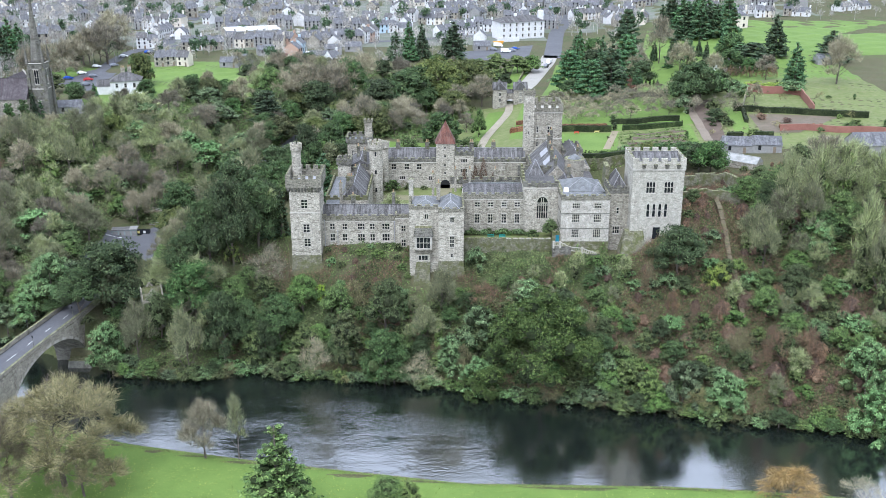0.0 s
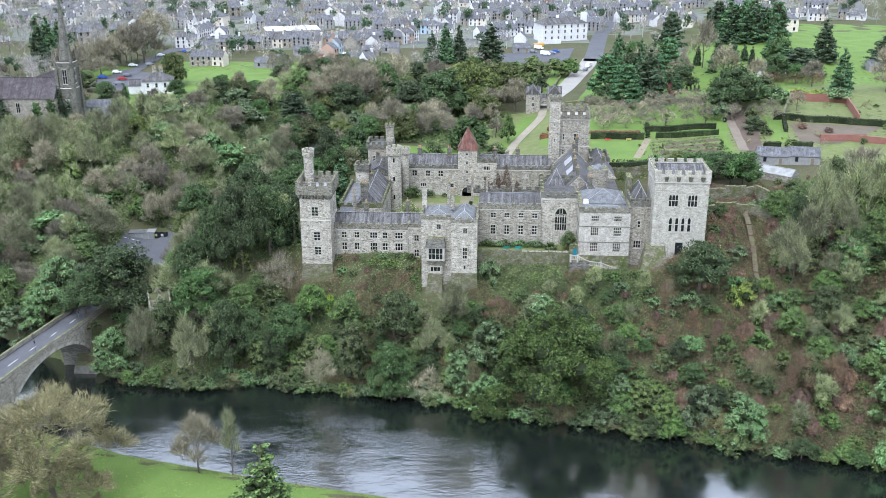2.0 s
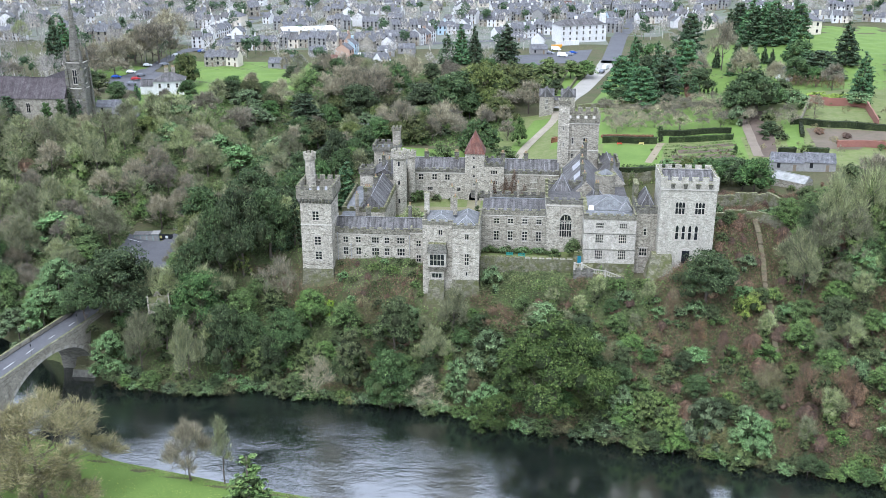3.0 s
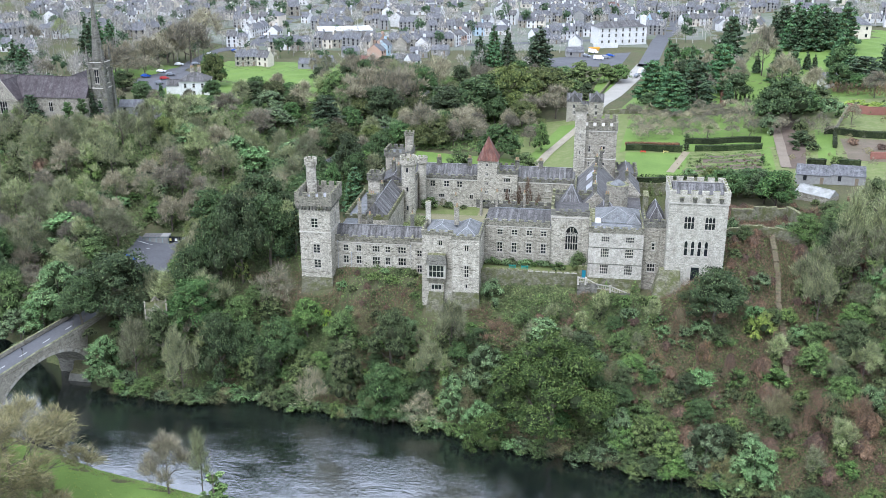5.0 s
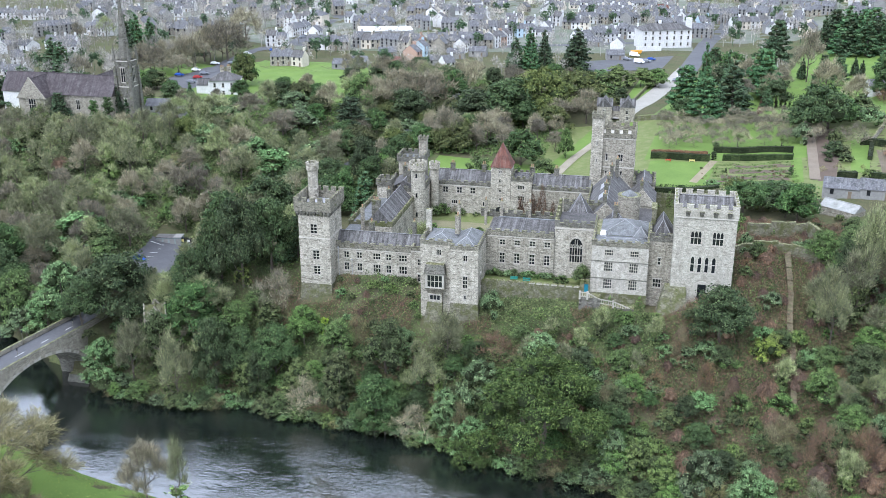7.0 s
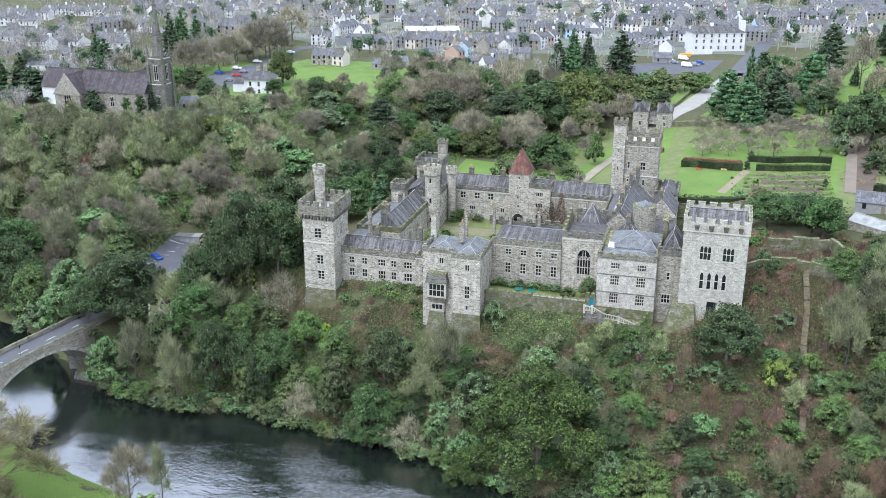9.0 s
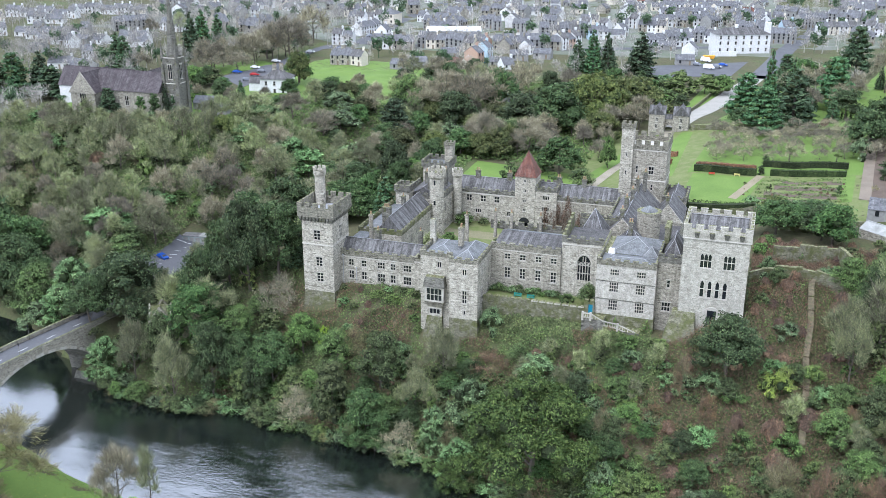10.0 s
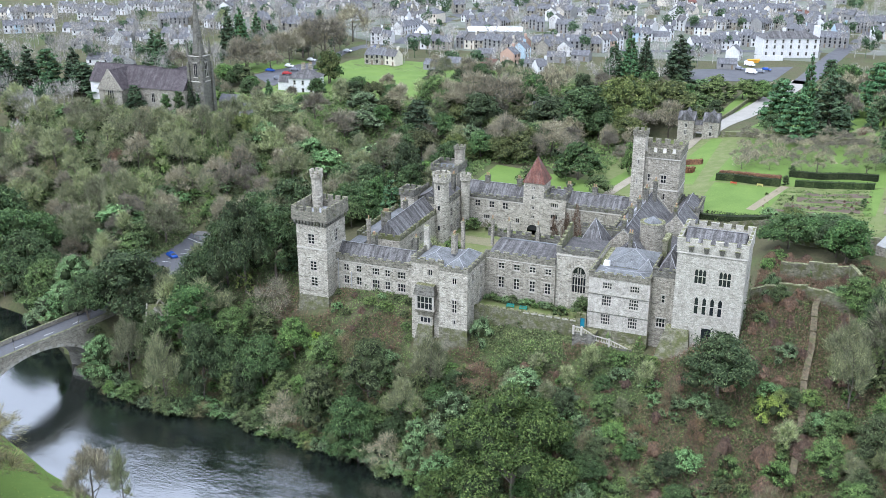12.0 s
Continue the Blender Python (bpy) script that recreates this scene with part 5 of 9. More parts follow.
def tree_kind(name, label, category, seed, h, style, leaf, bark=None, detail=1.0):
    """One tree, kept as a pattern below ground far off; copied to its places."""
    rng = np.random.default_rng(seed)
    t = thing(name, 0, 0, 0, label, category, group=label.split(",")[0])
    g = Geo()
    bark = bark or BARK
    fine = 1 / math.sqrt(detail) * (0.85 if detail > 0.6 else 1.0)
    if style == "round":
        tips = limbs(rng, g, (0, 0, -1.0), h * 0.7, h * 0.03, 6, h * 0.3)
        crown = leafy_crown(rng, lobes(rng, 13, h * 0.33, h * 0.3, h, h * 0.19), int(7600 * detail), h * 0.027 * fine, leaf)
    elif style == "wide":
        tips = limbs(rng, g, (0, 0, -1.0), h * 0.6, h * 0.035, 7, h * 0.4)
        crown = leafy_crown(rng, lobes(rng, 20, h * 0.52, h * 0.25, h, h * 0.19), int(10500 * detail), h * 0.026 * fine, leaf)
    elif style == "dome":
        g.tube((0, 0, -1), (0, 0, h * 0.7), h * 0.035, 0.05, 6)
        crown = leafy_crown(rng, lobes(rng, 60, h * 0.4, h * 0.08, h, h * 0.1), int(14000 * detail), h * 0.02 * fine, leaf)
    elif style == "holm":
        tips = limbs(rng, g, (0, 0, -1.0), h * 0.6, h * 0.035, 7, h * 0.4)
        crown = leafy_crown(rng, lobes(rng, 50, h * 0.56, h * 0.07, h, h * 0.125), int(13000 * detail), h * 0.029 * fine, leaf)
    elif style == "bush":
        crown = leafy_crown(rng, lobes(rng, 11, h * 0.58, h * 0.2, h, h * 0.27), int(2300 * detail), h * 0.052 * fine, leaf)
    elif style == "thicket":
        g.tube((0, 0, -1), (0, 0, h * 0.7), h * 0.02, 0.05, 5)
        crown = leafy_crown(rng, lobes(rng, 24, h * 0.36, h * 0.12, h, h * 0.14), int(6400 * detail), h * 0.026 * fine, leaf)
    elif style == "draped":
        hang = []
        for cx, cy, cz, r, rz in lobes(rng, 7, h * 0.3, h * 0.25, h * 0.92, h * 0.2):
            for d in unit(rng, 26):
                hang.append((Vector((cx, cy, cz)) + Vector((d[0] * r, d[1] * r, abs(d[2]) * r * 1.1)), Vector((d[0], d[1], 0.0)), r))
        crown = twig_crown(rng, hang, int(2400 * detail), h * 0.3, 0.0085 * h * fine ** 0.7, leaf, -1.3, 0.45, bark=bark)
        mass = Geo()
        for cx, cy, cz, r, rz in lobes(rng, 5, h * 0.2, h * 0.2, h * 0.8, h * 0.17):
            mass.ring(cx, cy, [(r * 0.9, 0), (r, cz * 0.5), (r * 0.9, cz), (r * 0.2, cz + r * 0.7)], 7, rng.uniform(0, 1))
        part("mound", mass, leaf, t, smooth=True)
    elif style == "cone":
        g.tube((0, 0, -1), (0, 0, h * 0.95), h * 0.022, 0.03, 6)
        lumps = []
        for k in range(13):
            f = k / 13
            for j in range(5 if k < 8 else 3 if k < 11 else 1):
                a = k * 1.3 + j * (1.2566 if k < 8 else 2.094) + rng.uniform(-0.3, 0.3)
                q = h * 0.17 * (1 - f) ** 0.85 * rng.uniform(0.75, 1.1)
                rr = h * (0.085 - 0.045 * f) * rng.uniform(0.85, 1.15)
                lumps.append((q * math.cos(a), q * math.sin(a), h * (0.08 + 0.88 * f) - q * 0.25, rr, h * 0.05))
        crown = leafy_crown(rng, lumps, int(7000 * detail), h * 0.02 * fine, leaf)
    elif style == "column":
        g.tube((0, 0, -1), (0, 0, h * 0.9), h * 0.03, 0.04, 6)
        crown = leafy_crown(rng, lobes(rng, 16, h * 0.17, h * 0.1, h, h * 0.13), int(3600 * detail), h * 0.026 * fine, leaf)
    elif style == "cedar":
        g.tube((0, 0, -1), (0, 0, h * 0.95), h * 0.028, 0.05, 6)
        lumps = []
        for k in range(8):
            z = h * (0.22 + 0.1 * k)
            for j in range(5):
                a = k * 0.9 + j * 1.2566 + rng.uniform(-0.3, 0.3)
                q = h * 0.33 * (1 - 0.1 * k) * rng.uniform(0.55, 1.0)
                lumps.append((q * math.cos(a), q * math.sin(a), z - q * 0.12, h * 0.12 * (1.1 - 0.07 * k), h * 0.06))
        crown = leafy_crown(rng, lumps, int(7000 * detail), h * 0.024 * fine, leaf)
    else:
        sprays = int(detail * {"bare": 6400, "bare_thin": 2600, "shrub": 2600, "weeping": 3600, "ivy": 2600, "orchard": 2400, "dense": 30000}[style])
        droop = {"weeping": 0.55, "orchard": 0.3}.get(style, 0.0)
        low = {"shrub": 0.45, "orchard": 0.5, "weeping": 0.75}.get(style, 0.82)
        reach = {"bare_thin": 0.24, "shrub": 0.5, "orchard": 0.55, "weeping": 0.5, "ivy": 0.26}.get(style, 0.42)
        tips = limbs(rng, g, (0, 0, -1.0), h * low, h * (0.016 if style == "shrub" else 0.022), 9 if style == "bare_thin" else 13 if detail > 0.3 else 8, h * reach, droop, 4 if detail > 0.6 else 0)
        spread, base, r0, count = {"bare_thin": (0.13, 0.3, 0.11, 9), "shrub": (0.42, 0.15, 0.27, 9), "weeping": (0.4, 0.3, 0.2, 10), "ivy": (0.17, 0.35, 0.14, 9), "orchard": (0.5, 0.35, 0.2, 12), "dense": (0.46, 0.28, 0.16, 26)}.get(style, (0.33, 0.3, 0.17, 13))
        shell = []
        for cx, cy, cz, r, rz in lobes(rng, count, h * spread, h * base, h * 0.95, h * r0):
            for d in unit(rng, 24):
                d[2] = abs(d[2]) if d[2] < -0.4 else d[2]
                shell.append((Vector((cx, cy, cz)) + Vector(d) * r * rng.uniform(0.45, 1.0), Vector((d[0], d[1], d[2] * 0.6)), r))
        wide = {"dense": 0.05, "orchard": 0.05}.get(style, 0.0062 * h) * fine ** 0.7
        up = -0.7 if style == "weeping" else 0.25 if style in ("orchard", "dense") else 0.75
        crown = twig_crown(rng, shell, sprays, h * {"weeping": 0.2, "dense": 0.055}.get(style, 0.13), wide, leaf, up, 0.55, bark=bark)
        if style == "ivy":
            iv = leafy_crown(rng, [(rng.uniform(-0.05, 0.05) * h, rng.uniform(-0.05, 0.05) * h, h * (0.12 + 0.09 * k), h * 0.11 * (1.1 - 0.07 * k), h * 0.1) for k in range(8)], int(1500 * detail), h * 0.036 * fine, L_OLIVE)
            part("ivy", iv, L_OLIVE, t)
    if style not in ("bush", "shrub", "draped"):
        part("trunk", g, bark, t)
    part("crown", crown, leaf, t)
    return t


KINDS = {}
PATTERN_HEIGHT = {}


def kind(key, *args):
    KINDS[key], PATTERN_HEIGHT[key] = args, args[4]


kind("oak1", "evergreen_oak", "dark evergreen oak with a dense rounded crown", "tree", 11, 12.0, "round", L_DARK)
kind("oak2", "evergreen_oak", "dark evergreen oak with a broad lumpy crown", "tree", 12, 12.0, "wide", L_DARK)
kind("oak3", "evergreen_tree", "mid-green evergreen tree with a dense crown", "tree", 13, 12.0, "round", L_GREEN)
kind("oak4", "evergreen_tree", "mid-green spreading evergreen tree", "tree", 14, 12.0, "wide", L_GREEN)
kind("holm", "evergreen_oak", "huge spreading evergreen oak at the water", "tree", 36, 16.0, "holm", L_MID)
kind("dome", "yew_tree", "broad dark dome-shaped yew tree", "tree", 37, 9.0, "dome", L_DARK)
kind("oak5", "evergreen_oak", "evergreen oak with a brownish olive crown", "tree", 38, 12.0, "wide", L_BROWN)
kind("laurel1", "laurel_bush", "glossy blue-green leafy laurel bush", "shrub", 15, 5.0, "bush", L_LAUREL)
kind("laurel2", "laurel_bush", "broad glossy green laurel thicket", "shrub", 16, 5.0, "bush", L_LAUREL)
kind("bush1", "evergreen_shrub", "rounded mid-green dense evergreen shrub", "shrub", 17, 4.0, "bush", L_GREEN)
kind("bush2", "olive_shrub", "olive-green scrubby shrub on the bank", "shrub", 18, 4.0, "bush", L_OLIVE)
kind("laurel_tall", "laurel_tree", "tall glossy blue-green laurel thicket", "shrub", 41, 12.0, "thicket", L_LAUREL)
kind("bush_tall", "evergreen_tree", "tall olive-green leafy thicket on the bank", "tree", 42, 12.0, "thicket", L_OLIVE)
kind("yellow", "yellow_shrub", "bright yellow-green leafy shrub", "shrub", 19, 4.0, "bush", L_YELLOW)
kind("fir1", "conifer", "tall dark conifer with a pointed crown", "tree", 20, 18.0, "cone", L_CONIFER)
kind("fir2", "conifer", "dark layered spreading conifer tree", "tree", 21, 16.0, "cedar", L_CONIFER)
kind("fir3", "conifer", "bushy mid-green conifer on the river meadow", "tree", 39, 12.0, "cone", L_GREEN)
kind("yew", "yew_tree", "upright dark dense yew tree", "tree", 22, 9.0, "column", L_DARK)
kind("bare1", "bare_tree", "leafless grey-brown tree with fine twigs", "tree", 23, 12.0, "bare", TWIG)
kind("bare2", "bare_tree", "leafless broad tree with grey twigs", "tree", 24, 12.0, "bare", TWIG)
kind("bare3", "bare_tree", "leafless tree with mossy olive twigs", "tree", 25, 12.0, "bare", TWIG_OLIVE)
kind("dense", "bare_tree", "large leafless tree with dense pale olive twigs", "tree", 34, 14.0, "dense", TWIG_TAN)
kind("thin", "bare_tree", "slender upright leafless tree", "tree", 26, 12.0, "bare_thin", TWIG_OLIVE)
kind("ivy", "ivy_clad_tree", "leafless tree with ivy-clad trunk", "tree", 27, 12.0, "ivy", TWIG_OLIVE)
kind("shrub1", "bare_shrub", "leafless olive-brown twiggy shrub", "shrub", 28, 5.0, "shrub", TWIG_TAN)
kind("shrub2", "russet_shrub", "russet mound of dead hanging creeper", "shrub", 29, 5.0, "draped", TWIG_RED)
kind("brown_shrub", "brown_shrub", "tall tan-brown leafless bush with fine twigs", "shrub", 43, 8.0, "shrub", BRAMBLE)
kind("shrub3", "bare_shrub", "pale grey leafless shrub with arching twigs", "shrub", 30, 5.0, "shrub", TWIG)
kind("willow", "willow_tree", "small weeping willow with golden twigs", "tree", 31, 6.0, "weeping", TWIG_GOLD)
kind("orchard", "orchard_tree", "low gnarled leafless orchard tree", "tree", 32, 4.5, "orchard", TWIG)
FIRST = {}
tree_rng = np.random.default_rng(5)


def plant(key, x, y, h, wide=1.0, z=None, turn=None):
    """Puts a tree of the kind on the ground, h metres tall."""
    if h > 7.5 and key[:-1] in ("laurel", "bush"):
        key, wide = ("laurel_tall" if key[0] == "l" else "bush_tall"), wide * 1.7
    if h > 6.0 and key == "shrub2":
        key = "brown_shrub"
    s = h / PATTERN_HEIGHT[key]
    args = KINDS[key]
    tier = "_far" if y > 430 or x < -215 else "_mid" if y > 268 or x > 120 else ""
    key = key + tier
    zz = float(height(x, y)) if z is None else z
    turn = tree_rng.uniform(0, 360) if turn is None else turn
    m = pose(x, y, zz, 0, 0, turn) @ Matrix.Diagonal((s * wide, s * wide, s, 1))
    if key not in FIRST:
        FIRST[key] = tree_kind(*args, detail={"_far": 0.4, "_mid": 0.55, "": 2.6 if key == "holm" else 0.6 if args[6] in ("bush", "shrub", "draped") else 1.0}[tier])
        FIRST[key].matrix_basis = m
        return FIRST[key]
    src = FIRST[key]
    made = copy_thing(src, Matrix.Identity(4))
    made.matrix_basis = m
    return made

# ---- bridge, roads, lawns ----
def scatter(n, region, keys, hs, seed, gap=3.0, keep=None):
    """Trees at random over a rectangle, no nearer than gap to one another."""
    rng = np.random.default_rng(seed)
    x0, x1, y0, y1 = region
    done, tries = [], 0
    while len(done) < n and tries < n * 30:
        tries += 1
        x, y = rng.uniform(x0, x1), rng.uniform(y0, y1)
        if keep is not None and not keep(x, y):
            continue
        if any((x - a) ** 2 + (y - b) ** 2 < gap * gap for a, b in done):
            continue
        done.append((x, y))
        k = keys[int(rng.integers(len(keys)))]
        plant(k, x, y, rng.uniform(*hs[k] if isinstance(hs, dict) else hs), rng.uniform(0.85, 1.2))


def axis(y):
    """The bridge's middle line."""
    return np.interp(y, [120, 150, 190, 221, 237, 250], [-116, -111, -104.3, -99.0, -96.4, -95.4])


def deck(y):
    return np.interp(y, [120, 170, 205, 218, 240], [9.5, 11.8, 12.7, 12.75, 12.3])


def soffit(y):
    a = (y - 217.0) / 17.0
    return np.where(np.abs(a) < 1, 0.6 + 10.7 * np.sqrt(np.maximum(0, 1 - a * a)), -3.0)


BR = thing("bridge", label="old grey stone road bridge with a wide arch", category="bridge")
ys = np.concatenate([np.arange(120, 199, 5.0), np.linspace(200.0, 234.0, 45), np.arange(235, 245, 2.0)])
for side in (-1, 1):
    g = Geo()
    for a, b in zip(ys, ys[1:]):
        g.face((axis(a) + side * 4, a, soffit(a)), (axis(b) + side * 4, b, soffit(b)), (axis(b) + side * 4, b, deck(b) + 0.2), (axis(a) + side * 4, a, deck(a) + 0.2))
    part("spandrel_wall", g, STONE_GREY, BR)
    p, c, ringg = Geo(), Geo(), Geo()
    for a, b in zip(ys, ys[1:]):
        for s0, s1, z0, z1, geo in ((3.5, 3.9, 0.2, 1.1, p), (3.45, 3.98, 1.1, 1.22, c)):
            xa, xb = axis(a), axis(b)
            q = [(xa + side * s0, a), (xa + side * s1, a), (xb + side * s1, b), (xb + side * s0, b)]
            lo = [(x, y, deck(y) + z0) for x, y in q]
            hi = [(x, y, deck(y) + z1) for x, y in q]
            geo.face(*hi).face(lo[0], lo[3], hi[3], hi[0]).face(lo[1], lo[2], hi[2], hi[1])
    part("parapet", p, STONE_GREY, BR)
    part("coping", c, STONE_GREY, BR)
    arc = np.linspace(0.06, math.pi - 0.06, 46)
    for k, (a, b) in enumerate(zip(arc, arc[1:])):
        def rim(t, r):
            y = 217.0 - (17.0 + r) * math.cos(t)
            return (float(axis(y)) + side * (4.02 + 0.06), y, 0.6 + (10.7 + r) * math.sin(t))
        ringg = Geo().face(rim(a, 0), rim(b - 0.008, 0), rim(b - 0.008, 0.75), rim(a, 0.75))
        part("voussoir", ringg, TRIM if k % 3 else STONE_GREY, BR)
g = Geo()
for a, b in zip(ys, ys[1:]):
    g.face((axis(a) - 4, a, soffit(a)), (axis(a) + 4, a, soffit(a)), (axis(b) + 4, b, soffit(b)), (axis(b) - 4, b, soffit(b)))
# The underside takes a darker stone than the grey spandrel walls.
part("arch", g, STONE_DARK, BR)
g = Geo()
for a, b in zip(ys, ys[1:]):
    g.face((axis(a) - 3.5, a, deck(a) + 0.1), (axis(a) + 3.5, a, deck(a) + 0.1), (axis(b) + 3.5, b, deck(b) + 0.1), (axis(b) - 3.5, b, deck(b) + 0.1))
part("roadway", g, ASPHALT, BR, "grey asphalt roadway")
for k in range(11):
    y = 150 + 8.2 * k
    g = Geo()
    a, b = y, y + (3.6 if k < 8 else 2.6)
    g.face((axis(a) - 0.08, a, deck(a) + 0.13), (axis(a) + 0.08, a, deck(a) + 0.13), (axis(b) + 0.08, b, deck(b) + 0.13), (axis(b) - 0.08, b, deck(b) + 0.13))
    part("road_marking", g, LINE, BR, "white centre dash")
part("cutwater", Geo().frustum((-96.5, -89.5, 228.0, 236.0), (-96.5, -91.5, 230.0, 236.0), -1.5, 1.6), STONE_DARK, BR)


def lamp_post(x, y, z):
    t = thing("street_lamp", x, y, z, "slim dark lamp post with glass lantern", "street lamp", "lamps on the bridge")
    part("post", Geo().ring(0, 0, [(0.11, 0), (0.07, 0.6), (0.05, 3.2)], 8), STONE_DARK, t)
    part("lantern", Geo().ring(0, 0, [(0.1, 3.2), (0.2, 3.7), (0.06, 3.95)], 6), GLASS, t)


for y, s in ((231.0, 1), (213.0, 1), (196.0, 1), (222.0, -1)):
    lamp_post(float(axis(y)) + s * 3.2, y, float(deck(y)) + 0.1)

strip("road", [(-96.2, 242), (-95.5, 262), (-94, 287), (-64, 347), (-40, 425), (-45, 470)], 6.5, ASPHALT, "grey asphalt road through the wood", "road", 0.25)
drape("car_park", [(-106, 273), (-86, 271), (-86, 292), (-105, 293)], ASPHALT, "asphalt car park with white bay lines", "car park", 0.3)
for k in range(7):
    drape("bay_line", [(-104.6, 275 + 2.6 * k), (-100.0, 275.4 + 2.6 * k), (-100.0, 275.55 + 2.6 * k), (-104.6, 275.15 + 2.6 * k)], LINE, "white parking bay line", "road marking", 0.36, 1.0)
drape("lawn", [(-30, 322), (3, 322), (10, 352), (-30, 360)], GRASS, "bright green lawn behind the gate range", "lawn")
drape("lawn", [(39.5, 309), (56, 309), (62.5, 345), (42, 346.5)], GRASS, "bright green bowling lawn", "lawn", 0.12)
drape("lawn", [(40, 348), (90, 347), (97, 404), (46, 412)], GRASS, "grass under the orchard trees", "lawn")
drape("lawn", [(8, 352), (14, 350), (25, 400), (19, 402)], GRASS, "grass verge along the drive", "lawn")
drape("lawn", [(24, 352), (36, 345), (37, 404), (33, 405)], GRASS, "grass strip beside the keep", "lawn")
drape("meadow", [(-140, 120), (120, 120), (110, 172.5), (-110, 199)], GRASS, "green riverside meadow", "lawn", 0.05)
drape("meadow", [(-104, 175), (-44, 165), (-41, 185.5), (-94, 200)], GRASS, "green riverside meadow", "lawn", 0.09)
drape("lawn", [(42, 417), (60, 415), (66, 490), (56, 492)], GRASS, "lawn beside the avenue", "lawn")
drape("lawn", [(26, 430), (31, 428), (47, 505), (38, 508)], GRASS, "grass verge of the avenue", "lawn")
drape("lawn", [(90, 430), (126, 425), (132, 470), (92, 480)], GRASS, "lawn between the conifers", "lawn")
drape("lawn", [(66, 414.5), (130, 407), (128, 424), (68, 430)], GRASS, "rough grass behind the orchard", "lawn", 0.07)
drape("lawn", [(98, 388), (168, 390), (168, 424), (132, 424)], GRASS_DULL, "rough grass by the walled garden", "lawn", 0.06)
drape("sports_field", [(100, 505), (150, 478), (270, 600), (122, 600)], GRASS, "wide mown playing field", "lawn")
drape("sports_field", [(150, 480), (330, 470), (330, 560), (200, 540)], GRASS, "wide mown playing field", "lawn", 0.1)
drape("lawn", [(-140, 466), (-88, 464), (-70, 410), (-102, 410)], GRASS, "open green lawn with single trees", "lawn")
drape("lawn", [(-152, 398), (-62, 402), (-60, 500), (-150, 500)], GRASS, "open green slope below the town", "lawn", 0.03)
drape("lawn", [(-196, 440), (-176, 434), (-163, 478), (-190, 480)], GRASS, "grass bank by the church car park", "lawn")
drape("churchyard", [(-200, 345), (-120, 348), (-125, 400), (-200, 400)], GRASS, "rough churchyard grass", "lawn")
drape("rough_lawn", [(-6, 317), (38, 318), (38, 411), (8, 411)], GRASS_DULL, "rough grass along the drive", "lawn", 0.02)
strip("avenue", [(29.6, 415), (33.4, 434), (51.5, 495), (56, 520)], 8.0, GRAVEL, "pale straight gravel avenue", "drive", 0.15)
strip("drive", [(12, 340), (16, 361), (26.6, 395), (28, 411)], 3.2, plain("tan_drive_gravel", (0.27, 0.24, 0.18), (0.19, 0.165, 0.115), 1.0, 0.95), "tan gravel drive", "drive", 0.2)
drape("town_ground", [(-215, 575), (235, 625), (235, 810), (-330, 810)], TOWN_GROUND, "grey yards and gardens between the houses", "ground", 0.06)
drape("town_ground", [(-150, 535), (30, 560), (60, 598), (-200, 572)], TOWN_GROUND, "grey yards and gardens between the houses", "ground", 0.06)
strip("street", [(56, 512), (68, 603), (82, 670), (90, 760)], 9.0, ASPHALT, "town street", "road", 0.15)
strip("street", [(-167, 527), (-155, 560), (-166, 657), (-170, 760)], 8.0, ASPHALT, "town street", "road", 0.15)
strip("street", [(-155, 552), (-60, 560), (60, 610)], 7.0, ASPHALT, "town main street", "road", 0.16)
drape("car_park", [(8, 500), (44, 514), (50, 556), (6, 530)], ASPHALT, "town car park", "car park", 0.14)
drape("car_park", [(-172, 436), (-150, 416), (-152, 462), (-166, 470)], ASPHALT, "car park beside the church", "car park", 0.16)
strip("street", [(-160, 455), (-166, 500), (-167, 530)], 6.0, ASPHALT, "lane to the church", "road", 0.14)
strip("garden_path", [(88.5, 322), (95.5, 396)], 3.0, plain("garden_path_gravel", (0.19, 0.155, 0.115), (0.13, 0.105, 0.075)), "brown gravel garden path", "path", 0.15)
drape("lawn", [(58, 314), (87, 314), (87, 346), (63.5, 346.5)], GRASS_DULL, "worn grass between the flower beds", "lawn", 0.08)
for k, (ax, ay, bx, by, deep) in enumerate(((67.5, 342.6, 83.6, 338.8, 3.0), (65.6, 337.0, 82.8, 333.2, 4.2), (62.8, 331.2, 81.6, 326.6, 4.4), (58.5, 325.2, 78.0, 320.6, 4.2))):
    drape("flower_bed", [(ax, ay - deep), (bx, by - deep), (bx, by), (ax, ay)], EARTH, "long winter flower bed of bare earth", "flower bed", 0.16, 2.0)
drape("lawn", [(82.0, 320), (85.2, 320), (87.6, 346), (84.2, 346)], GRASS, "grass walk beside the flower beds", "lawn", 0.14)
strip("garden_path", [(54.6, 322), (61.6, 347)], 2.4, plain("tan_path", (0.24, 0.2, 0.13), (0.17, 0.145, 0.09)), "tan path beside the bowling lawn", "path", 0.2)
drape("garden_ground", [(36, 306), (172, 300), (178, 428), (36, 418)], GRASS_DULL, "rough garden grass", "lawn", 0.03)
drape("garden_ground", [(58, 418), (178, 420), (190, 500), (62, 505)], GRASS, "grass between the garden trees", "lawn", 0.03)
drape("kitchen_garden", [(89, 320), (93.5, 319), (104.5, 379), (96.5, 385)], EARTH, "shrub bed of bare earth beside the path", "flower bed", 0.1)
drape("kitchen_garden", [(107, 327), (118, 321), (140, 345), (110, 352)], plain("pink_brown_beds", (0.13, 0.098, 0.07), (0.085, 0.075, 0.04), 1.6), "pinkish beds of dead border plants", "flower bed", 0.12)
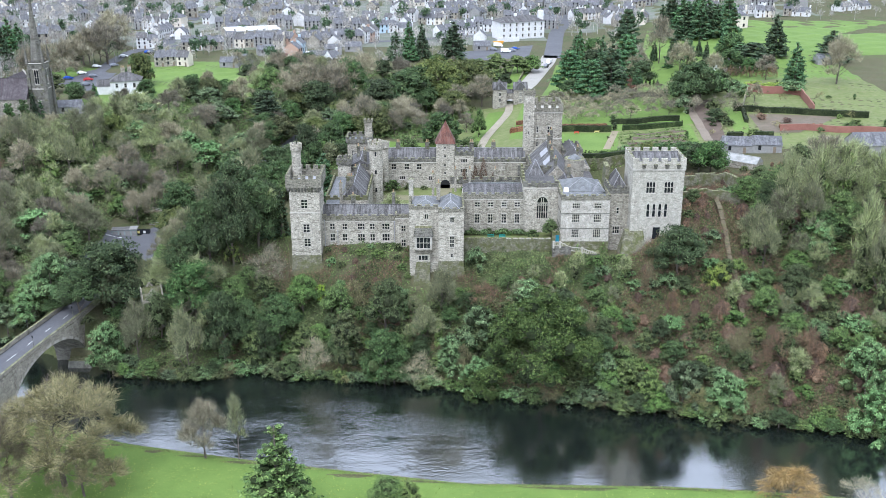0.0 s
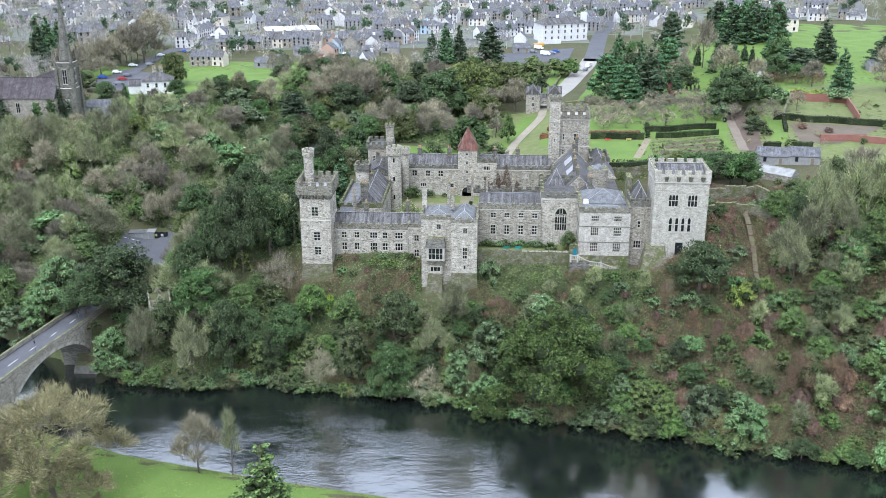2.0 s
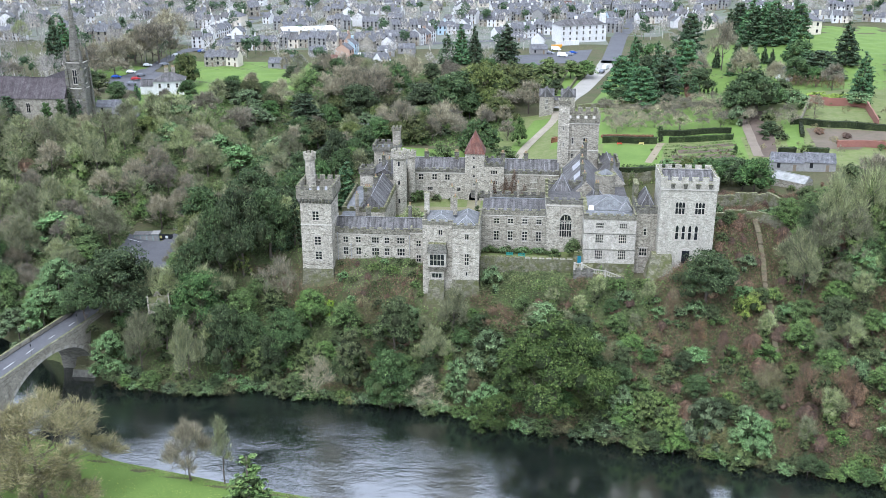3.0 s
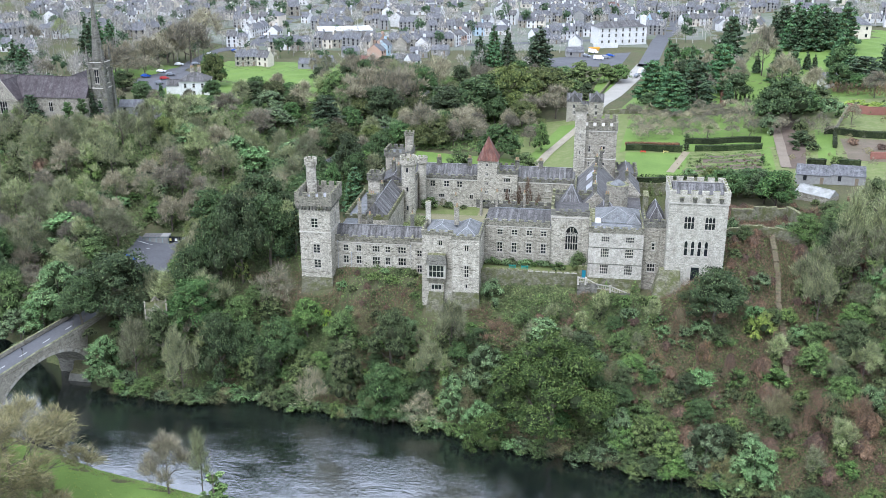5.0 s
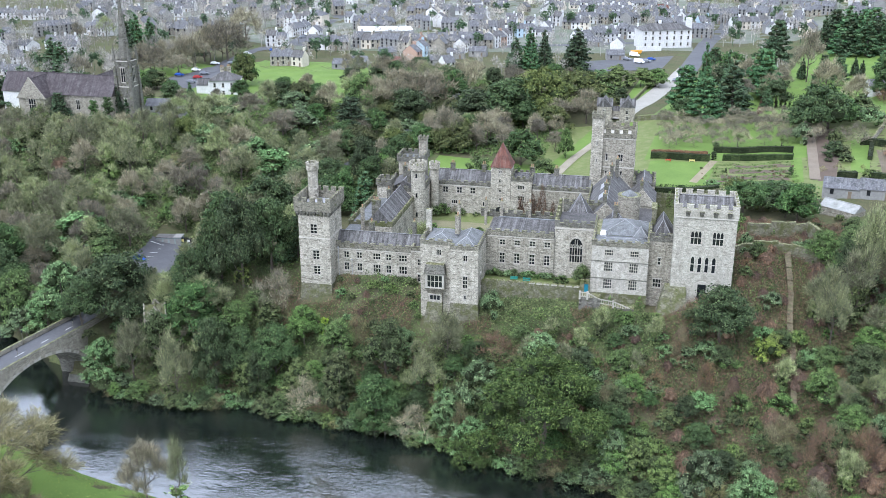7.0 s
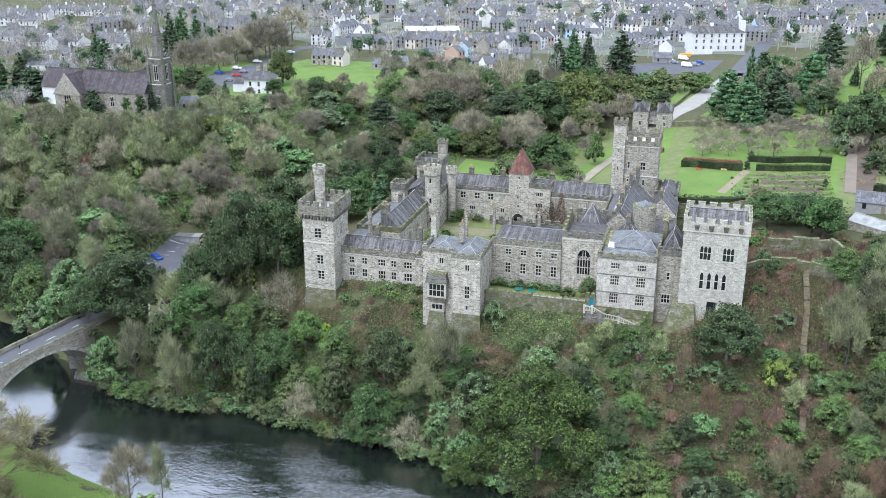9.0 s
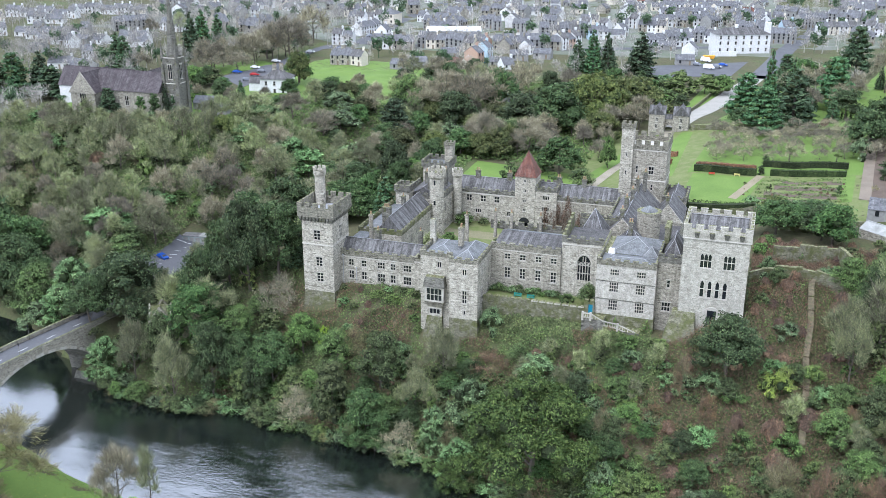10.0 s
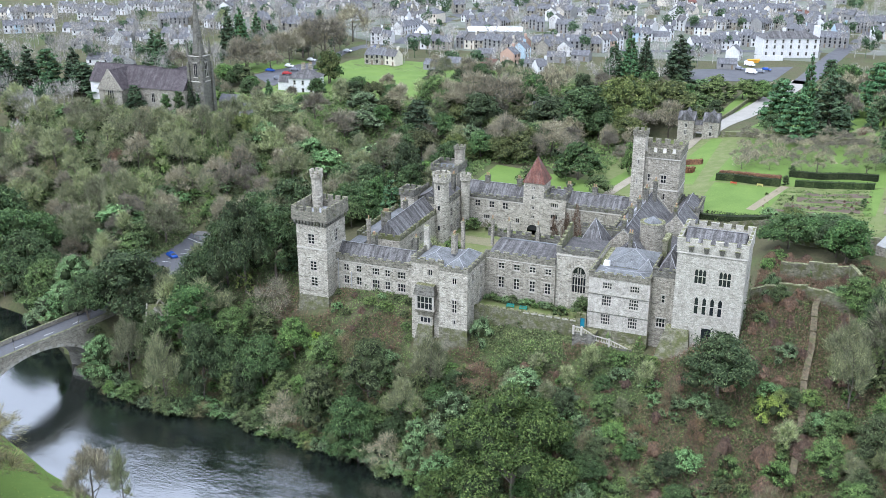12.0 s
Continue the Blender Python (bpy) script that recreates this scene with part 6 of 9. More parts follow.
drape("lawn", [(118.5, 362), (135, 359.5), (137.5, 384), (123, 384)], GRASS_DULL, "worn lawn inside the brick walls", "lawn", 0.14)
drape("lawn", [(98.5, 326), (103.5, 325), (110, 364), (105, 367)], GRASS, "garden grass walk", "lawn", 0.16)


def run(name, line, tall, thick, material, label, category, kind="structure", wob=0.0):
    """A wall or hedge along a line, standing on the ground."""
    g = Geo()
    rng = np.random.default_rng(3)
    for (ax, ay), (bx, by) in zip(line, line[1:]):
        n = max(1, int(math.dist((ax, ay), (bx, by)) / 2.5))
        d = Vector((bx - ax, by - ay)).normalized()
        s = Vector((-d.y, d.x)) * thick / 2
        for k in range(n):
            p = Vector((ax + (bx - ax) * k / n, ay + (by - ay) * k / n))
            q = Vector((ax + (bx - ax) * (k + 1) / n, ay + (by - ay) * (k + 1) / n))
            z0, z1 = float(height(p.x, p.y)), float(height(q.x, q.y))
            t = tall + rng.uniform(-wob, wob)
            lo = [(*(p - s), z0 - 1), (*(p + s), z0 - 1), (*(q + s), z1 - 1), (*(q - s), z1 - 1)]
            hi = [(*(p - s * 0.92), z0 + t), (*(p + s * 0.92), z0 + t), (*(q + s * 0.92), z1 + t), (*(q - s * 0.92), z1 + t)]
            g.face(*hi).face(lo[0], hi[0], hi[3], lo[3]).face(lo[2], hi[2], hi[1], lo[1]).face(lo[1], hi[1], hi[0], lo[0]).face(lo[3], hi[3], hi[2], lo[2])
    return tagged(part(name, g, material), label, category, kind=kind)


HEDGE = foliage("clipped_hedge", (0.02, 0.03, 0.012), (0.03, 0.045, 0.018), (0.045, 0.06, 0.025))
BEECH = foliage("beech_hedge", (0.12, 0.06, 0.035), (0.16, 0.08, 0.048), (0.21, 0.115, 0.07))


def hedge(line, tall, thick, material, label):
    """A clipped hedge: a solid body with leaves over its faces."""
    h = thing("hedge", label=label, category="hedge")
    core = run("body", line, tall - 0.1, thick, material, "", "", kind="")
    core.parent = h
    for key in ("label", "category", "kind"):
        if key in core:
            del core[key]
    rng = np.random.default_rng(8)
    pts, nrm = [], []
    for (ax, ay), (bx, by) in zip(line, line[1:]):
        L = math.dist((ax, ay), (bx, by))
        n = int(L * (tall * 2 + thick) * 9)
        d = np.array([(bx - ax) / L, (by - ay) / L])
        s = np.array([-d[1], d[0]])
        t = rng.uniform(0, L, n)
        f = rng.uniform(-tall, tall + thick, n)
        side = np.where(f < 0, -1, np.where(f < tall, 1, 0))
        off = np.where(side == 0, (f - tall) - thick / 2, side * thick / 2)
        hz = np.where(side == 0, tall, np.abs(f))
        x, y = ax + d[0] * t + s[0] * off, ay + d[1] * t + s[1] * off
        pts.append(np.stack([x, y, height(x, y) + hz], -1))
        nrm.append(np.stack([s[0] * side, s[1] * side, (side == 0) * 1.0 + 0.2], -1))
    part("leaves", Geo().arrays(leaf_faces(rng, np.concatenate(pts), np.concatenate(nrm), 0.3), 3), material, h)


hedge([(42.0, 349.6), (60.2, 347.4)], 2.2, 1.4, HEDGE, "dark clipped yew hedge behind the lawn")
hedge([(64.2, 348.2), (85.0, 345.4)], 1.9, 1.4, HEDGE, "long dark clipped yew hedge")
hedge([(62.0, 358.4), (86.0, 354.6)], 2.0, 1.3, HEDGE, "long dark clipped yew hedge")
hedge([(25, 362), (34, 360)], 1.8, 2.0, BEECH, "russet clipped beech hedge")
hedge([(28, 372), (35, 370)], 1.6, 1.6, BEECH, "russet clipped beech hedge")
hedge([(42, 357), (60, 356)], 1.0, 1.2, BEECH, "low russet garden hedge")
hedge([(106.5, 358.5), (126.0, 350.5), (150.0, 344.0)], 2.2, 1.6, HEDGE, "tall dark clipped hedge")
hedge([(94.5, 322.5), (99.0, 320.0)], 2.2, 1.8, HEDGE, "thick dark clipped hedge")
hedge([(102.5, 320.0), (108.0, 317.0)], 2.2, 1.8, HEDGE, "thick dark clipped hedge")
hedge([(106.0, 340.0), (109.5, 357.0)], 1.4, 1.2, HEDGE, "dark low clipped garden hedge")
hedge([(114, 330), (128, 328)], 1.3, 1.2, BEECH, "low russet garden hedge")
hedge([(87.6, 470), (80.6, 414)], 1.8, 2.0, BEECH, "long russet beech hedge across the lawn")
hedge([(101.0, 431.0), (118.0, 443.0)], 2.6, 2.2, HEDGE, "tall dark hedge beside the field")
hedge([(38.0, 306.2), (61.0, 305.6)], 4.2, 1.6, HEDGE, "tall clipped hedge above the castle")
run("garden_wall", [(36, 407.5), (62, 402.5), (90, 397)], 1.9, 0.7, STONE_MOSS, "grey stone garden wall behind the orchard", "wall")
run("brick_wall", [(121, 392.5), (139.5, 384.0), (133.5, 352)], 3.0, 0.5, BRICK_RED, "tall red brick garden wall", "wall")
run("brick_wall", [(110, 360), (121, 392)], 2.2, 0.5, STONE_GREY, "old garden wall", "wall")
run("brick_wall", [(113, 326), (146, 319.5), (165, 318)], 2.2, 0.5, BRICK_RED, "red brick garden wall", "wall")
run("avenue_wall", [(28, 420), (34, 452), (45, 505)], 1.6, 0.6, STONE_MOSS, "mossy stone wall along the avenue", "wall")
run("garden_retaining_wall", [(38, 305.5), (62, 305.0), (66, 297), (88, 292)], 3.4, 0.9, STONE_MOSS, "ivy-grown retaining wall below the garden", "wall", wob=0.2)
run("ruined_wall", [(61.2, 257), (72, 259), (84, 256)], 3.2, 0.9, STONE_MOSS, "ruined mossy outer wall", "wall", wob=0.5)
run("ruined_wall", [(66, 270), (80, 272), (82, 266)], 4.2, 0.9, STONE_MOSS, "ruined ivy-topped wall", "wall", wob=0.6)
SLOPE_STONE = masonry("mossy_tan_stone", (0.135, 0.112, 0.072), (0.065, 0.056, 0.036), (0.05, 0.046, 0.024), 3.6, 0.4, 0.6, 0.0, False)
run("slope_wall", [(74.7, 262), (74.0, 255), (74.4, 247), (73.9, 240), (74.5, 232), (74.2, 224)], 1.5, 1.3, SLOPE_STONE, "narrow stone wall running down the bank", "wall", wob=0.45)
bench(47.5, 345.2, float(height(47.5, 345.2)), 180, RED_PAINT, "red slatted garden bench by the hedge")
bench(54.8, 345.8, float(height(54.8, 345.8)), 180, YELLOW_PAINT, "pale yellow slatted garden bench by the hedge")
bench(80.0, 347.6, float(height(80.0, 347.6)), 180, GREEN_PAINT, "teal slatted garden bench by the hedge")

# ---- houses, church, gatehouse ----
def house_shell(w, d, wall_h, roof_h, hipped):
    """Walls with their gables, and the roof, of a house."""
    g, r = Geo().box(-w / 2, w / 2, -d / 2, d / 2, -2.0, wall_h), Geo()
    if hipped:
        hip(r, -w / 2 - 0.3, w / 2 + 0.3, -d / 2 - 0.3, d / 2 + 0.3, wall_h, wall_h + roof_h)
    else:
        for s in (-1, 1):
            g.face((s * w / 2, -d / 2, wall_h), (s * w / 2, d / 2, wall_h), (s * w / 2, 0, wall_h + roof_h - 0.15))
        for s in (-1, 1):
            r.face((-w / 2 - 0.05, s * (d / 2 + 0.3), wall_h - 0.1), (w / 2 + 0.05, s * (d / 2 + 0.3), wall_h - 0.1), (w / 2 + 0.05, 0, wall_h + roof_h), (-w / 2 - 0.05, 0, wall_h + roof_h))
    return g, r


def house(name, w, d, wall_h, roof_h, wall, roof, label, storeys=2, bays=2, hipped=False, chimneys=1, category="house"):
    """A house along x with its front to -y, standing at its base's middle."""
    h = thing(name, label=label, category=category, group="town houses")
    g, r = house_shell(w, d, wall_h, roof_h, hipped)
    part("wall", g, wall, h)
    part("roof", r, roof, h)
    for k in range(chimneys):
        x = (w / 2 - 0.5) * (1 if k == 0 else -1)
        part("chimney", Geo().box(x - 0.4, x + 0.4, -0.6, 0.6, wall_h + roof_h - 1.0, wall_h + roof_h + 1.0).box(x - 0.47, x + 0.47, -0.67, 0.67, wall_h + roof_h + 1.0, wall_h + roof_h + 1.15), wall, h)
    key = ("house_window",)
    if key not in shared:
        shared[key] = Geo().box(-0.45, 0.45, -0.06, 0.05, 0, 1.45).mesh("window", GLASS)
    per = wall_h / storeys
    for s in range(storeys):
        for b in range(bays):
            x = (b + 0.5) * w / bays - w / 2
            if s == 0 and b == bays // 2:
                part("door", Geo().box(x - 0.45, x + 0.45, -d / 2 - 0.06, -d / 2 + 0.05, 0, 2.1), WOOD, h)
                continue
            part("window", shared[key], GLASS, h, at=pose(x, -d / 2, s * per + per * 0.36))
    return h


STYLES = {}


def style(key, *args, **more):
    STYLES[key] = (args, more)


style("white", "town_house", 5.6, 6.8, 4.4, 3.0, WHITE_PAINT, TOWN_SLATE, "white rendered house with slate roof")
style("white3", "town_house", 5.8, 7.6, 6.2, 2.8, WHITE_PAINT, SLATE_WARM, "tall white rendered house with slate roof", storeys=3)
style("stone", "town_house", 5.6, 7.0, 4.6, 3.2, STONE_GREY, TOWN_SLATE, "grey stone house with slate roof", chimneys=2)
style("grey", "town_house", 5.2, 7.4, 5.8, 3.0, GREY_RENDER, TOWN_SLATE, "tall grey rendered terrace house", storeys=3)
style("cream", "town_house", 5.8, 7.0, 4.6, 3.0, CREAM, SLATE_WARM, "cream rendered house with slate roof")
style("pink", "town_house", 5.6, 8.0, 5.2, 3.0, PINK_RENDER, TOWN_SLATE, "salmon rendered house with slate roof")
style("blue", "town_house", 5.6, 7.0, 5.0, 2.8, BLUE_RENDER, TOWN_SLATE, "pale blue rendered house with slate roof")
style("low", "bungalow", 11.0, 8.0, 2.8, 2.8, WHITE_PAINT, TOWN_SLATE, "low white bungalow with dark roof", storeys=1, bays=3)
style("hip", "villa", 11.0, 10.0, 6.2, 3.0, CREAM, TOWN_SLATE, "square villa with hipped slate roof", hipped=True, chimneys=2, bays=3)
style("shed", "outbuilding", 9.0, 6.0, 2.8, 2.2, GREY_RENDER, TOWN_SLATE, "low grey outbuilding with slate roof", storeys=1, chimneys=0, category="outbuilding")
style("redroof", "outbuilding", 8.0, 6.0, 3.0, 2.2, CREAM, TILE_RED, "small outbuilding with red tiled roof", storeys=1, chimneys=0, category="outbuilding")
BUILT = {}


def build(key, x, y, turn, scale=1.0):
    m = pose(x, y, float(height(x, y)), 0, 0, turn) @ Matrix.Diagonal((scale, scale, scale, 1))
    if key not in BUILT:
        args, more = STYLES[key]
        BUILT[key] = house(*args, **more)
        BUILT[key].matrix_basis = m
        return BUILT[key]
    made = copy_thing(BUILT[key], Matrix.Identity(4))
    made.matrix_basis = m
    return made


def row(keys, x0, y0, x1, y1, scale=1.0):
    """A terrace of houses from one end to the other, fronts to the river side."""
    L = math.dist((x0, y0), (x1, y1))
    turn = math.degrees(math.atan2(y1 - y0, x1 - x0))
    pos, k = 0.0, 0
    while pos < L - 2:
        key = keys[k % len(keys)]
        w = STYLES[key][0][1] * scale
        f = (pos + w / 2) / L
        build(key, x0 + (x1 - x0) * f, y0 + (y1 - y0) * f, turn, scale)
        pos += w + 0.05
        k += 1


# white three-storey house at the head of the avenue
WH = thing("large_house", 44.0, 588.0, 0, "long white three-storey house with hipped slate roof", "house", turn=22)
wz = float(height(44, 588))
wh_w = [("S", -12 + 4.0 * k, wz + z, 1.1, 1.7, 1, 2, False, False) for k in range(7) for z in (1.2, 4.6, 7.4)]
block(WH, -14.0, 14.0, -6.0, 6.0, wz - 2, wz + 9.6, WHITE_PAINT, wh_w)
part("roof", hip(Geo(), -14.5, 14.5, -6.5, 6.5, wz + 9.6, wz + 12.6), SLATE, WH)
part("chimney", Geo().box(13.0, 15.5, -1.5, 1.5, wz, wz + 15.0), WHITE_PAINT, WH)
part("chimney", Geo().box(-3.0, -1.5, -0.6, 0.6, wz + 11.0, wz + 14.0), WHITE_PAINT, WH)
part("yard_wall", Geo().box(-20.0, -6.0, -14.0, -13.4, wz - 1, wz + 2.6), WHITE_PAINT, WH)
SK = thing("skip", 31.0, 561.0, float(height(31, 561)) + 0.15, "yellow steel skip in the car park", "skip", turn=15)
part("body", Geo().frustum((-2.2, 2.2, -0.9, 0.9), (-3.0, 3.0, -1.0, 1.0), 0, 1.5), plain("yellow_steel", (0.6, 0.3, 0.03), (0.5, 0.24, 0.03)), SK)
WS = thing("warehouse", -112.0, 590.0, 0, "white flat-roofed warehouse with open yard", "warehouse", turn=18)
sz = float(height(-112, 590))
part("wall", Geo().box(-15, 15, -9, 9, sz - 2, sz + 4.6), GREY_RENDER, WS)
part("roof", Geo().box(-15.5, 15.5, -9.5, 9.5, sz + 4.6, sz + 5.1), WHITE_PAINT, WS, "white sheet roof")
drape("goods_yard", [(-95, 590), (-55, 600), (-50, 640), (-90, 640)], GRAVEL, "pale goods yard with parked vehicles", "yard", 0.2)

# church
CH = thing("church", label="grey stone church with tall spire", category="church")
cz = 34.0
nave_w = [("S", -172.0 + 6.2 * k, 38.4, 1.6, 3.8, 2, 2, True, True) for k in range(4)]
block(CH, -176.0, -151.3, 357.5, 368.0, cz - 6, 43.8, STONE_GREY, nave_w)
part("roof", gable(Geo(), -180.0, -151.5, 357.0, 368.5, 43.8, 50.6), DARK_SLATE, CH)
block(CH, -186.5, -176.0, 352.5, 368.0, cz - 6, 43.2, STONE_GREY, [("S", -181.2, 38.4, 3.0, 4.6, 3, 2, True, True)])
part("roof", gable(Geo(), -186.9, -175.6, 352.6, 369.0, 43.2, 50.2, "y"), DARK_SLATE, CH)
part("gable_wall", gable(Geo(), -187.1, -175.4, 352.1, 352.8, 43.0, 50.8, "y"), STONE_GREY, CH)
block(CH, -168.0, -157.5, 368.0, 384.0, cz - 6, 42.6, STONE_DARK)
part("roof", gable(Geo(), -168.4, -157.1, 362.0, 384.4, 42.6, 49.6, "y"), DARK_SLATE, CH)
part("gable_wall", gable(Geo(), -168.6, -156.9, 383.8, 384.8, 42.4, 50.2, "y"), TRIM, CH)
block(CH, -204.0, -186.0, 368.0, 378.0, cz - 6, 42.0, WHITE_PAINT)
part("roof", gable(Geo(), -204.4, -172.0, 367.6, 378.4, 42.0, 48.8), DARK_SLATE, CH)
block(CH, -151.3, -145.5, 361.2, 367.0, cz - 6, 56.5, STONE_DARK, [("S", -148.4, 48.5, 1.8, 5.5, 2, 2, True, True), ("E", 364.1, 48.5, 1.8, 5.5, 2, 2, True, True), ("S", -148.4, 39.5, 1.4, 3.2, 1, 2, True, True)], "tower")
course(CH, -151.3, -145.5, 361.2, 367.0, 46.8, 0.2)
course(CH, -151.3, -145.5, 361.2, 367.0, 56.2, 0.3)
for bx in (-151.3, -145.5):
    for by in (361.2, 367.0):
        part("buttress", Geo().frustum((bx - 1.1, bx + 1.1, by - 1.1, by + 1.1), (bx - 0.45, bx + 0.45, by - 0.45, by + 0.45), cz - 6, 54.0), STONE_DARK, CH)
        part("pinnacle", Geo().frustum((bx - 0.5, bx + 0.5, by - 0.5, by + 0.5), (bx - 0.04, bx + 0.04, by - 0.04, by + 0.04), 56.0, 62.5), STONE_DARK, CH)
part("spire", Geo().ring(-148.4, 364.1, [(2.3, 56.5), (1.2, 68.0), (0.08, 82.0)], 8, math.pi / 8), STONE_DARK, CH, "tall octagonal stone spire")

# villa by the church car park
VI = thing("villa", -133.0, 415.0, 34.2, "white two-storey villa with hipped slate roof", "house", turn=12)
block(VI, -6.0, 6.0, -5.0, 5.0, -3.0, 6.6, WHITE_PAINT, [("S", -3.5 + 3.5 * k, z, 1.1, 1.8, 1, 2, False, False) for k in range(3) for z in (0.9, 4.0)] + [("E", -2.5 + 2.5 * k, z, 1.1, 1.8, 1, 2, False, False) for k in range(3) for z in (0.9, 4.0)])
part("roof", hip(Geo(), -6.5, 6.5, -5.5, 5.5, 6.6, 9.8), SLATE, VI)
stack(VI, -1.0, 0.0, 9.0, 11.6, 1.6, 0.8, 3)
stack(VI, 1.5, 1.5, 9.0, 11.6, 1.6, 0.8, 3)
part("wing", Geo().box(-12.0, -6.0, -1.0, 5.0, -3.0, 4.0), WHITE_PAINT, VI)
part("roof", gable(Geo(), -12.2, -5.8, -1.2, 5.2, 4.0, 6.4), SLATE, VI)

# gatehouse on the avenue
GH = thing("gatehouse", label="grey twin-towered stone gatehouse with an arch", category="gatehouse")
gz = 30.0
for x0, x1 in ((20.8, 26.4), (29.4, 34.9)):
    block(GH, x0, x1, 407.5, 413.5, gz - 3, gz + 7.6, STONE_GREY, [("S", (x0 + x1) / 2, gz + z, 1.0, 1.6, 2, 1) for z in (2.6, 5.0)] + [("E", 410.5, gz + 4.6, 1.0, 1.6, 2, 1)])
    part("roof", gable(gable(Geo(), x0 - 0.2, x1 + 0.2, 407.3, 413.7, gz + 7.6, gz + 11.0, "y"), x0 - 0.2, x1 + 0.2, 407.3, 413.7, gz + 7.6, gz + 10.4, "x"), SLATE_WARM, GH)
ag = Geo().box(26.4, 29.4, 409.0, 411.5, gz + 3.6, gz + 6.0)
part("gate_arch", ag, STONE_GREY, GH)
for s in (-1, 1):
    for k in range(6):
        a0, a1 = math.pi / 2 * k / 6, math.pi / 2 * (k + 1) / 6
        part("arch_stone", Geo().face((27.9 + s * 1.5, 408.95, gz + 3.7), (27.9 + s * 1.5 * math.cos(a0), 408.95, gz + 2.2 + 1.5 * math.sin(a0)), (27.9 + s * 1.5 * math.cos(a1), 408.95, gz + 2.2 + 1.5 * math.sin(a1))), STONE_GREY, GH)
part("roof", gable(Geo(), 26.4, 29.4, 408.8, 411.7, gz + 6.0, gz + 7.4), SLATE, GH)

# small stone lodge among the trees by the bridge
LG = thing("lodge", -76.2, 239.2, -1.2, "small stone lodge with pointed stone roof", "lodge", turn=25)
part("wall", Geo().box(-2.6, 2.6, -2.6, 2.6, 8.0, 16.4), STONE_DARK, LG)
part("roof", gable(gable(Geo(), -2.4, 2.4, -2.5, 2.5, 16.3, 19.6, "x"), -2.5, 2.5, -2.4, 2.4, 16.3, 19.6, "y"), STONE_MOSS, LG, "crossed mossy stone roofs")
for k in range(4):
    ca, sa = math.cos(k * math.pi / 2), math.sin(k * math.pi / 2)
    c3 = [(x * ca - y * sa, x * sa + y * ca, z) for y in (-2.75, -2.4) for x, z in ((-2.7, 16.2), (2.7, 16.2), (0.0, 20.0))]
    part("gable_wall", Geo().face(c3[0], c3[1], c3[2]).face(c3[4], c3[3], c3[5]).face(c3[1], c3[4], c3[5], c3[2]).face(c3[3], c3[0], c3[2], c3[5]), STONE_GREY, LG)
    top = (0 * ca + 2.6 * sa, -2.6 * ca, 20.1)
    for sx in (-2.8, 2.8):
        part("coping", Geo().tube((sx * ca + 2.6 * sa, sx * sa - 2.6 * ca, 16.2), top, 0.16, 0.16), STONE_GREY, LG)

# hut and timber decks by the lower car park
HU = thing("kiosk", -99.8, 294.0, float(height(-98.5, 292)), "low grey-green kiosk with dark roof", "kiosk", turn=8)
part("body", Geo().box(-3.8, 3.8, -1.5, 1.5, -1, 2.2), plain("grey_green_panel", (0.26, 0.31, 0.30), (0.2, 0.25, 0.24)), HU)
part("roof", Geo().box(-4.0, 1.4, -1.7, 1.7, 2.2, 2.4), SLATE_WARM, HU)
part("roof", Geo().box(1.5, 4.0, -1.7, 1.7, 2.25, 2.5), GREY_RENDER, HU, "grey sheet roof")
for k in range(4):
    part("shutter", Geo().box(-3.5 + 1.9 * k, -2.0 + 1.9 * k, -1.56, -1.48, 0.1, 1.9), GREY_RENDER, HU)
VM = thing("vending_machine", -94.2, 294.2, float(height(-94, 292.5)), "dark vending cabinets with lit yellow panels", "vending machine")
part("body", Geo().box(-2.2, 2.2, -0.5, 0.5, -0.5, 1.9), GLASS, VM)
part("panel", Geo().box(-1.9, -0.9, -0.56, -0.48, 0.8, 1.6), YELLOW_PAINT, VM)
part("panel", Geo().box(0.2, 1.0, -0.56, -0.48, 0.8, 1.6), WHITE_PAINT, VM)
DK = thing("timber_deck", -90.0, 311.0, 0, "pale gravel deck with grey timber rails", "deck", turn=-30)
dz = float(height(-90, 311)) + 0.4
part("floor", Geo().box(-5, 5, -4, 4, dz - 2, dz), plain("wet_gravel", (0.30, 0.25, 0.17), (0.22, 0.18, 0.13)), DK)
for k in range(6):
    for s in (-1, 1):
        part("post", Geo().box(-5.0 + 2 * k - 0.07, -5.0 + 2 * k + 0.07, s * 4 - 0.07, s * 4 + 0.07, dz - 1, dz + 1.1), WOOD, DK)
for s in (-1, 1):
    for z in (0.5, 1.0):
        part("rail", Geo().box(-5.1, 5.1, s * 4 - 0.05, s * 4 + 0.05, dz + z - 0.06, dz + z + 0.06), GREY_RENDER, DK)
for k in range(5):
    f = thing("timber_fence", -92.0 + 2.2 * k, 300.0 + 1.0 * k, float(height(-92.0 + 2.2 * k, 300.0 + k)), "weathered grey timber picnic rails", "fence", "timber rails", turn=10 + 20 * k)
    for x in (-1.6, 0, 1.6):
        part("post", Geo().box(x - 0.07, x + 0.07, -0.07, 0.07, -0.5, 1.1), WOOD, f)
    for z in (0.5, 1.0):
        part("rail", Geo().box(-1.8, 1.8, -0.04, 0.04, z - 0.07, z + 0.07), GREY_RENDER, f)

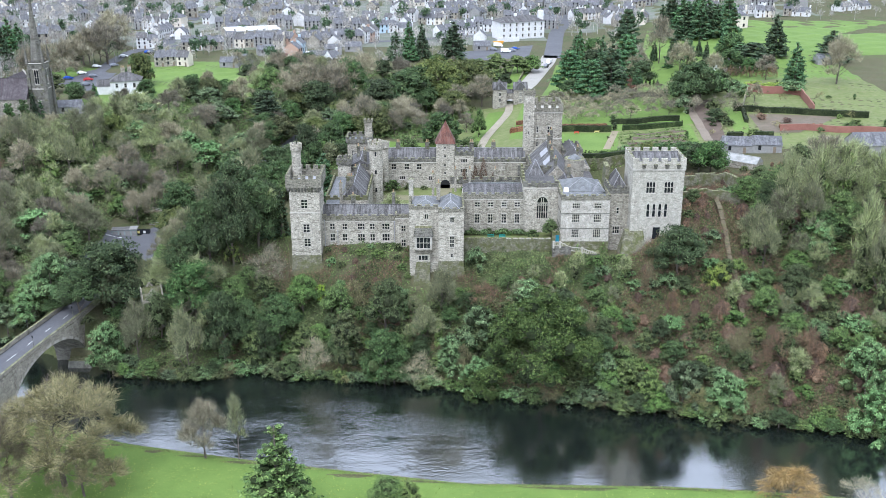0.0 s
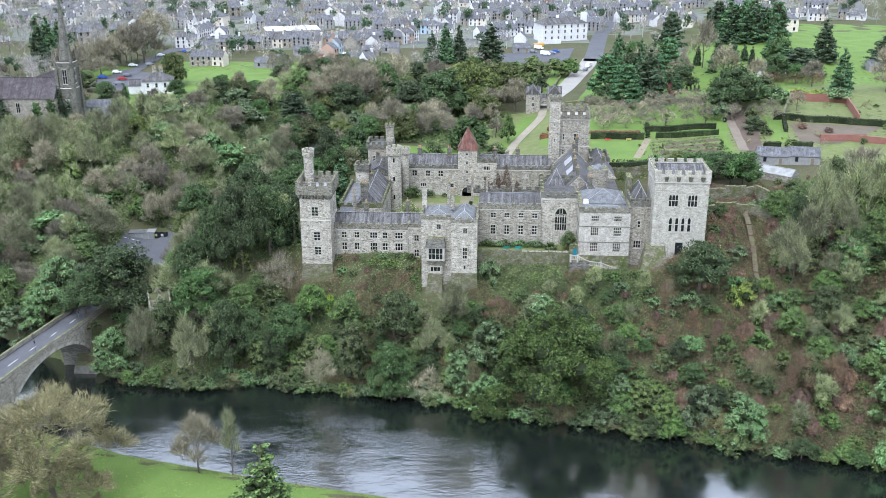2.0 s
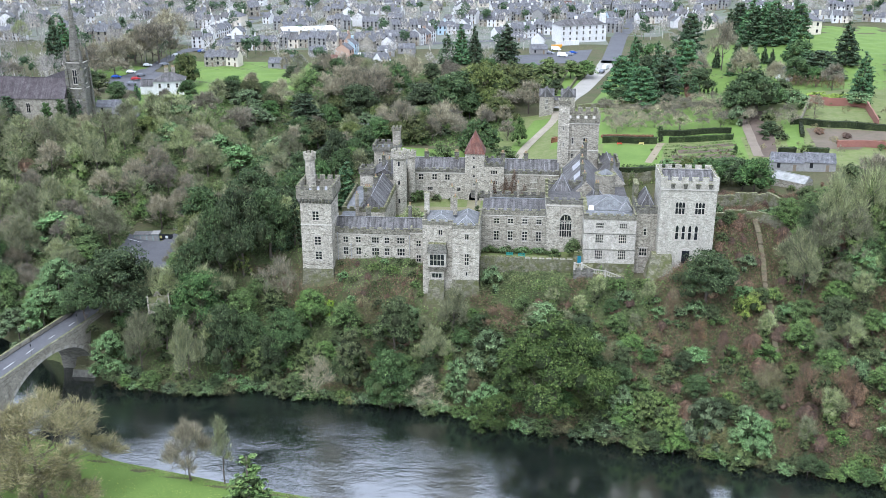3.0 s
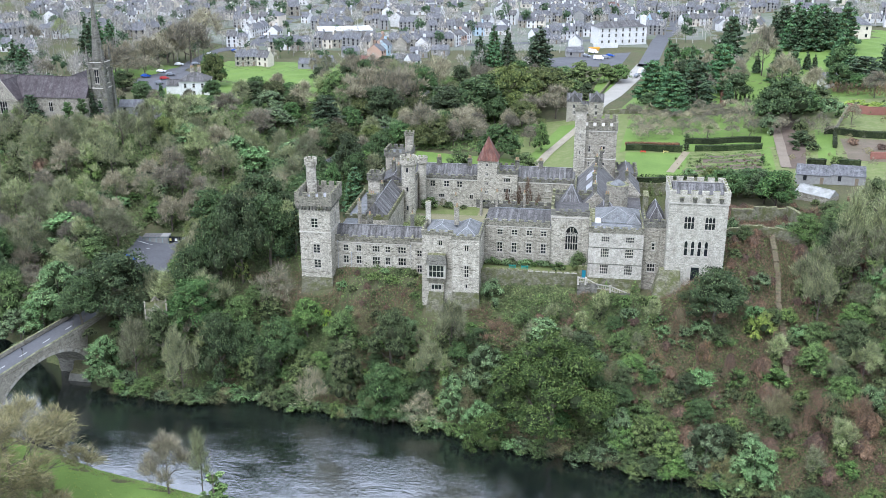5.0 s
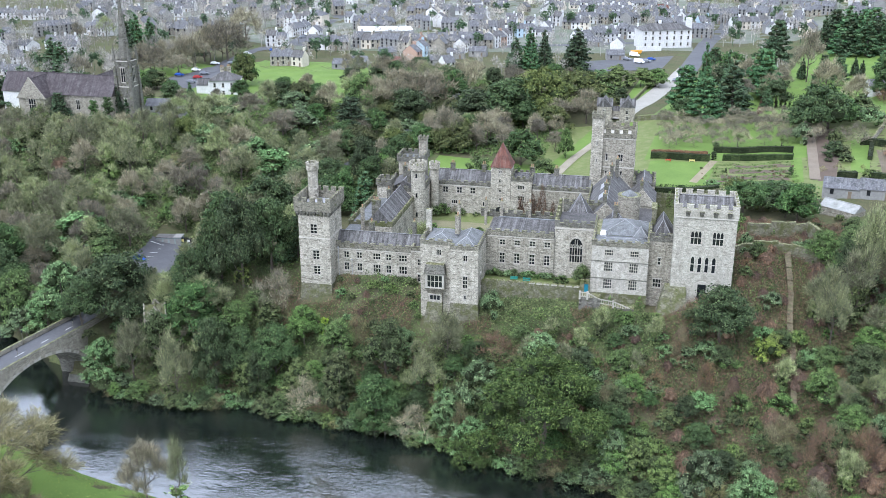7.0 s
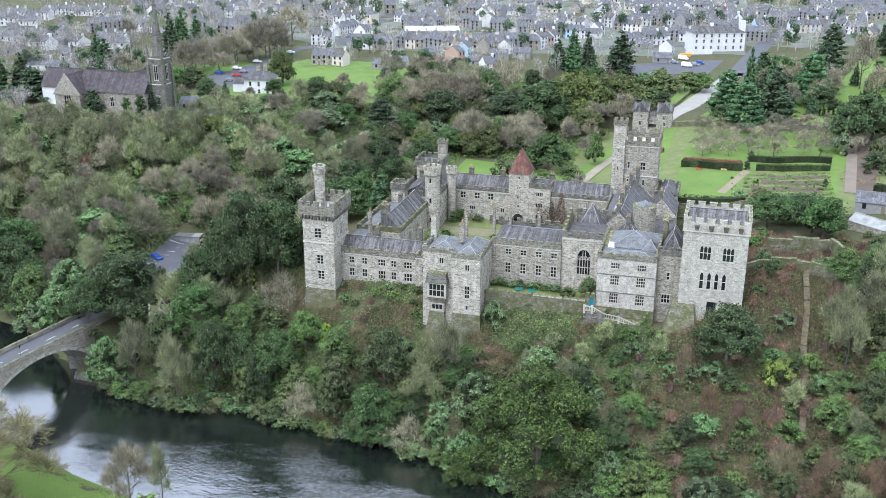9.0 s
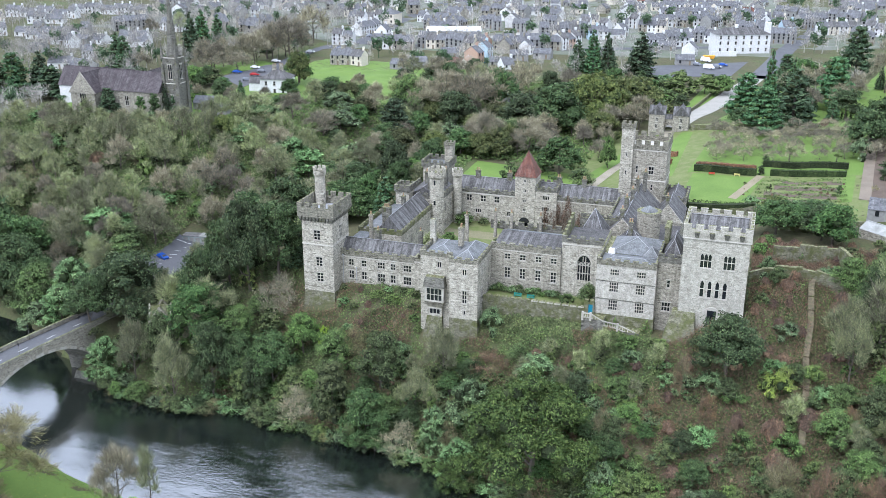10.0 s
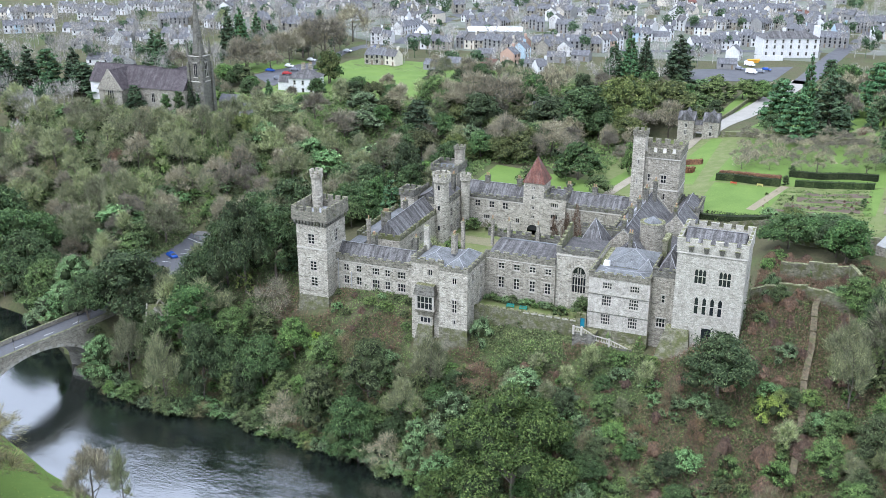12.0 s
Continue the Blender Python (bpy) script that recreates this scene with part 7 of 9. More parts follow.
# glasshouse roofs beyond the east tower
GL = thing("greenhouse", 90.5, 289.0, float(height(90.5, 289)), "low greenhouse with patchy whitened roof", "greenhouse", turn=-40)
part("roof", gable(Geo(), -5.0, 5.0, -2.6, 2.6, 1.6, 3.2), plain("whitened_glass", (0.34, 0.34, 0.32), (0.15, 0.15, 0.13), 3.0, 0.4), GL, "patchy whitened glass roof")
part("wall", Geo().box(-5.0, 5.0, -2.5, 2.5, -1.0, 1.6), STONE_GREY, GL)


# ---- cars ----
TYRE = plain("tyre", (0.02, 0.02, 0.02), (0.03, 0.03, 0.03), 2.0)


def car(x, y, turn, paint, label, van=False):
    c = thing("van" if van else "car", x, y, float(height(x, y)) + 0.35, label, "van" if van else "car", "parked cars", turn=turn)
    L, W = (2.5, 0.95) if van else (2.1, 0.86)
    g = Geo()
    if van:
        prof = [(-L, 0.35), (L, 0.35), (L, 0.95), (L - 0.75, 1.15), (L - 1.25, 2.0), (-L, 2.1)]
    else:
        prof = [(-L, 0.35), (L, 0.35), (L, 0.75), (L - 0.9, 0.92), (L - 1.45, 1.42), (-L + 0.85, 1.45), (-L + 0.2, 0.98), (-L, 0.9)]
    top = [(px, pz) for px, pz in prof]
    for s in (-1, 1):
        pts = [(px, s * (W - (0.12 if pz > 1.0 else 0)), pz) for px, pz in top]
        g.face(*(pts if s < 0 else pts[::-1]))
    for (ax, az), (bx, bz) in zip(top, top[1:] + top[:1]):
        wa, wb = W - (0.12 if az > 1.0 else 0), W - (0.12 if bz > 1.0 else 0)
        g.face((ax, -wa, az), (ax, wa, az), (bx, wb, bz), (bx, -wb, bz))
    part("body", g, paint, c)
    part("windscreen", Geo().face((L - 0.95, -W + 0.2, 1.0), (L - 0.95, W - 0.2, 1.0), (L - 1.4, W - 0.25, 1.42), (L - 1.4, -W + 0.25, 1.42)), GLASS, c, at=pose(0.04, 0, 0.03 if not van else 0.35))
    if not van:
        for s in (-1, 1):
            part("side_window", Geo().face((-L + 0.75, 0, 0.98), (L - 1.2, 0, 0.98), (L - 1.5, 0, 1.34), (-L + 1.0, 0, 1.34)), GLASS, c, at=pose(0, s * (W - 0.1), 0))
    for wx in (-L * 0.62, L * 0.62):
        for s in (-1, 1):
            part("wheel", Geo().ring(0, 0, [(0.32, -0.1), (0.32, 0.1)], 12), TYRE, c, at=pose(wx, s * (W - 0.05), 0.32, 90, 0, 0))
    return c


P_WHITE = plain("white_car_paint", (0.8, 0.8, 0.8), (0.75, 0.75, 0.75), 1, 0.25, 0, 0.5, 0)
P_BLUE = plain("blue_car_paint", (0.02, 0.07, 0.3), (0.02, 0.06, 0.26), 1, 0.25, 0, 0.5, 0)
P_RED = plain("red_car_paint", (0.35, 0.03, 0.03), (0.3, 0.03, 0.03), 1, 0.25, 0, 0.5, 0)
P_GREY = plain("grey_car_paint", (0.2, 0.21, 0.23), (0.17, 0.18, 0.2), 1, 0.25, 0, 0.5, 0)

car(-102.3, 279.4, -25, P_BLUE, "blue hatchback in the woodland car park")
car(-168.0, 443.6, 5, P_BLUE, "blue estate car in the church car park")
car(-167.5, 459.4, 5, P_WHITE, "white hatchback in the church car park")
car(-158.9, 442.8, 25, P_RED, "dark red car in the church car park")
car(-155.3, 429.0, 30, P_GREY, "silver car in the church car park")
car(-159.4, 450.5, 25, P_GREY, "grey car in the church car park")
car(-167.5, 480.4, 5, P_WHITE, "white car by the grass bank")
car(-159.3, 480.7, 40, P_GREY, "grey car on the lane")
car(-163.9, 511.5, 5, P_WHITE, "white car on the lane")
car(24.2, 541.5, -35, P_WHITE, "white panel van in the town car park", True)
car(30.4, 549.6, -30, P_WHITE, "white panel van in the town car park", True)
car(33.3, 529.6, -20, P_WHITE, "long white van in the town car park", True)
car(27.1, 537.5, -30, P_GREY, "grey car in the town car park")
car(36.9, 533.6, -20, P_GREY, "dark car in the town car park")
car(39.1, 539.5, -20, P_BLUE, "dark blue car in the town car park")
car(52.8, 494.2, 70, P_WHITE, "white van on the avenue", True)
car(50.6, 486.2, 70, P_GREY, "grey car on the avenue")
car(-156.8, 574.6, 60, P_GREY, "car parked in the town")
car(-157.8, 587.2, 60, P_WHITE, "car parked in the town")
car(-159.3, 548.1, 60, P_WHITE, "car parked in the town")
car(-156.1, 527.9, 60, P_BLUE, "car parked in the town")
car(-154.3, 528.0, 60, P_GREY, "car parked in the town")
car(-105.1, 685.5, 60, P_WHITE, "car parked in the town")
car(-93.9, 673.2, 60, P_BLUE, "car parked in the town")
car(-89.1, 670.9, 60, P_WHITE, "car parked in the town")
car(-100.5, 680.0, 60, P_GREY, "car parked in the town")
car(-70.2, 522.7, 60, P_WHITE, "car parked in the town")
car(-68.8, 509.6, 60, P_BLUE, "car parked in the town")

# ---- the town, street by street ----
drape("town_ground", [(-340, 560), (60, 575), (60, 860), (-340, 860)], plain("worn_yards", (0.15, 0.15, 0.13), (0.09, 0.11, 0.06), 0.6), "paved yards and worn grass between the houses", "ground", 0.05, 12.0)
row(['stone', 'stone', 'cream'], -140, 487, -121, 485)
row(['white3', 'white'], -167, 547, -154, 549)
row(['white', 'white'], -167, 579, -164, 601)
build("white", -151, 581, 80)
row(['stone', 'white', 'stone'], -141, 539, -119, 544)
row(['grey', 'cream', 'stone', 'grey'], -119, 553, -89, 548)
row(['grey', 'pink'], -91, 555, -82, 551)
row(['stone', 'grey'], -79, 555, -65, 558)
row(['grey', 'grey', 'grey', 'stone'], -66, 561, -47, 564)
row(['white3', 'pink'], -47, 564, -40, 580)
row(['grey', 'cream'], -66, 606, -41, 616)
row(['blue', 'white'], -39, 608, -28, 612)
build("white", -23, 626, 60)
row(['white', 'white', 'grey'], -4, 587, 18, 604)
row(['white', 'grey', 'white'], 14, 616, 30, 614)
build("blue", 67, 655, 20, 1.20)
row(['grey', 'grey'], 73, 690, 89, 705)
row(['stone', 'white', 'grey'], -8, 671, 24, 689)
row(['white', 'grey', 'cream', 'white'], -11, 710, 20, 723)
row(['white', 'stone'], -14, 754, 34, 760)
row(['grey', 'white'], 35, 717, 55, 691)
row(['grey', 'blue'], 39, 651, 57, 652)
row(['low', 'low'], -103, 704, -84, 704)
row(['stone', 'white'], -130, 597, -120, 607)
row(['stone', 'stone'], -143, 676, -128, 666)
build("hip", -192, 645, 15, 0.90)
build("hip", -168, 635, -10)
build("stone", -171, 685, 30, 1.40)
row(['white', 'white', 'low'], -383, 565, -364, 572)
row(['white', 'white', 'cream'], -422, 546, -410, 573)
row(['white', 'blue', 'cream', 'grey', 'white'], -379, 498, -359, 519)
build("low", -287, 507, -20)
build("white", -260, 459, 40)
row(['white', 'white'], -279, 514, -263, 515)
row(['grey', 'grey'], -311, 551, -297, 568)
build("low", -256, 435, 20)
build("low", -240, 430, -15)
row(['white', 'grey'], -286, 566, -271, 562)
row(['stone', 'blue', 'grey'], -240, 572, -224, 588)
build("stone", -248, 564, 70, 1.50)
build("cream", -292, 619, 30)
build("low", -333, 512, 10)
build("stone", -325, 511, 10)
build("shed", -98, 490, 10)
build("shed", -93, 524, 20)
build("redroof", -80, 494, -20)
build("shed", -103, 481, 0)
build("pink", -77, 513, 75)
build("blue", -77, 531, 75)
build("shed", -63, 507, 0)
build("stone", -70, 547, 80)
build("shed", -58, 527, 10)
build("white", -54, 487, 40)
build("shed", -48, 536, 0)
build("white", -59, 547, 80)
build("shed", 1, 572, 10)
build("shed", 8, 583, 0)
build("white", 21, 567, 80)
build("shed", 21, 540, 10)
row(['white', 'grey'], 87, 723, 110, 715)
row(['white', 'cream'], 84, 667, 104, 675)
build("hip", 165, 572, -5, 1.20)
build("low", 132, 464, 5)
row(['low', 'white'], 253, 652, 276, 664)
build("white", -277, 685, 5)
row(['low', 'low'], -294, 672, -281, 680)
row(['low', 'low'], -290, 714, -270, 708)
build("stone", -224, 562, 20, 1.30)
build("low", -241, 610, 0)
build("stone", -213, 579, -20)
row(['shed', 'shed'], 88, 305.5, 106, 303)
build("shed", 130, 294, 5, 1.40)
build("shed", 177, 461, 5)
build("shed", -133, 367, 10)
build("shed", -143, 376, 10)
# far left terraces
row(["white", "cream", "white", "white", "stone"], -436, 548, -398, 560)
row(["white", "white", "low"], -420, 590, -372, 596)
row(["low", "white", "white"], -392, 620, -345, 622)
row(["low", "grey", "low"], -352, 518, -312, 528)
row(["shed", "low"], -320, 498, -296, 502)
build("white", -290, 487, -25)
build("shed", -298, 470, 10)
build("low", -262, 506, 15)
town_rng = np.random.default_rng(17)
far_bits = {}
for k in range(13):
    y = 622 + 19 * k
    x = -340 - 5 * k
    while x < 240:
        n = int(town_rng.integers(1, 4))
        a = town_rng.uniform(-0.5, 0.5) + (math.pi / 2 if town_rng.random() < 0.3 else 0)
        yy = y + town_rng.uniform(-9, 9)
        if town_rng.random() < 0.72 and not (72 < x < 98) and not (-178 < x < -158):
            if k < 5:
                pick = [["white", "grey", "stone", "cream", "white3", "grey", "stone", "low"][int(town_rng.integers(8))] for _ in range(n)]
                row(pick, x, yy, x + 5.7 * n * math.cos(a), yy + 5.7 * n * math.sin(a), 0.95)
            for j in range(n if k >= 5 else 0):
                wall = [WHITE_PAINT, WHITE_PAINT, GREY_RENDER, STONE_GREY, CREAM, GREY_RENDER][int(town_rng.integers(6))]
                roof = [TOWN_SLATE, SLATE_WARM, TOWN_SLATE, TOWN_SLATE, TILE_RED][int(town_rng.integers(5)) if town_rng.random() < 0.3 else 0]
                w, d, hh = town_rng.uniform(5.0, 9), town_rng.uniform(6.0, 8.0), town_rng.uniform(2.4, 4.8)
                g, r = house_shell(w, d, hh, town_rng.uniform(2.6, 3.4), False)
                g.box(w / 2 - 0.9, w / 2 - 0.1, -0.6, 0.6, hh + 1.5, hh + 4.0)
                q = Geo()
                for b in range(2):
                    for zz in ([0.9] if hh < 4 else [0.9, 3.5]):
                        q.box((b - 0.5) * w / 2 - 0.45, (b - 0.5) * w / 2 + 0.45, -d / 2 - 0.05, -d / 2 + 0.05, zz, zz + 1.3)
                cx, cy = x + 7.4 * j * math.cos(a), yy + 7.4 * j * math.sin(a)
                m = pose(cx, cy, float(height(cx, cy)), 0, 0, math.degrees(a))
                for piece, mat in ((g, wall), (r, roof), (q, GLASS)):
                    store = far_bits.setdefault(mat.name, (Geo(), mat))[0]
                    o = len(store.v)
                    store.v += [tuple(m @ Vector(v)) for v in piece.v]
                    store.f += [tuple(i + o for i in f) for f in piece.f]
        x += 7.6 * n + town_rng.uniform(3, 14)
tagged(part("far_houses", many("far_houses", list(far_bits.values())), None), "far streets of small slate-roofed houses", "houses", kind="stuff")

# ---- trees that stand out ----
plant("laurel1", -85.4, 227.4, 15.8, 0.40)
plant("bare3", -77.6, 228.6, 17.8, 0.63)
plant("bare3", -64.0, 223.4, 20.4, 0.53)
plant("oak1", -55.4, 227.4, 22.4, 0.54)
plant("bush2", -48.1, 228.7, 12.7, 0.40)
plant("bush1", -43.8, 227.8, 5.8, 0.64)
plant("shrub3", -31.3, 224.0, 11.6, 0.86)
plant("oak1", -41.6, 231.5, 15.8, 0.80)
plant("oak1", -49.9, 230.6, 16.6, 0.60)
plant("bush2", -24.1, 225.7, 15.5, 0.40)
plant("oak3", -14.9, 231.5, 15.4, 0.79)
plant("oak1", -14.5, 221.8, 15.6, 0.81)
plant("oak3", -36.5, 237.4, 11.7, 0.84)
plant("yellow", -31.8, 238.8, 5.3, 0.47)
plant("yellow", -38.6, 240.1, 6.1, 0.55)
plant("shrub3", -6.3, 220.7, 9.1, 1.07)
plant("laurel2", -11.2, 233.9, 9.6, 0.50)
plant("oak3", -11.9, 225.9, 7.4, 1.09)
plant("bare3", -0.1, 232.4, 14.4, 0.71)
plant("laurel1", 1.6, 220.7, 12.5, 0.40)
plant("laurel2", 8.9, 223.7, 14.2, 0.49)
plant("laurel1", 8.6, 216.0, 11.0, 0.55)
plant("laurel1", 38.4, 211.5, 12.5, 0.42)
plant("oak1", 59.2, 232.3, 14.2, 1.11)
plant("oak3", 59.1, 228.6, 4.8, 1.36)
plant("yellow", 69.9, 233.1, 5.8, 0.68)
plant("shrub2", 82.0, 226.3, 8.4, 0.55)
plant("shrub2", 46.4, 223.9, 6.1, 0.81)
plant("shrub2", 56.0, 223.6, 8.4, 0.40)
plant("shrub2", 62.0, 224.1, 4.9, 0.61)
plant("shrub2", 69.3, 224.8, 4.9, 1.02)
plant("bush1", 49.0, 207.6, 11.1, 0.46)
plant("laurel1", 56.3, 206.6, 14.4, 0.46)
plant("bush2", 43.1, 210.4, 10.3, 0.43)
plant("shrub1", 71.0, 214.8, 9.4, 0.94)
plant("shrub2", 78.5, 211.3, 13.2, 0.52)
plant("shrub2", 85.3, 212.6, 10.5, 0.75)
plant("laurel1", 65.6, 203.6, 13.2, 0.50)
plant("ivy", 86.9, 241.5, 19.7, 0.98)
plant("ivy", 94.2, 241.7, 20.2, 0.85)
plant("oak3", 87.6, 228.9, 10.8, 0.99)
plant("bare3", 80.9, 241.9, 15.1, 0.70)
plant("laurel1", 89.5, 251.3, 7.0, 0.60)
plant("laurel1", 90.5, 218.1, 6.7, 0.69)
plant("shrub1", 59.1, 205.0, 8.3, 1.03)
plant("bush1", 63.1, 221.1, 5.4, 0.69)
plant("bush1", 71.5, 222.2, 5.4, 0.84)
plant("shrub1", 36.8, 221.1, 8.3, 0.71)
plant("shrub2", 41.6, 220.8, 6.9, 0.85)
plant("laurel2", 21.2, 229.8, 8.5, 0.82)
plant("bush2", 27.7, 227.4, 5.6, 0.81)
plant("shrub2", 10.6, 232.3, 7.2, 1.28)
plant("bush1", -3.1, 243.8, 5.9, 0.41)
plant("laurel1", 8.4, 239.8, 7.2, 0.55)
plant("shrub1", 51.2, 228.5, 9.6, 0.42)
plant("oak3", -26.6, 234.3, 10.4, 0.93)
plant("oak1", -26.2, 226.2, 8.9, 0.91)
plant("bush2", -35.0, 227.8, 10.5, 0.54)
plant("bare3", -4.8, 227.7, 11.7, 0.76)
plant("shrub1", -22.8, 236.4, 8.9, 0.71)
plant("bush2", 8.9, 223.7, 8.6, 0.62)
plant("shrub1", 5.5, 220.3, 8.6, 0.70)
plant("oak1", -45.2, 228.8, 13.6, 0.62)
plant("oak1", -65.0, 237.3, 18.2, 0.88)
plant("oak3", -72.7, 233.2, 15.3, 0.67)
plant("oak3", -54.9, 238.3, 10.7, 0.95)
plant("bush1", -47.1, 241.6, 7.7, 0.66)
plant("bare3", -58.9, 232.1, 12.1, 0.79)
plant("shrub3", -46.4, 244.8, 12.2, 0.91)
plant("yellow", -56.2, 248.4, 5.9, 0.52)
plant("oak2", -56.2, 248.4, 25.6, 0.54)
plant("oak1", -68.1, 246.1, 19.3, 0.74)
plant("oak1", -49.9, 252.5, 21.2, 0.70)
plant("oak1", -63.1, 250.2, 21.4, 0.63)
plant("oak1", -87.5, 242.0, 23.2, 0.93)
plant("oak1", -93.2, 233.5, 15.3, 0.79)
plant("fir1", -47.6, 255.3, 13.1, 1.02)
plant("fir1", -44.2, 256.4, 14.6, 0.81)
plant("oak2", -62.6, 282.2, 16.8, 0.84)
plant("oak1", -82.6, 297.2, 16.3, 0.88)
plant("laurel1", -102.7, 240.6, 17.1, 0.48)
plant("laurel2", -100.0, 247.6, 11.2, 0.67)
plant("laurel1", -121.0, 280.0, 8.7, 1.08)
plant("laurel2", -113.0, 277.5, 7.0, 1.18)
plant("laurel1", -118.5, 245.8, 11.6, 0.76)
plant("laurel1", -108.9, 241.9, 12.8, 0.59)
plant("oak1", -127.4, 256.3, 16.9, 0.82)
plant("bare3", -128.2, 272.0, 15.5, 0.98)
plant("oak1", -101.5, 237.7, 3.9, 1.57)
plant("laurel1", -90.8, 343.2, 11.0, 0.64)
plant("laurel2", -83.9, 340.4, 11.0, 0.85)
plant("laurel1", -95.5, 345.4, 7.1, 1.01)
plant("laurel1", -76.2, 348.3, 8.2, 0.73)
plant("oak1", -54.8, 315.1, 12.9, 0.98)
plant("oak1", -71.3, 331.7, 11.8, 1.31)
plant("oak1", -45.4, 322.1, 16.7, 0.66)
plant("oak1", -45.6, 300.7, 12.3, 0.70)
plant("laurel1", -42.0, 370.1, 12.6, 0.58)
plant("fir1", -36.4, 291.0, 15.3, 1.30)
plant("dense", -76.6, 172.6, 25.6, 1.22)
# Upstream trees added, tall enough to block the sky mirrored under the bridge.
for x, y, h in ((-112.0, 248.0, 15.0), (-124.0, 250.5, 19.0), (-134.0, 257.0, 24.0), (-144.0, 262.0, 26.0), (-155.0, 270.0, 25.0), (-137.0, 266.0, 21.0)):
    plant("oak3" if x > -125 else "oak1", x, y, h, 0.8)
plant("dense", -85.8, 167.9, 18.5, 0.93)
plant("dense", -71.5, 168.9, 12.9, 1.04)
plant("fir3", -31.4, 161.0, 22.2, 1.54)
plant("bare1", -50.7, 183.8, 15.2, 0.79)
plant("thin", -43.6, 183.9, 17.0, 0.50)
plant("bare1", -90.8, 186.1, 13.7, 0.94)
plant("willow", 68.6, 165.8, 10.0, 1.31)
plant("oak3", -10.3, 162.8, 9.5, 0.95)
plant("bush2", -6.5, 162.7, 8.3, 0.40)
plant("shrub3", 81.8, 165.6, 6.7, 1.42)
plant("dome", -0.6, 353.0, 15.5, 1.12, 26.4)
plant("oak4", 13.4, 363.8, 8.0, 0.62)
plant("oak3", 13.4, 363.8, 11.5, 0.4)
plant("oak3", 9.1, 380.5, 6.9, 0.90)
plant("oak3", 9.2, 338.7, 6.6, 1.26)
plant("bush1", -12.5, 338.4, 7.1, 0.85)
plant("bush1", -30.1, 325.0, 5.6, 0.57)
plant("bare1", -15.8, 376.0, 13.5, 1.31)
plant("bare1", -29.2, 369.4, 16.4, 0.95)
plant("oak1", -38.5, 337.5, 13.4, 0.84)
plant("bare2", -45.3, 341.5, 11.7, 0.78)
plant("oak1", -43.0, 317.5, 10.9, 0.81)
plant("oak1", -13.9, 408.5, 20.0, 1.23)
plant("oak5", -2.4, 426.8, 20.2, 1.07)
plant("oak5", 10.7, 436.6, 16.9, 1.21)
plant("oak1", -24.9, 406.7, 15.6, 1.43)
plant("bare1", 16.6, 415.1, 14.5, 1.04)
plant("bare2", 5.8, 411.7, 11.2, 1.53)
plant("fir1", -16.9, 502.4, 21.3, 1.04)
plant("fir1", -10.4, 504.8, 20.1, 0.97)
plant("fir1", 4.9, 499.6, 21.8, 1.63)
plant("fir1", -23.6, 501.1, 16.0, 1.38)
plant("fir2", 53.6, 422.1, 18.8, 1.14)
plant("fir2", 60.2, 403.6, 16.9, 1.21)
plant("fir1", 70.2, 414.3, 22.6, 1.60)
plant("fir2", 85.8, 463.8, 21.5, 1.11)
plant("fir2", 97.3, 530.7, 22.9, 1.02)
plant("fir1", 61.5, 449.0, 27.0, 0.6)
plant("fir1", 69.3, 434.4, 25.0, 0.6)
plant("oak1", 53.2, 408.8, 8.7, 1.28)
plant("oak2", 99.9, 382.2, 14.1, 1.17)
plant("bare2", 111.3, 466.1, 16.7, 1.03)
plant("fir1", 132.3, 554.5, 24.9, 1.49)
plant("fir1", 140.7, 557.2, 22.2, 1.68)
plant("fir1", 147.9, 553.3, 17.9, 2.08)
plant("bare1", 106.6, 491.8, 24.9, 0.62)
plant("fir1", 138.7, 469.3, 11.8, 2.60)
plant("fir1", -226.5, 509.8, 18.8, 1.18)
plant("fir1", -216.1, 509.3, 19.3, 1.14)
plant("fir1", -218.6, 432.2, 17.5, 1.42)
plant("fir1", -204.1, 380.0, 13.4, 1.03)
plant("fir1", -181.3, 382.8, 7.9, 1.23)
plant("fir1", -157.3, 372.8, 9.8, 1.13)
plant("fir1", -150.4, 367.6, 11.3, 1.04)
plant("fir2", -172.0, 354.8, 10.5, 1.15)
plant("bare2", -186.5, 452.2, 14.2, 1.30)
plant("bare1", -176.2, 488.2, 16.5, 1.52)
plant("bare2", -165.6, 491.0, 21.9, 1.27)
plant("bare1", -174.5, 471.4, 16.0, 1.35)
plant("bare2", -179.6, 547.9, 21.2, 1.16)
plant("bush1", -164.4, 415.6, 8.4, 0.89)
plant("bush1", -152.9, 383.5, 4.5, 0.93)
plant("oak1", -133.0, 435.0, 14.7, 0.87)
plant("fir1", -187.1, 507.3, 14.3, 1.07)
plant("oak1", -103.1, 398.4, 10.1, 1.37)
plant("oak1", -86.1, 396.4, 8.9, 0.89)
plant("bare1", -101.8, 426.3, 7.2, 1.14)
plant("oak3", -69.2, 401.1, 16.7, 0.81)
plant("fir2", -68.8, 382.9, 14.0, 1.44)
plant("bare2", -49.6, 415.7, 18.3, 1.45)
plant("bare1", -58.7, 414.7, 17.1, 1.29)
plant("bare1", -65.2, 403.3, 15.7, 1.10)
plant("bare2", -41.9, 424.4, 18.6, 1.21)
plant("bare1", -80.5, 392.8, 13.2, 0.97)
plant("oak1", -39.8, 425.7, 18.6, 0.89)
plant("bare2", -35.0, 439.2, 19.1, 0.97)
plant("bare1", -103.1, 368.0, 11.5, 1.24)
plant("bare3", -112.0, 357.8, 12.3, 1.80)
plant("bare2", -88.7, 363.6, 10.4, 1.54)
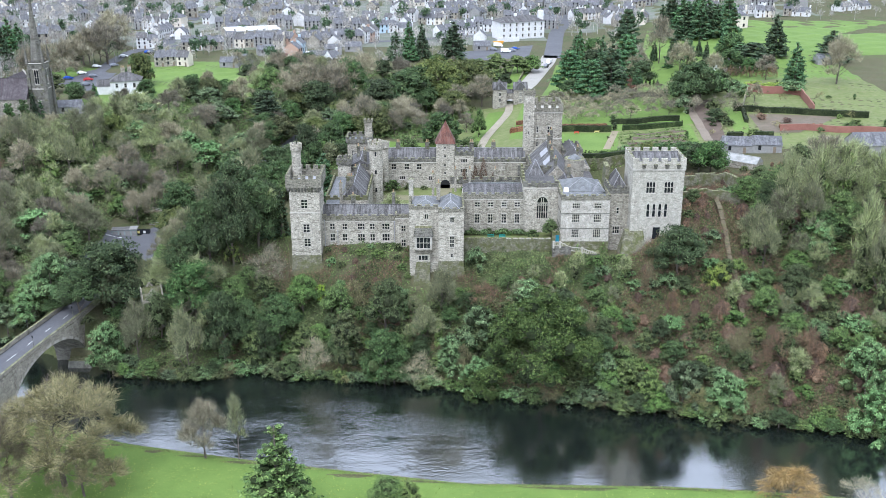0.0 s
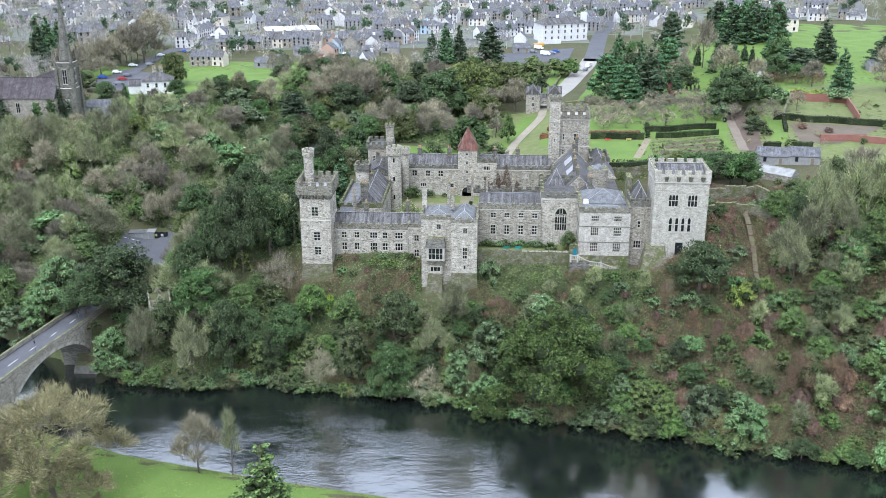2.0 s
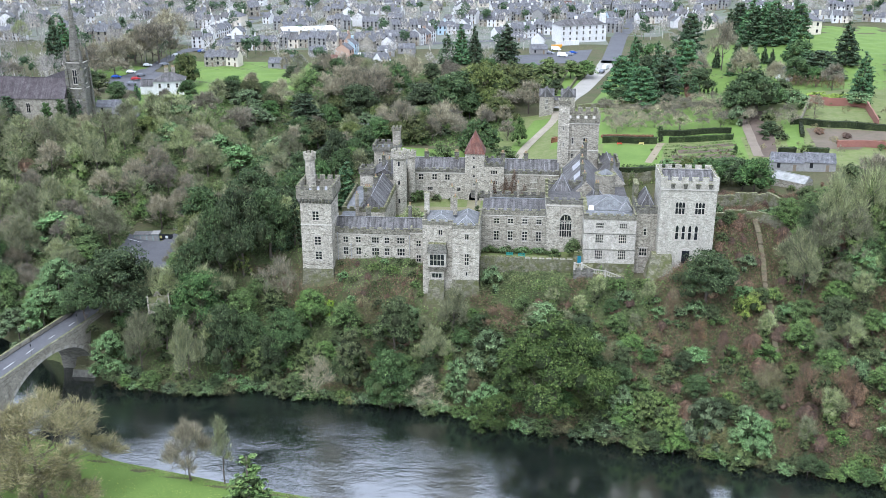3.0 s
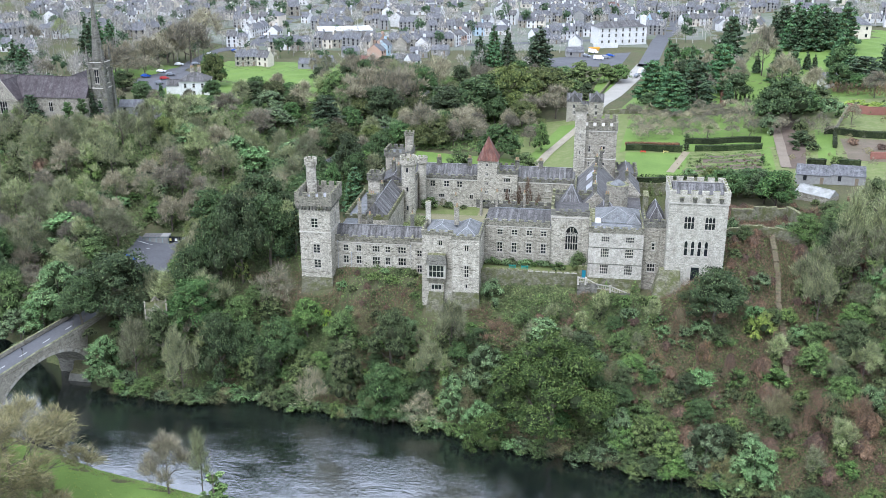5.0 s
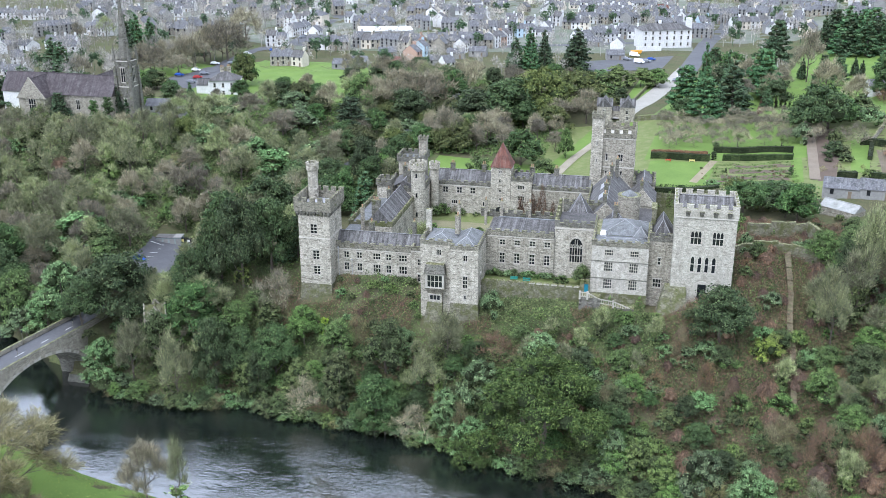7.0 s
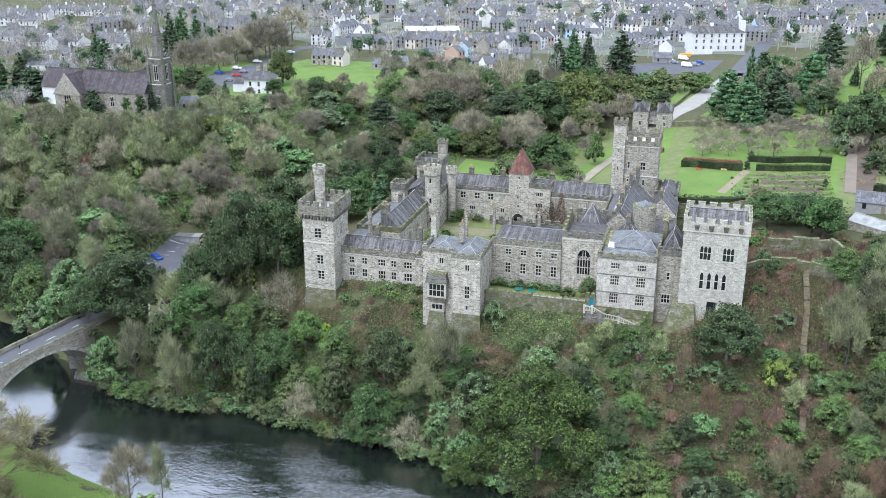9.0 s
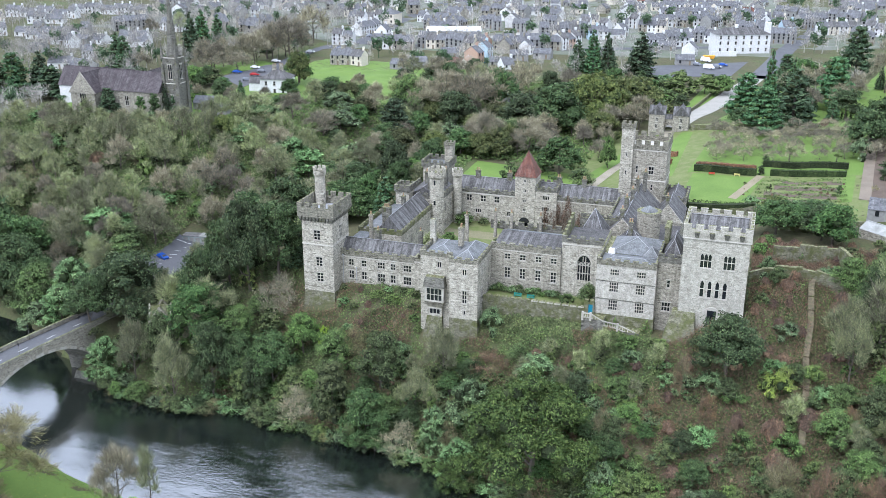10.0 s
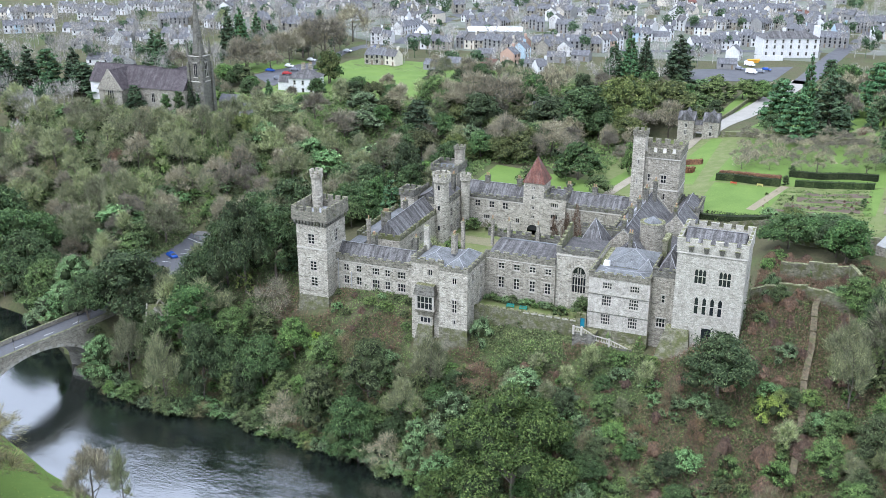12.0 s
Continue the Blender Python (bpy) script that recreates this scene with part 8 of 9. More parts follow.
plant("oak1", -51.2, 402.2, 15.7, 1.15)
plant("bush1", 25.6, 473.8, 10.1, 0.91)
plant("bush1", 35.6, 475.1, 8.8, 0.87)
plant("oak3", 41.8, 476.0, 8.8, 1.33)
plant("bush1", 21.3, 459.2, 6.1, 1.44)
plant("oak1", 78.8, 283.2, 11.1, 1.09)
plant("oak1", 76.8, 288.3, 9.6, 1.10)
plant("oak2", 96.8, 376.6, 17.3, 1.03)
plant("fir2", 142.4, 457.6, 12.9, 2.29)
plant("fir1", 145.6, 409.4, 18.5, 1.22)
plant("fir1", 158.1, 475.9, 21.1, 1.37)
plant("bare1", 107.7, 272.4, 16.5, 1.10)
plant("ivy", 109.8, 256.7, 18.8, 1.36)
plant("ivy", 99.1, 251.8, 17.1, 1.45)
plant("oak3", 101.2, 272.3, 13.2, 0.78)
plant("bare2", 162.6, 408.0, 20.7, 0.93)
plant("fir1", 181.0, 464.5, 15.6, 2.58)
plant("fir1", 132.3, 550.8, 21.2, 1.54)
plant("fir1", 139.5, 542.8, 20.9, 1.55)
plant("fir1", 131.1, 574.1, 18.9, 1.79)
plant("laurel1", 114.3, 385.5, 6.7, 1.24)
plant("laurel1", 137.1, 387.6, 5.6, 1.51)
plant("bush1", 115.1, 409.4, 7.0, 0.83)
plant("oak3", 101.7, 245.3, 13.9, 1.03)
plant("bare3", 113.7, 250.9, 18.5, 0.76)
plant("oak1", 86.6, 249.7, 14.0, 0.68)
plant("ivy", 106.9, 229.1, 15.0, 1.27)
plant("shrub3", 104.7, 357.7, 8.3, 1.20)
plant("laurel1", 89.6, 363.9, 7.4, 0.69)
plant("yew", 96.7, 346.5, 5.1, 2.50)
plant("oak1", 98.1, 242.5, 12.3, 1.02)
plant("fir1", -242.3, 362.7, 21.7, 1.41)
plant("fir1", -235.2, 367.7, 20.7, 1.47)
plant("fir2", -228.2, 371.3, 18.4, 1.10)
plant("fir1", -221.9, 379.1, 19.1, 1.33)
plant("fir2", -211.4, 372.1, 13.7, 1.68)
plant("fir1", -207.8, 378.0, 13.8, 1.07)
plant("fir1", -182.0, 366.2, 8.8, 1.16)
plant("fir1", -178.3, 369.8, 10.4, 0.98)
plant("fir1", -151.2, 360.1, 12.7, 0.87)
plant("fir1", -148.6, 362.4, 12.7, 0.86)
plant("bare2", -212.3, 433.2, 10.3, 1.51)
plant("bare1", -181.5, 446.7, 10.3, 1.99)
plant("bare2", -170.5, 448.4, 9.5, 1.87)
plant("oak3", -171.7, 413.7, 9.6, 1.17)
plant("oak1", -165.6, 415.2, 9.6, 0.91)
plant("bush1", -158.1, 390.2, 3.4, 0.65)
plant("bush1", -149.0, 379.8, 4.4, 0.60)
plant("bush1", -155.0, 392.8, 3.9, 0.50)
plant("oak2", 66.4, 289.8, 9.0, 1.16)
plant("oak2", 76.6, 300.9, 6.4, 1.95)
plant("oak1", 71.7, 298.8, 6.4, 1.80)
plant("oak1", 51.0, 307.4, 3.8, 1.19)
plant("laurel1", 66.9, 313.6, 4.1, 1.10)
plant("bush1", 75.6, 295.5, 3.5, 1.43)
plant("bush1", 63.4, 274.0, 3.3, 0.93)
plant("laurel1", 65.2, 260.3, 5.1, 0.50)
plant("ivy", 88.9, 244.3, 26.5, 0.54)
plant("ivy", 97.4, 245.7, 27.3, 0.63)
plant("ivy", 104.0, 248.1, 25.2, 0.79)
plant("ivy", 104.3, 229.6, 28.0, 0.51)
plant("ivy", 106.4, 223.1, 26.3, 0.53)
plant("laurel1", 89.5, 249.3, 7.8, 0.71)
plant("laurel2", 95.7, 239.3, 12.3, 0.52)
plant("bare3", 82.4, 237.7, 15.3, 0.57)
plant("yellow", 68.6, 231.5, 6.4, 0.68)
plant("shrub2", 56.6, 224.1, 8.3, 0.40)
plant("shrub2", 61.4, 220.6, 9.0, 0.40)
plant("shrub2", 82.4, 226.1, 8.3, 0.41)
plant("shrub2", 78.3, 214.5, 10.4, 0.48)
plant("shrub2", 87.6, 214.0, 10.4, 0.54)
plant("shrub2", 50.2, 227.9, 7.6, 0.40)
plant("laurel1", 66.8, 204.5, 10.3, 0.56)
plant("laurel1", 98.1, 205.0, 15.9, 0.48)
plant("laurel2", 96.5, 194.9, 15.7, 0.48)
plant("shrub1", 71.6, 215.0, 7.5, 0.74)
plant("shrub2", 44.8, 223.2, 6.1, 0.54)
plant("shrub2", 68.6, 224.3, 5.3, 0.84)

def cabbage_palm(x, y, h, label):
    """A slender stem with heads of long narrow leaves."""
    t = thing("cabbage_palm", x, y, float(height(x, y)), label, "palm", "garden palms")
    part("trunk", Geo().tube((0, 0, -0.5), (0, 0, h * 0.75), 0.16, 0.1, 6).tube((0, 0, h * 0.5), (0.7, 0, h * 0.72), 0.1, 0.07, 5), BARK, t)
    rng = np.random.default_rng(77)
    for cx, cz in ((0.0, h * 0.8), (0.75, h * 0.74)):
        d = unit(rng, 90)
        d[:, 2] = d[:, 2] * 0.7 + 0.15
        u = np.cross(d, unit(rng, 90)) * 0.09
        c = np.array([cx, 0, cz])
        part("leaf_head", Geo().arrays(np.stack([c + u, c - u, c + d * 1.3], 1).reshape(-1, 3), 3), L_OLIVE, t)


cabbage_palm(69.3, 360.0, 6.2, "slender cabbage palm above the clipped hedge")
cabbage_palm(82.6, 357.2, 4.4, "small cabbage palm by the clipped hedge")
for x, y, h, w, k in ((61.6, 349.0, 3.2, 1.3, "yew"), (62.6, 359.4, 3.6, 1.3, "yew"), (98.5, 356.8, 7.0, 0.6, "bush2"), (94.5, 341.0, 3.4, 1.3, "yew"), (101.0, 366.0, 5.0, 1.2, "shrub3"), (99.0, 347.0, 3.6, 1.2, "bush2"), (103.5, 372.0, 4.5, 1.3, "shrub1"), (91.5, 330.0, 2.0, 1.2, "shrub1"), (96.0, 331.0, 2.4, 1.3, "shrub1"), (118.0, 372.0, 7.5, 1.0, "bare2"), (112.0, 343.0, 2.6, 1.8, "shrub2"), (119.0, 337.0, 2.2, 1.8, "shrub2"), (114.0, 333.0, 2.4, 1.5, "shrub1"), (106.5, 392.0, 5.0, 1.4, "bush1"), (111.0, 398.0, 4.5, 1.5, "bush1"), (116.0, 404.0, 4.0, 1.8, "bush2"), (126.0, 399.0, 3.2, 2.2, "yellow"), (134.0, 396.0, 3.2, 2.2, "yellow")):
    plant(k, x, y, h, w)
for k in range(6):
    plant("yew", 88.5 + 1.6 * k, 447.6 - 0.7 * k, 2.8, 0.8)
for k in range(11):
    plant("brown_shrub", 127.0 + 1.3 * k, 446.0 - 2.8 * k, 6.5, 0.42)
for k, (x, y) in enumerate(((124, 572), (128, 566), (132, 562), (136, 556), (139, 550), (143, 546), (147, 540), (151, 534), (130, 574), (137, 566), (144, 556), (150, 546))):
    plant("fir2" if k % 3 else "fir1", x, y, 19.0 + 2.5 * math.sin(2.1 * k), 1.0)

# trees on the green by the church and below the town
for k, x, y, h, w in (("bare2", -186.3, 444.9, 16.0, 0.75), ("bare1", -183.7, 458.2, 15.0, 0.9), ("bare2", -178.1, 466.3, 16.0, 0.95), ("bare1", -175.2, 474.8, 15.0, 0.9), ("bare2", -173.0, 487.4, 20.0, 0.75), ("bare1", -171.4, 497.7, 20.0, 0.7), ("bare2", -172.8, 514.1, 19.0, 0.8), ("bare1", -174.9, 523.9, 15.0, 0.8), ("bare3", -268.2, 555.2, 12.7, 1.0), ("bare1", -271.1, 530.9, 12.3, 1.0),
                      ("fir1", -210.7, 475.6, 25.0, 0.95), ("fir1", -210.5, 485.7, 25.0, 0.95), ("fir1", -225.3, 436.0, 18.6, 1.4), ("yew", -156.8, 353.0, 9.5, 0.8), ("yew", -152.0, 354.5, 10.5, 0.8), ("yew", -178.0, 348.0, 6.5, 1.0), ("yew", -189.0, 350.0, 7.0, 1.0), ("oak5", -131.5, 431.4, 15.0, 0.65), ("oak1", -102.6, 401.6, 11.2, 0.95), ("oak3", -172.0, 412.0, 9.0, 0.8), ("oak1", -166.0, 409.0, 7.9, 0.7),
                      ("bare2", -101.2, 427.8, 7.5, 0.9), ("oak1", -86.3, 403.0, 8.0, 0.55), ("bare1", -94.9, 462.5, 10.8, 0.8), ("bare3", -70.8, 409.1, 13.0, 1.0), ("bare1", -74.5, 449.1, 13.0, 1.0), ("bare2", -65.2, 452.0, 12.0, 1.1), ("bare3", -54.5, 445.4, 12.0, 0.9), ("ivy", -76.6, 405.4, 12.0, 1.3), ("laurel1", -163.0, 398.0, 3.0, 1.2), ("laurel1", -158.0, 394.0, 3.0, 1.2)):
    plant(k, x, y, h, w)

# ---- woods, orchard and undergrowth ----
def free(x, y):
    """Ground that is neither built on, paved nor mown."""
    if -46 < x < 63 and 236 < y < 322:
        return False
    if float(valley(np.array(x), np.array(y))[0]) < (9 if y < 300 else 4.5) or (-107 < x < -85 and 260 < y < 300):
        return False
    if -32 < x < 12 and 320 < y < 362:
        return False
    if 8 < x < 38 and 330 < y < 520:
        return False
    if -202 < x < -140 and 352 < y < 386 or -175 < x < -122 and 400 < y < 475:
        return False
    return True


scatter(205, (-215, -62, 236, 358), ["bare1", "bare3", "bare3", "thin", "ivy", "ivy", "bare3", "shrub1", "bare2"], {"bare1": (9, 13), "bare2": (8, 12), "bare3": (9, 14), "thin": (9, 14), "ivy": (9, 14), "shrub1": (5, 8)}, 1, 4.6, lambda x, y: free(x, y) and y > far_bank(x) + 6 and not (x < -128 and y > 332))
scatter(112, (-205, -62, 236, 356), ["laurel1", "laurel2", "bush1", "bush2", "bush2", "shrub2", "oak3"], {"laurel1": (3, 6), "laurel2": (3, 6), "bush1": (3, 5), "bush2": (3, 5), "oak3": (5, 9), "shrub2": (3, 5)}, 2, 5.0, lambda x, y: free(x, y) and y > far_bank(x) + 4 and not (x < -128 and y > 345))
scatter(40, (-90, 8, 420, 475), ["bare1", "bare2", "oak1", "bare3"], (7, 11), 4, 6.0, free)
scatter(30, (-62, -22, 262, 345), ["oak1", "oak2", "bare3", "oak3"], (6, 10), 5, 5.0, lambda x, y: free(x, y) and x < -34)
scatter(120, (-92, 70, 205, 244), ["bush1", "bush2", "laurel1", "bush2", "oak3", "oak1", "bush2"], {"bush1": (2, 4), "bush2": (2, 4), "laurel1": (2, 4.5), "oak3": (4, 7), "oak1": (4, 7)}, 6, 3.0, lambda x, y: far_bank(x) + 1.0 < y < min(far_bank(x) + 17, 236 if x > -44 else 260))
scatter(70, (44, 140, 196, 252), ["shrub2", "bush2", "shrub2", "bush2", "bush1", "laurel1"], (2, 4.5), 7, 3.2, lambda x, y: y > far_bank(x) + 1.5 and not (x < 63 and y > 236))
scatter(60, (84, 175, 205, 300), ["ivy", "bare3", "oak3", "laurel1", "bush2", "thin"], {"ivy": (8, 13), "bare3": (7, 11), "oak3": (5, 9), "laurel1": (3, 6), "bush2": (3, 5), "thin": (8, 12)}, 8, 5.0, lambda x, y: y > far_bank(x) + 8 and not (86 < x < 140 and y > 276))
scatter(64, (46, 96, 362, 406), ["orchard"], (4.0, 6.0), 9, 4.6)
scatter(34, (64, 140, 425, 500), ["fir2", "fir1", "bare1", "oak1", "bare2"], (8, 15), 10, 9.0, lambda x, y: not (90 < x < 130 and 428 < y < 475))
scatter(40, (64, 160, 310, 405), ["shrub1", "bush2", "shrub3", "bush1", "yew"], (1.5, 3.2), 14, 4.0, lambda x, y: not (40 < x < 98 and y > 346) and not (86 < x < 96))


def undergrowth(name, n, region, material, size, tall, seed, label, keep, twigs=False, long=1.5):
    """Low leaves or twigs strewn over the ground: one mass."""
    rng = np.random.default_rng(seed)
    x0, x1, y0, y1 = region
    x, y = rng.uniform(x0, x1, n * 3), rng.uniform(y0, y1, n * 3)
    ok = keep(x, y)
    x, y = x[ok][:n], y[ok][:n]
    mound = 0.5 + 0.5 * np.sin(x * 0.9 + 2 * np.sin(y * 0.35)) * np.sin(y * 0.8 + 1.7 * np.sin(x * 0.3))
    pos = np.stack([x, y, height(x, y) + tall * mound * rng.uniform(0.2, 1.0, len(x))], -1)
    up = np.tile([0.0, -0.35, 0.8], (len(x), 1))
    g = Geo()
    if twigs:
        d = up + 1.1 * unit(rng, len(x))
        d /= np.linalg.norm(d, axis=1)[:, None]
        u = np.cross(d, unit(rng, len(x)))
        ln = (size * rng.uniform(0.6, 1.6, len(x)))[:, None]
        g.arrays(np.stack([pos + u * 0.06, pos - u * 0.06, pos + d * ln], 1).reshape(-1, 3), 3)
    else:
        g.arrays(leaf_faces(rng, pos, up, size, long), 3)
    tagged(part(name, g, material), label, "undergrowth", kind="stuff")


def bank_ground(x, y):
    b = y - far_bank(x)
    inside = (x > -41.5) & (x < 61.5) & (y > np.where(x < -31.5, 245.0, np.where(x < -8.5, 250.4, np.where(x < 5.5, 239.0, np.where(x < 43, 240.0, 240.5)))))
    return (b > 0.3) & ~inside & ~((x < -88) & (y < 262))


def patchy(x, y, cut):
    return np.sin(x * 0.17 + 1.9 * np.sin(y * 0.11)) * np.sin(y * 0.21 + 1.3 * np.sin(x * 0.09)) > cut


undergrowth("ivy_undergrowth", 110000, (-90, 110, 196, 262), SCRUB, 0.3, 1.3, 1, "low ivy and scrub leaves on the bank", bank_ground)
undergrowth("bramble_scrub", 170000, (-60, 140, 196, 281), BRAMBLE, 0.9, 1.7, 2, "tangled leafless brown brambles", lambda x, y: bank_ground(x, y) & (patchy(x, y, 0.0) | (x > 46)) & ((y < 250) | ((x > 61.5) & (x < 100))), True)
undergrowth("green_undergrowth", 110000, (-60, 120, 196, 256), SCRUB, 0.3, 1.0, 3, "patches of low green leaves", lambda x, y: bank_ground(x, y) & patchy(y + 40, x, -0.05))
undergrowth("woodland_scrub", 90000, (-205, -60, 240, 360), SCRUB, 0.6, 1.6, 4, "woodland floor ivy and fern", lambda x, y: bank_ground(x, y) & (valley(x, y)[0] > 4) & ~((x > -105) & (x < -85) & (y > 271) & (y < 300)))
undergrowth("woodland_twigs", 50000, (-205, -60, 240, 360), TWIG_OLIVE, 1.6, 2.2, 5, "leafless woodland understorey", lambda x, y: bank_ground(x, y) & (valley(x, y)[0] > 4.5) & ~((x > -105) & (x < -85) & (y > 271) & (y < 300)), True)
undergrowth("meadow_grass", 22000, (-100, 90, 150, 200), L_YELLOW, 0.22, 0.3, 6, "tufts of meadow grass by the river", lambda x, y: y < near_bank(x) - 0.6)
undergrowth("wall_ivy", 7000, (5.5, 43, 238.0, 243.4), L_OLIVE, 0.4, 0.8, 7, "ivy and grass on the terraced bank", lambda x, y: y > 238)

# thickets along the water's edge and on the slopes
edge_rng = np.random.default_rng(40)
ex = -86.0
while ex < 118:
    k = ["bush1", "laurel1", "bush2", "bush2", "oak1", "oak3", "shrub1", "laurel2"][int(edge_rng.integers(8))]
    eh = edge_rng.uniform(2.2, 4.2) if k not in ("oak1", "oak3") else edge_rng.uniform(4, 7)
    plant(k, ex, float(far_bank(ex)) + edge_rng.uniform(-2.8, -0.2), eh, edge_rng.uniform(1.0, 1.4), 0.0)
    ex += edge_rng.uniform(1.3, 2.6)
plant("holm", 24.0, 216.0, 25.0, 0.95)
plant("holm", 9.0, 214.0, 10.0, 0.8)
plant("oak3", 40.0, 211.5, 9.0, 1.0)
plant("laurel2", 36.0, 210.5, 6.5, 1.0)
scatter(34, (-31, -9, 236, 249), ["bush1", "bush2", "shrub2", "bush2", "laurel1"], (1.2, 2.6), 21, 2.2)
scatter(22, (6, 44, 226, 239), ["bush2", "bush2", "shrub2", "laurel1"], (1.2, 2.6), 22, 3.0)
scatter(90, (66, 165, 196, 262), ["shrub2", "bush2", "bush2", "ivy", "oak3", "laurel1", "shrub2"], {"shrub2": (3, 5), "bush2": (2.5, 4.5), "ivy": (7, 11), "oak3": (4, 7), "laurel1": (3, 5)}, 23, 3.6, lambda x, y: y > far_bank(x) + 2 and abs(x - 74.4) > (3.0 if y > 236 else 0.5))
scatter(26, (-210, -120, 384, 410), ["bare1", "bare2", "oak1", "fir1"], (6, 10), 25, 5.0, free)

for k in range(15):
    plant("bush1" if k % 4 else "laurel1", 6.6 + 1.1 * k, 249.0 + 0.4 * math.sin(3 * k), 1.6 + 0.5 * math.sin(1.7 * k), 1.0, 29.4)
plant("oak3", 28.6, 247.2, 5.6, 0.95, 29.0)
plant("bush1", 23.6, 247.6, 2.6, 1.0, 29.0)
plant("bush1", -17.0, 299.5, 3.0, 1.0, 26.7)
plant("shrub1", -12.0, 300.2, 3.2, 1.0, 26.7)
plant("bush1", -15.2, 283.0, 3.2, 1.0, 26.7)
plant("yew", 2.2, 290.0, 2.4, 1.2, 26.7)
plant("shrub2", 9.0, 300.4, 7.0, 0.8, 26.7)
plant("bare3", -14.0, 266.0, 9.0, 1.1, 26.7)
plant("bush1", 15.5, 299.0, 3.0, 1.0, 26.7)
undergrowth("plateau_scrub", 60000, (-130, 40, 318, 470), SCRUB, 0.6, 1.8, 9, "woodland floor behind the castle", lambda x, y: (valley(x, y)[0] > 4.5) & ~((x > -32) & (x < 12) & (y < 362)) & ~((x > 6) & (y > 330)) & ~((x < -68) & (y > 405)))
scatter(80, (-42, 62, 208, 240), ["bush2", "shrub2", "bush2", "laurel1", "bush1", "bush2"], {"bush2": (1.6, 3), "shrub2": (2, 4), "laurel1": (2, 4.5), "bush1": (1.6, 3)}, 31, 2.6, lambda x, y: far_bank(x) + 4 < y < 237)
scatter(58, (78, 150, 200, 262), ["ivy", "oak3", "oak3", "bare3", "shrub2", "laurel1"], {"ivy": (8, 13), "oak3": (6, 10), "bare3": (7, 11), "shrub2": (3, 5), "laurel1": (3, 6)}, 32, 3.6, lambda x, y: y > far_bank(x) + 5)
scatter(52, (57, 84, 319, 343), ["bush2", "shrub1", "shrub2", "shrub3"], (0.5, 1.1), 33, 1.8)
undergrowth("bed_plants", 5000, (60.5, 84.5, 316, 345), SCRUB, 0.3, 0.7, 12, "low winter plants in the flower beds", lambda x, y: ((y - 316) % 4.1) < 2.3)


def far_wood(name, n, region, material, seed, tall, label, keep, leafy=False):
    """Woods far off, too many to count: one mass of small crowns."""
    rng = np.random.default_rng(seed)
    x0, x1, y0, y1 = region
    g = Geo()
    x, y = rng.uniform(x0, x1, n), rng.uniform(y0, y1, n)
    for a, b, z in zip(x, y, height(x, y)):
        if not keep(a, b):
            continue
        h = tall * rng.uniform(0.6, 1.25)
        g.tube((a, b, z - 0.5), (a, b, z + h * 0.7), 0.22, 0.06, 3)
        for k in range(6):
            q = h * 0.3 * rng.random()
            w = rng.uniform(0, 6.28)
            c = np.array([a + q * math.cos(w), b + q * math.sin(w), z + h * rng.uniform(0.45, 0.8)])
            d = unit(rng, 34)
            r = h * rng.uniform(0.14, 0.24)
            p = c + d * r * rng.uniform(0.5, 1.0, 34)[:, None]
            if leafy:
                g.arrays(leaf_faces(rng, p, d, h * 0.09), 3)
            else:
                u = np.cross(d, unit(rng, 34)) * 0.09
                g.arrays(np.stack([p - u, p + u, p + (d + np.array([0, 0, 0.5])) * h * 0.13], 1).reshape(-1, 3), 3)
    tagged(part(name, g, material), label, "woods", kind="stuff")


def far_free(x, y):
    return free(x, y) and not (20 < x < 75 and y < 600) and not (100 < x < 330 and 470 < y < 600) and not (-190 < x < 330 and y < 480)


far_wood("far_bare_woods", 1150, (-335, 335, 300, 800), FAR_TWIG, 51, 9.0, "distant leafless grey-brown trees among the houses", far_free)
far_wood("far_evergreens", 260, (-335, 335, 300, 800), L_CONIFER, 52, 10.0, "distant dark evergreen trees among the houses", far_free, True)
far_wood("far_hillside_woods", 620, (-420, -184, 300, 800), FAR_TWIG, 53, 11.0, "distant leafless woods on the hillside, haze painted into their colour", free)

# dead creeper mounds on the upper slope, inside the ruined walls
scatter(60, (62.5, 104, 240, 288), ["shrub2", "shrub2", "bush2", "shrub2", "brown_shrub"], {"shrub2": (1.6, 3.2), "bush2": (1.2, 2.2), "brown_shrub": (2.0, 3.6)}, 81, 2.6, lambda x, y: abs(x - 74.4) > 2.2)

# greenery that covers the castle's bank
scatter(70, (-46, 46, 206, 240), ["bush1", "bush2", "laurel1", "oak3", "bush2", "ivy", "oak1"], {"bush1": (2, 4), "bush2": (2, 4), "laurel1": (2, 4), "oak3": (4, 8), "ivy": (6, 9), "oak1": (4, 7)}, 61, 3.0, lambda x, y: far_bank(x) + 2 < y < 234)
scatter(60, (46, 110, 202, 262), ["shrub2", "bush2", "shrub2", "bush1", "laurel1", "shrub2"], (1.5, 3.5), 62, 3.0, lambda x, y: y > far_bank(x) + 3 and not (x < 64 and y > 236) and abs(x - 74.4) > (2.6 if y > 236 else 0.5))
scatter(26, (62, 96, 250, 282), ["bush2", "shrub2", "bush1", "shrub1"], (1.2, 2.6), 63, 3.0, lambda x, y: abs(x - 74.4) > (2.6 if y > 236 else 0.5))
scatter(46, (-70, 10, 362, 424), ["oak5", "oak1", "bare2", "oak5", "bare3"], (8, 12), 64, 6.0, lambda x, y: free(x, y) and (x < -22 or y > 396))
scatter(9, (-22, 12, 366, 396), ["bare2", "bare1", "laurel1"], {"bare1": (8, 11), "bare2": (8, 11), "laurel1": (3, 4)}, 67, 6.0)
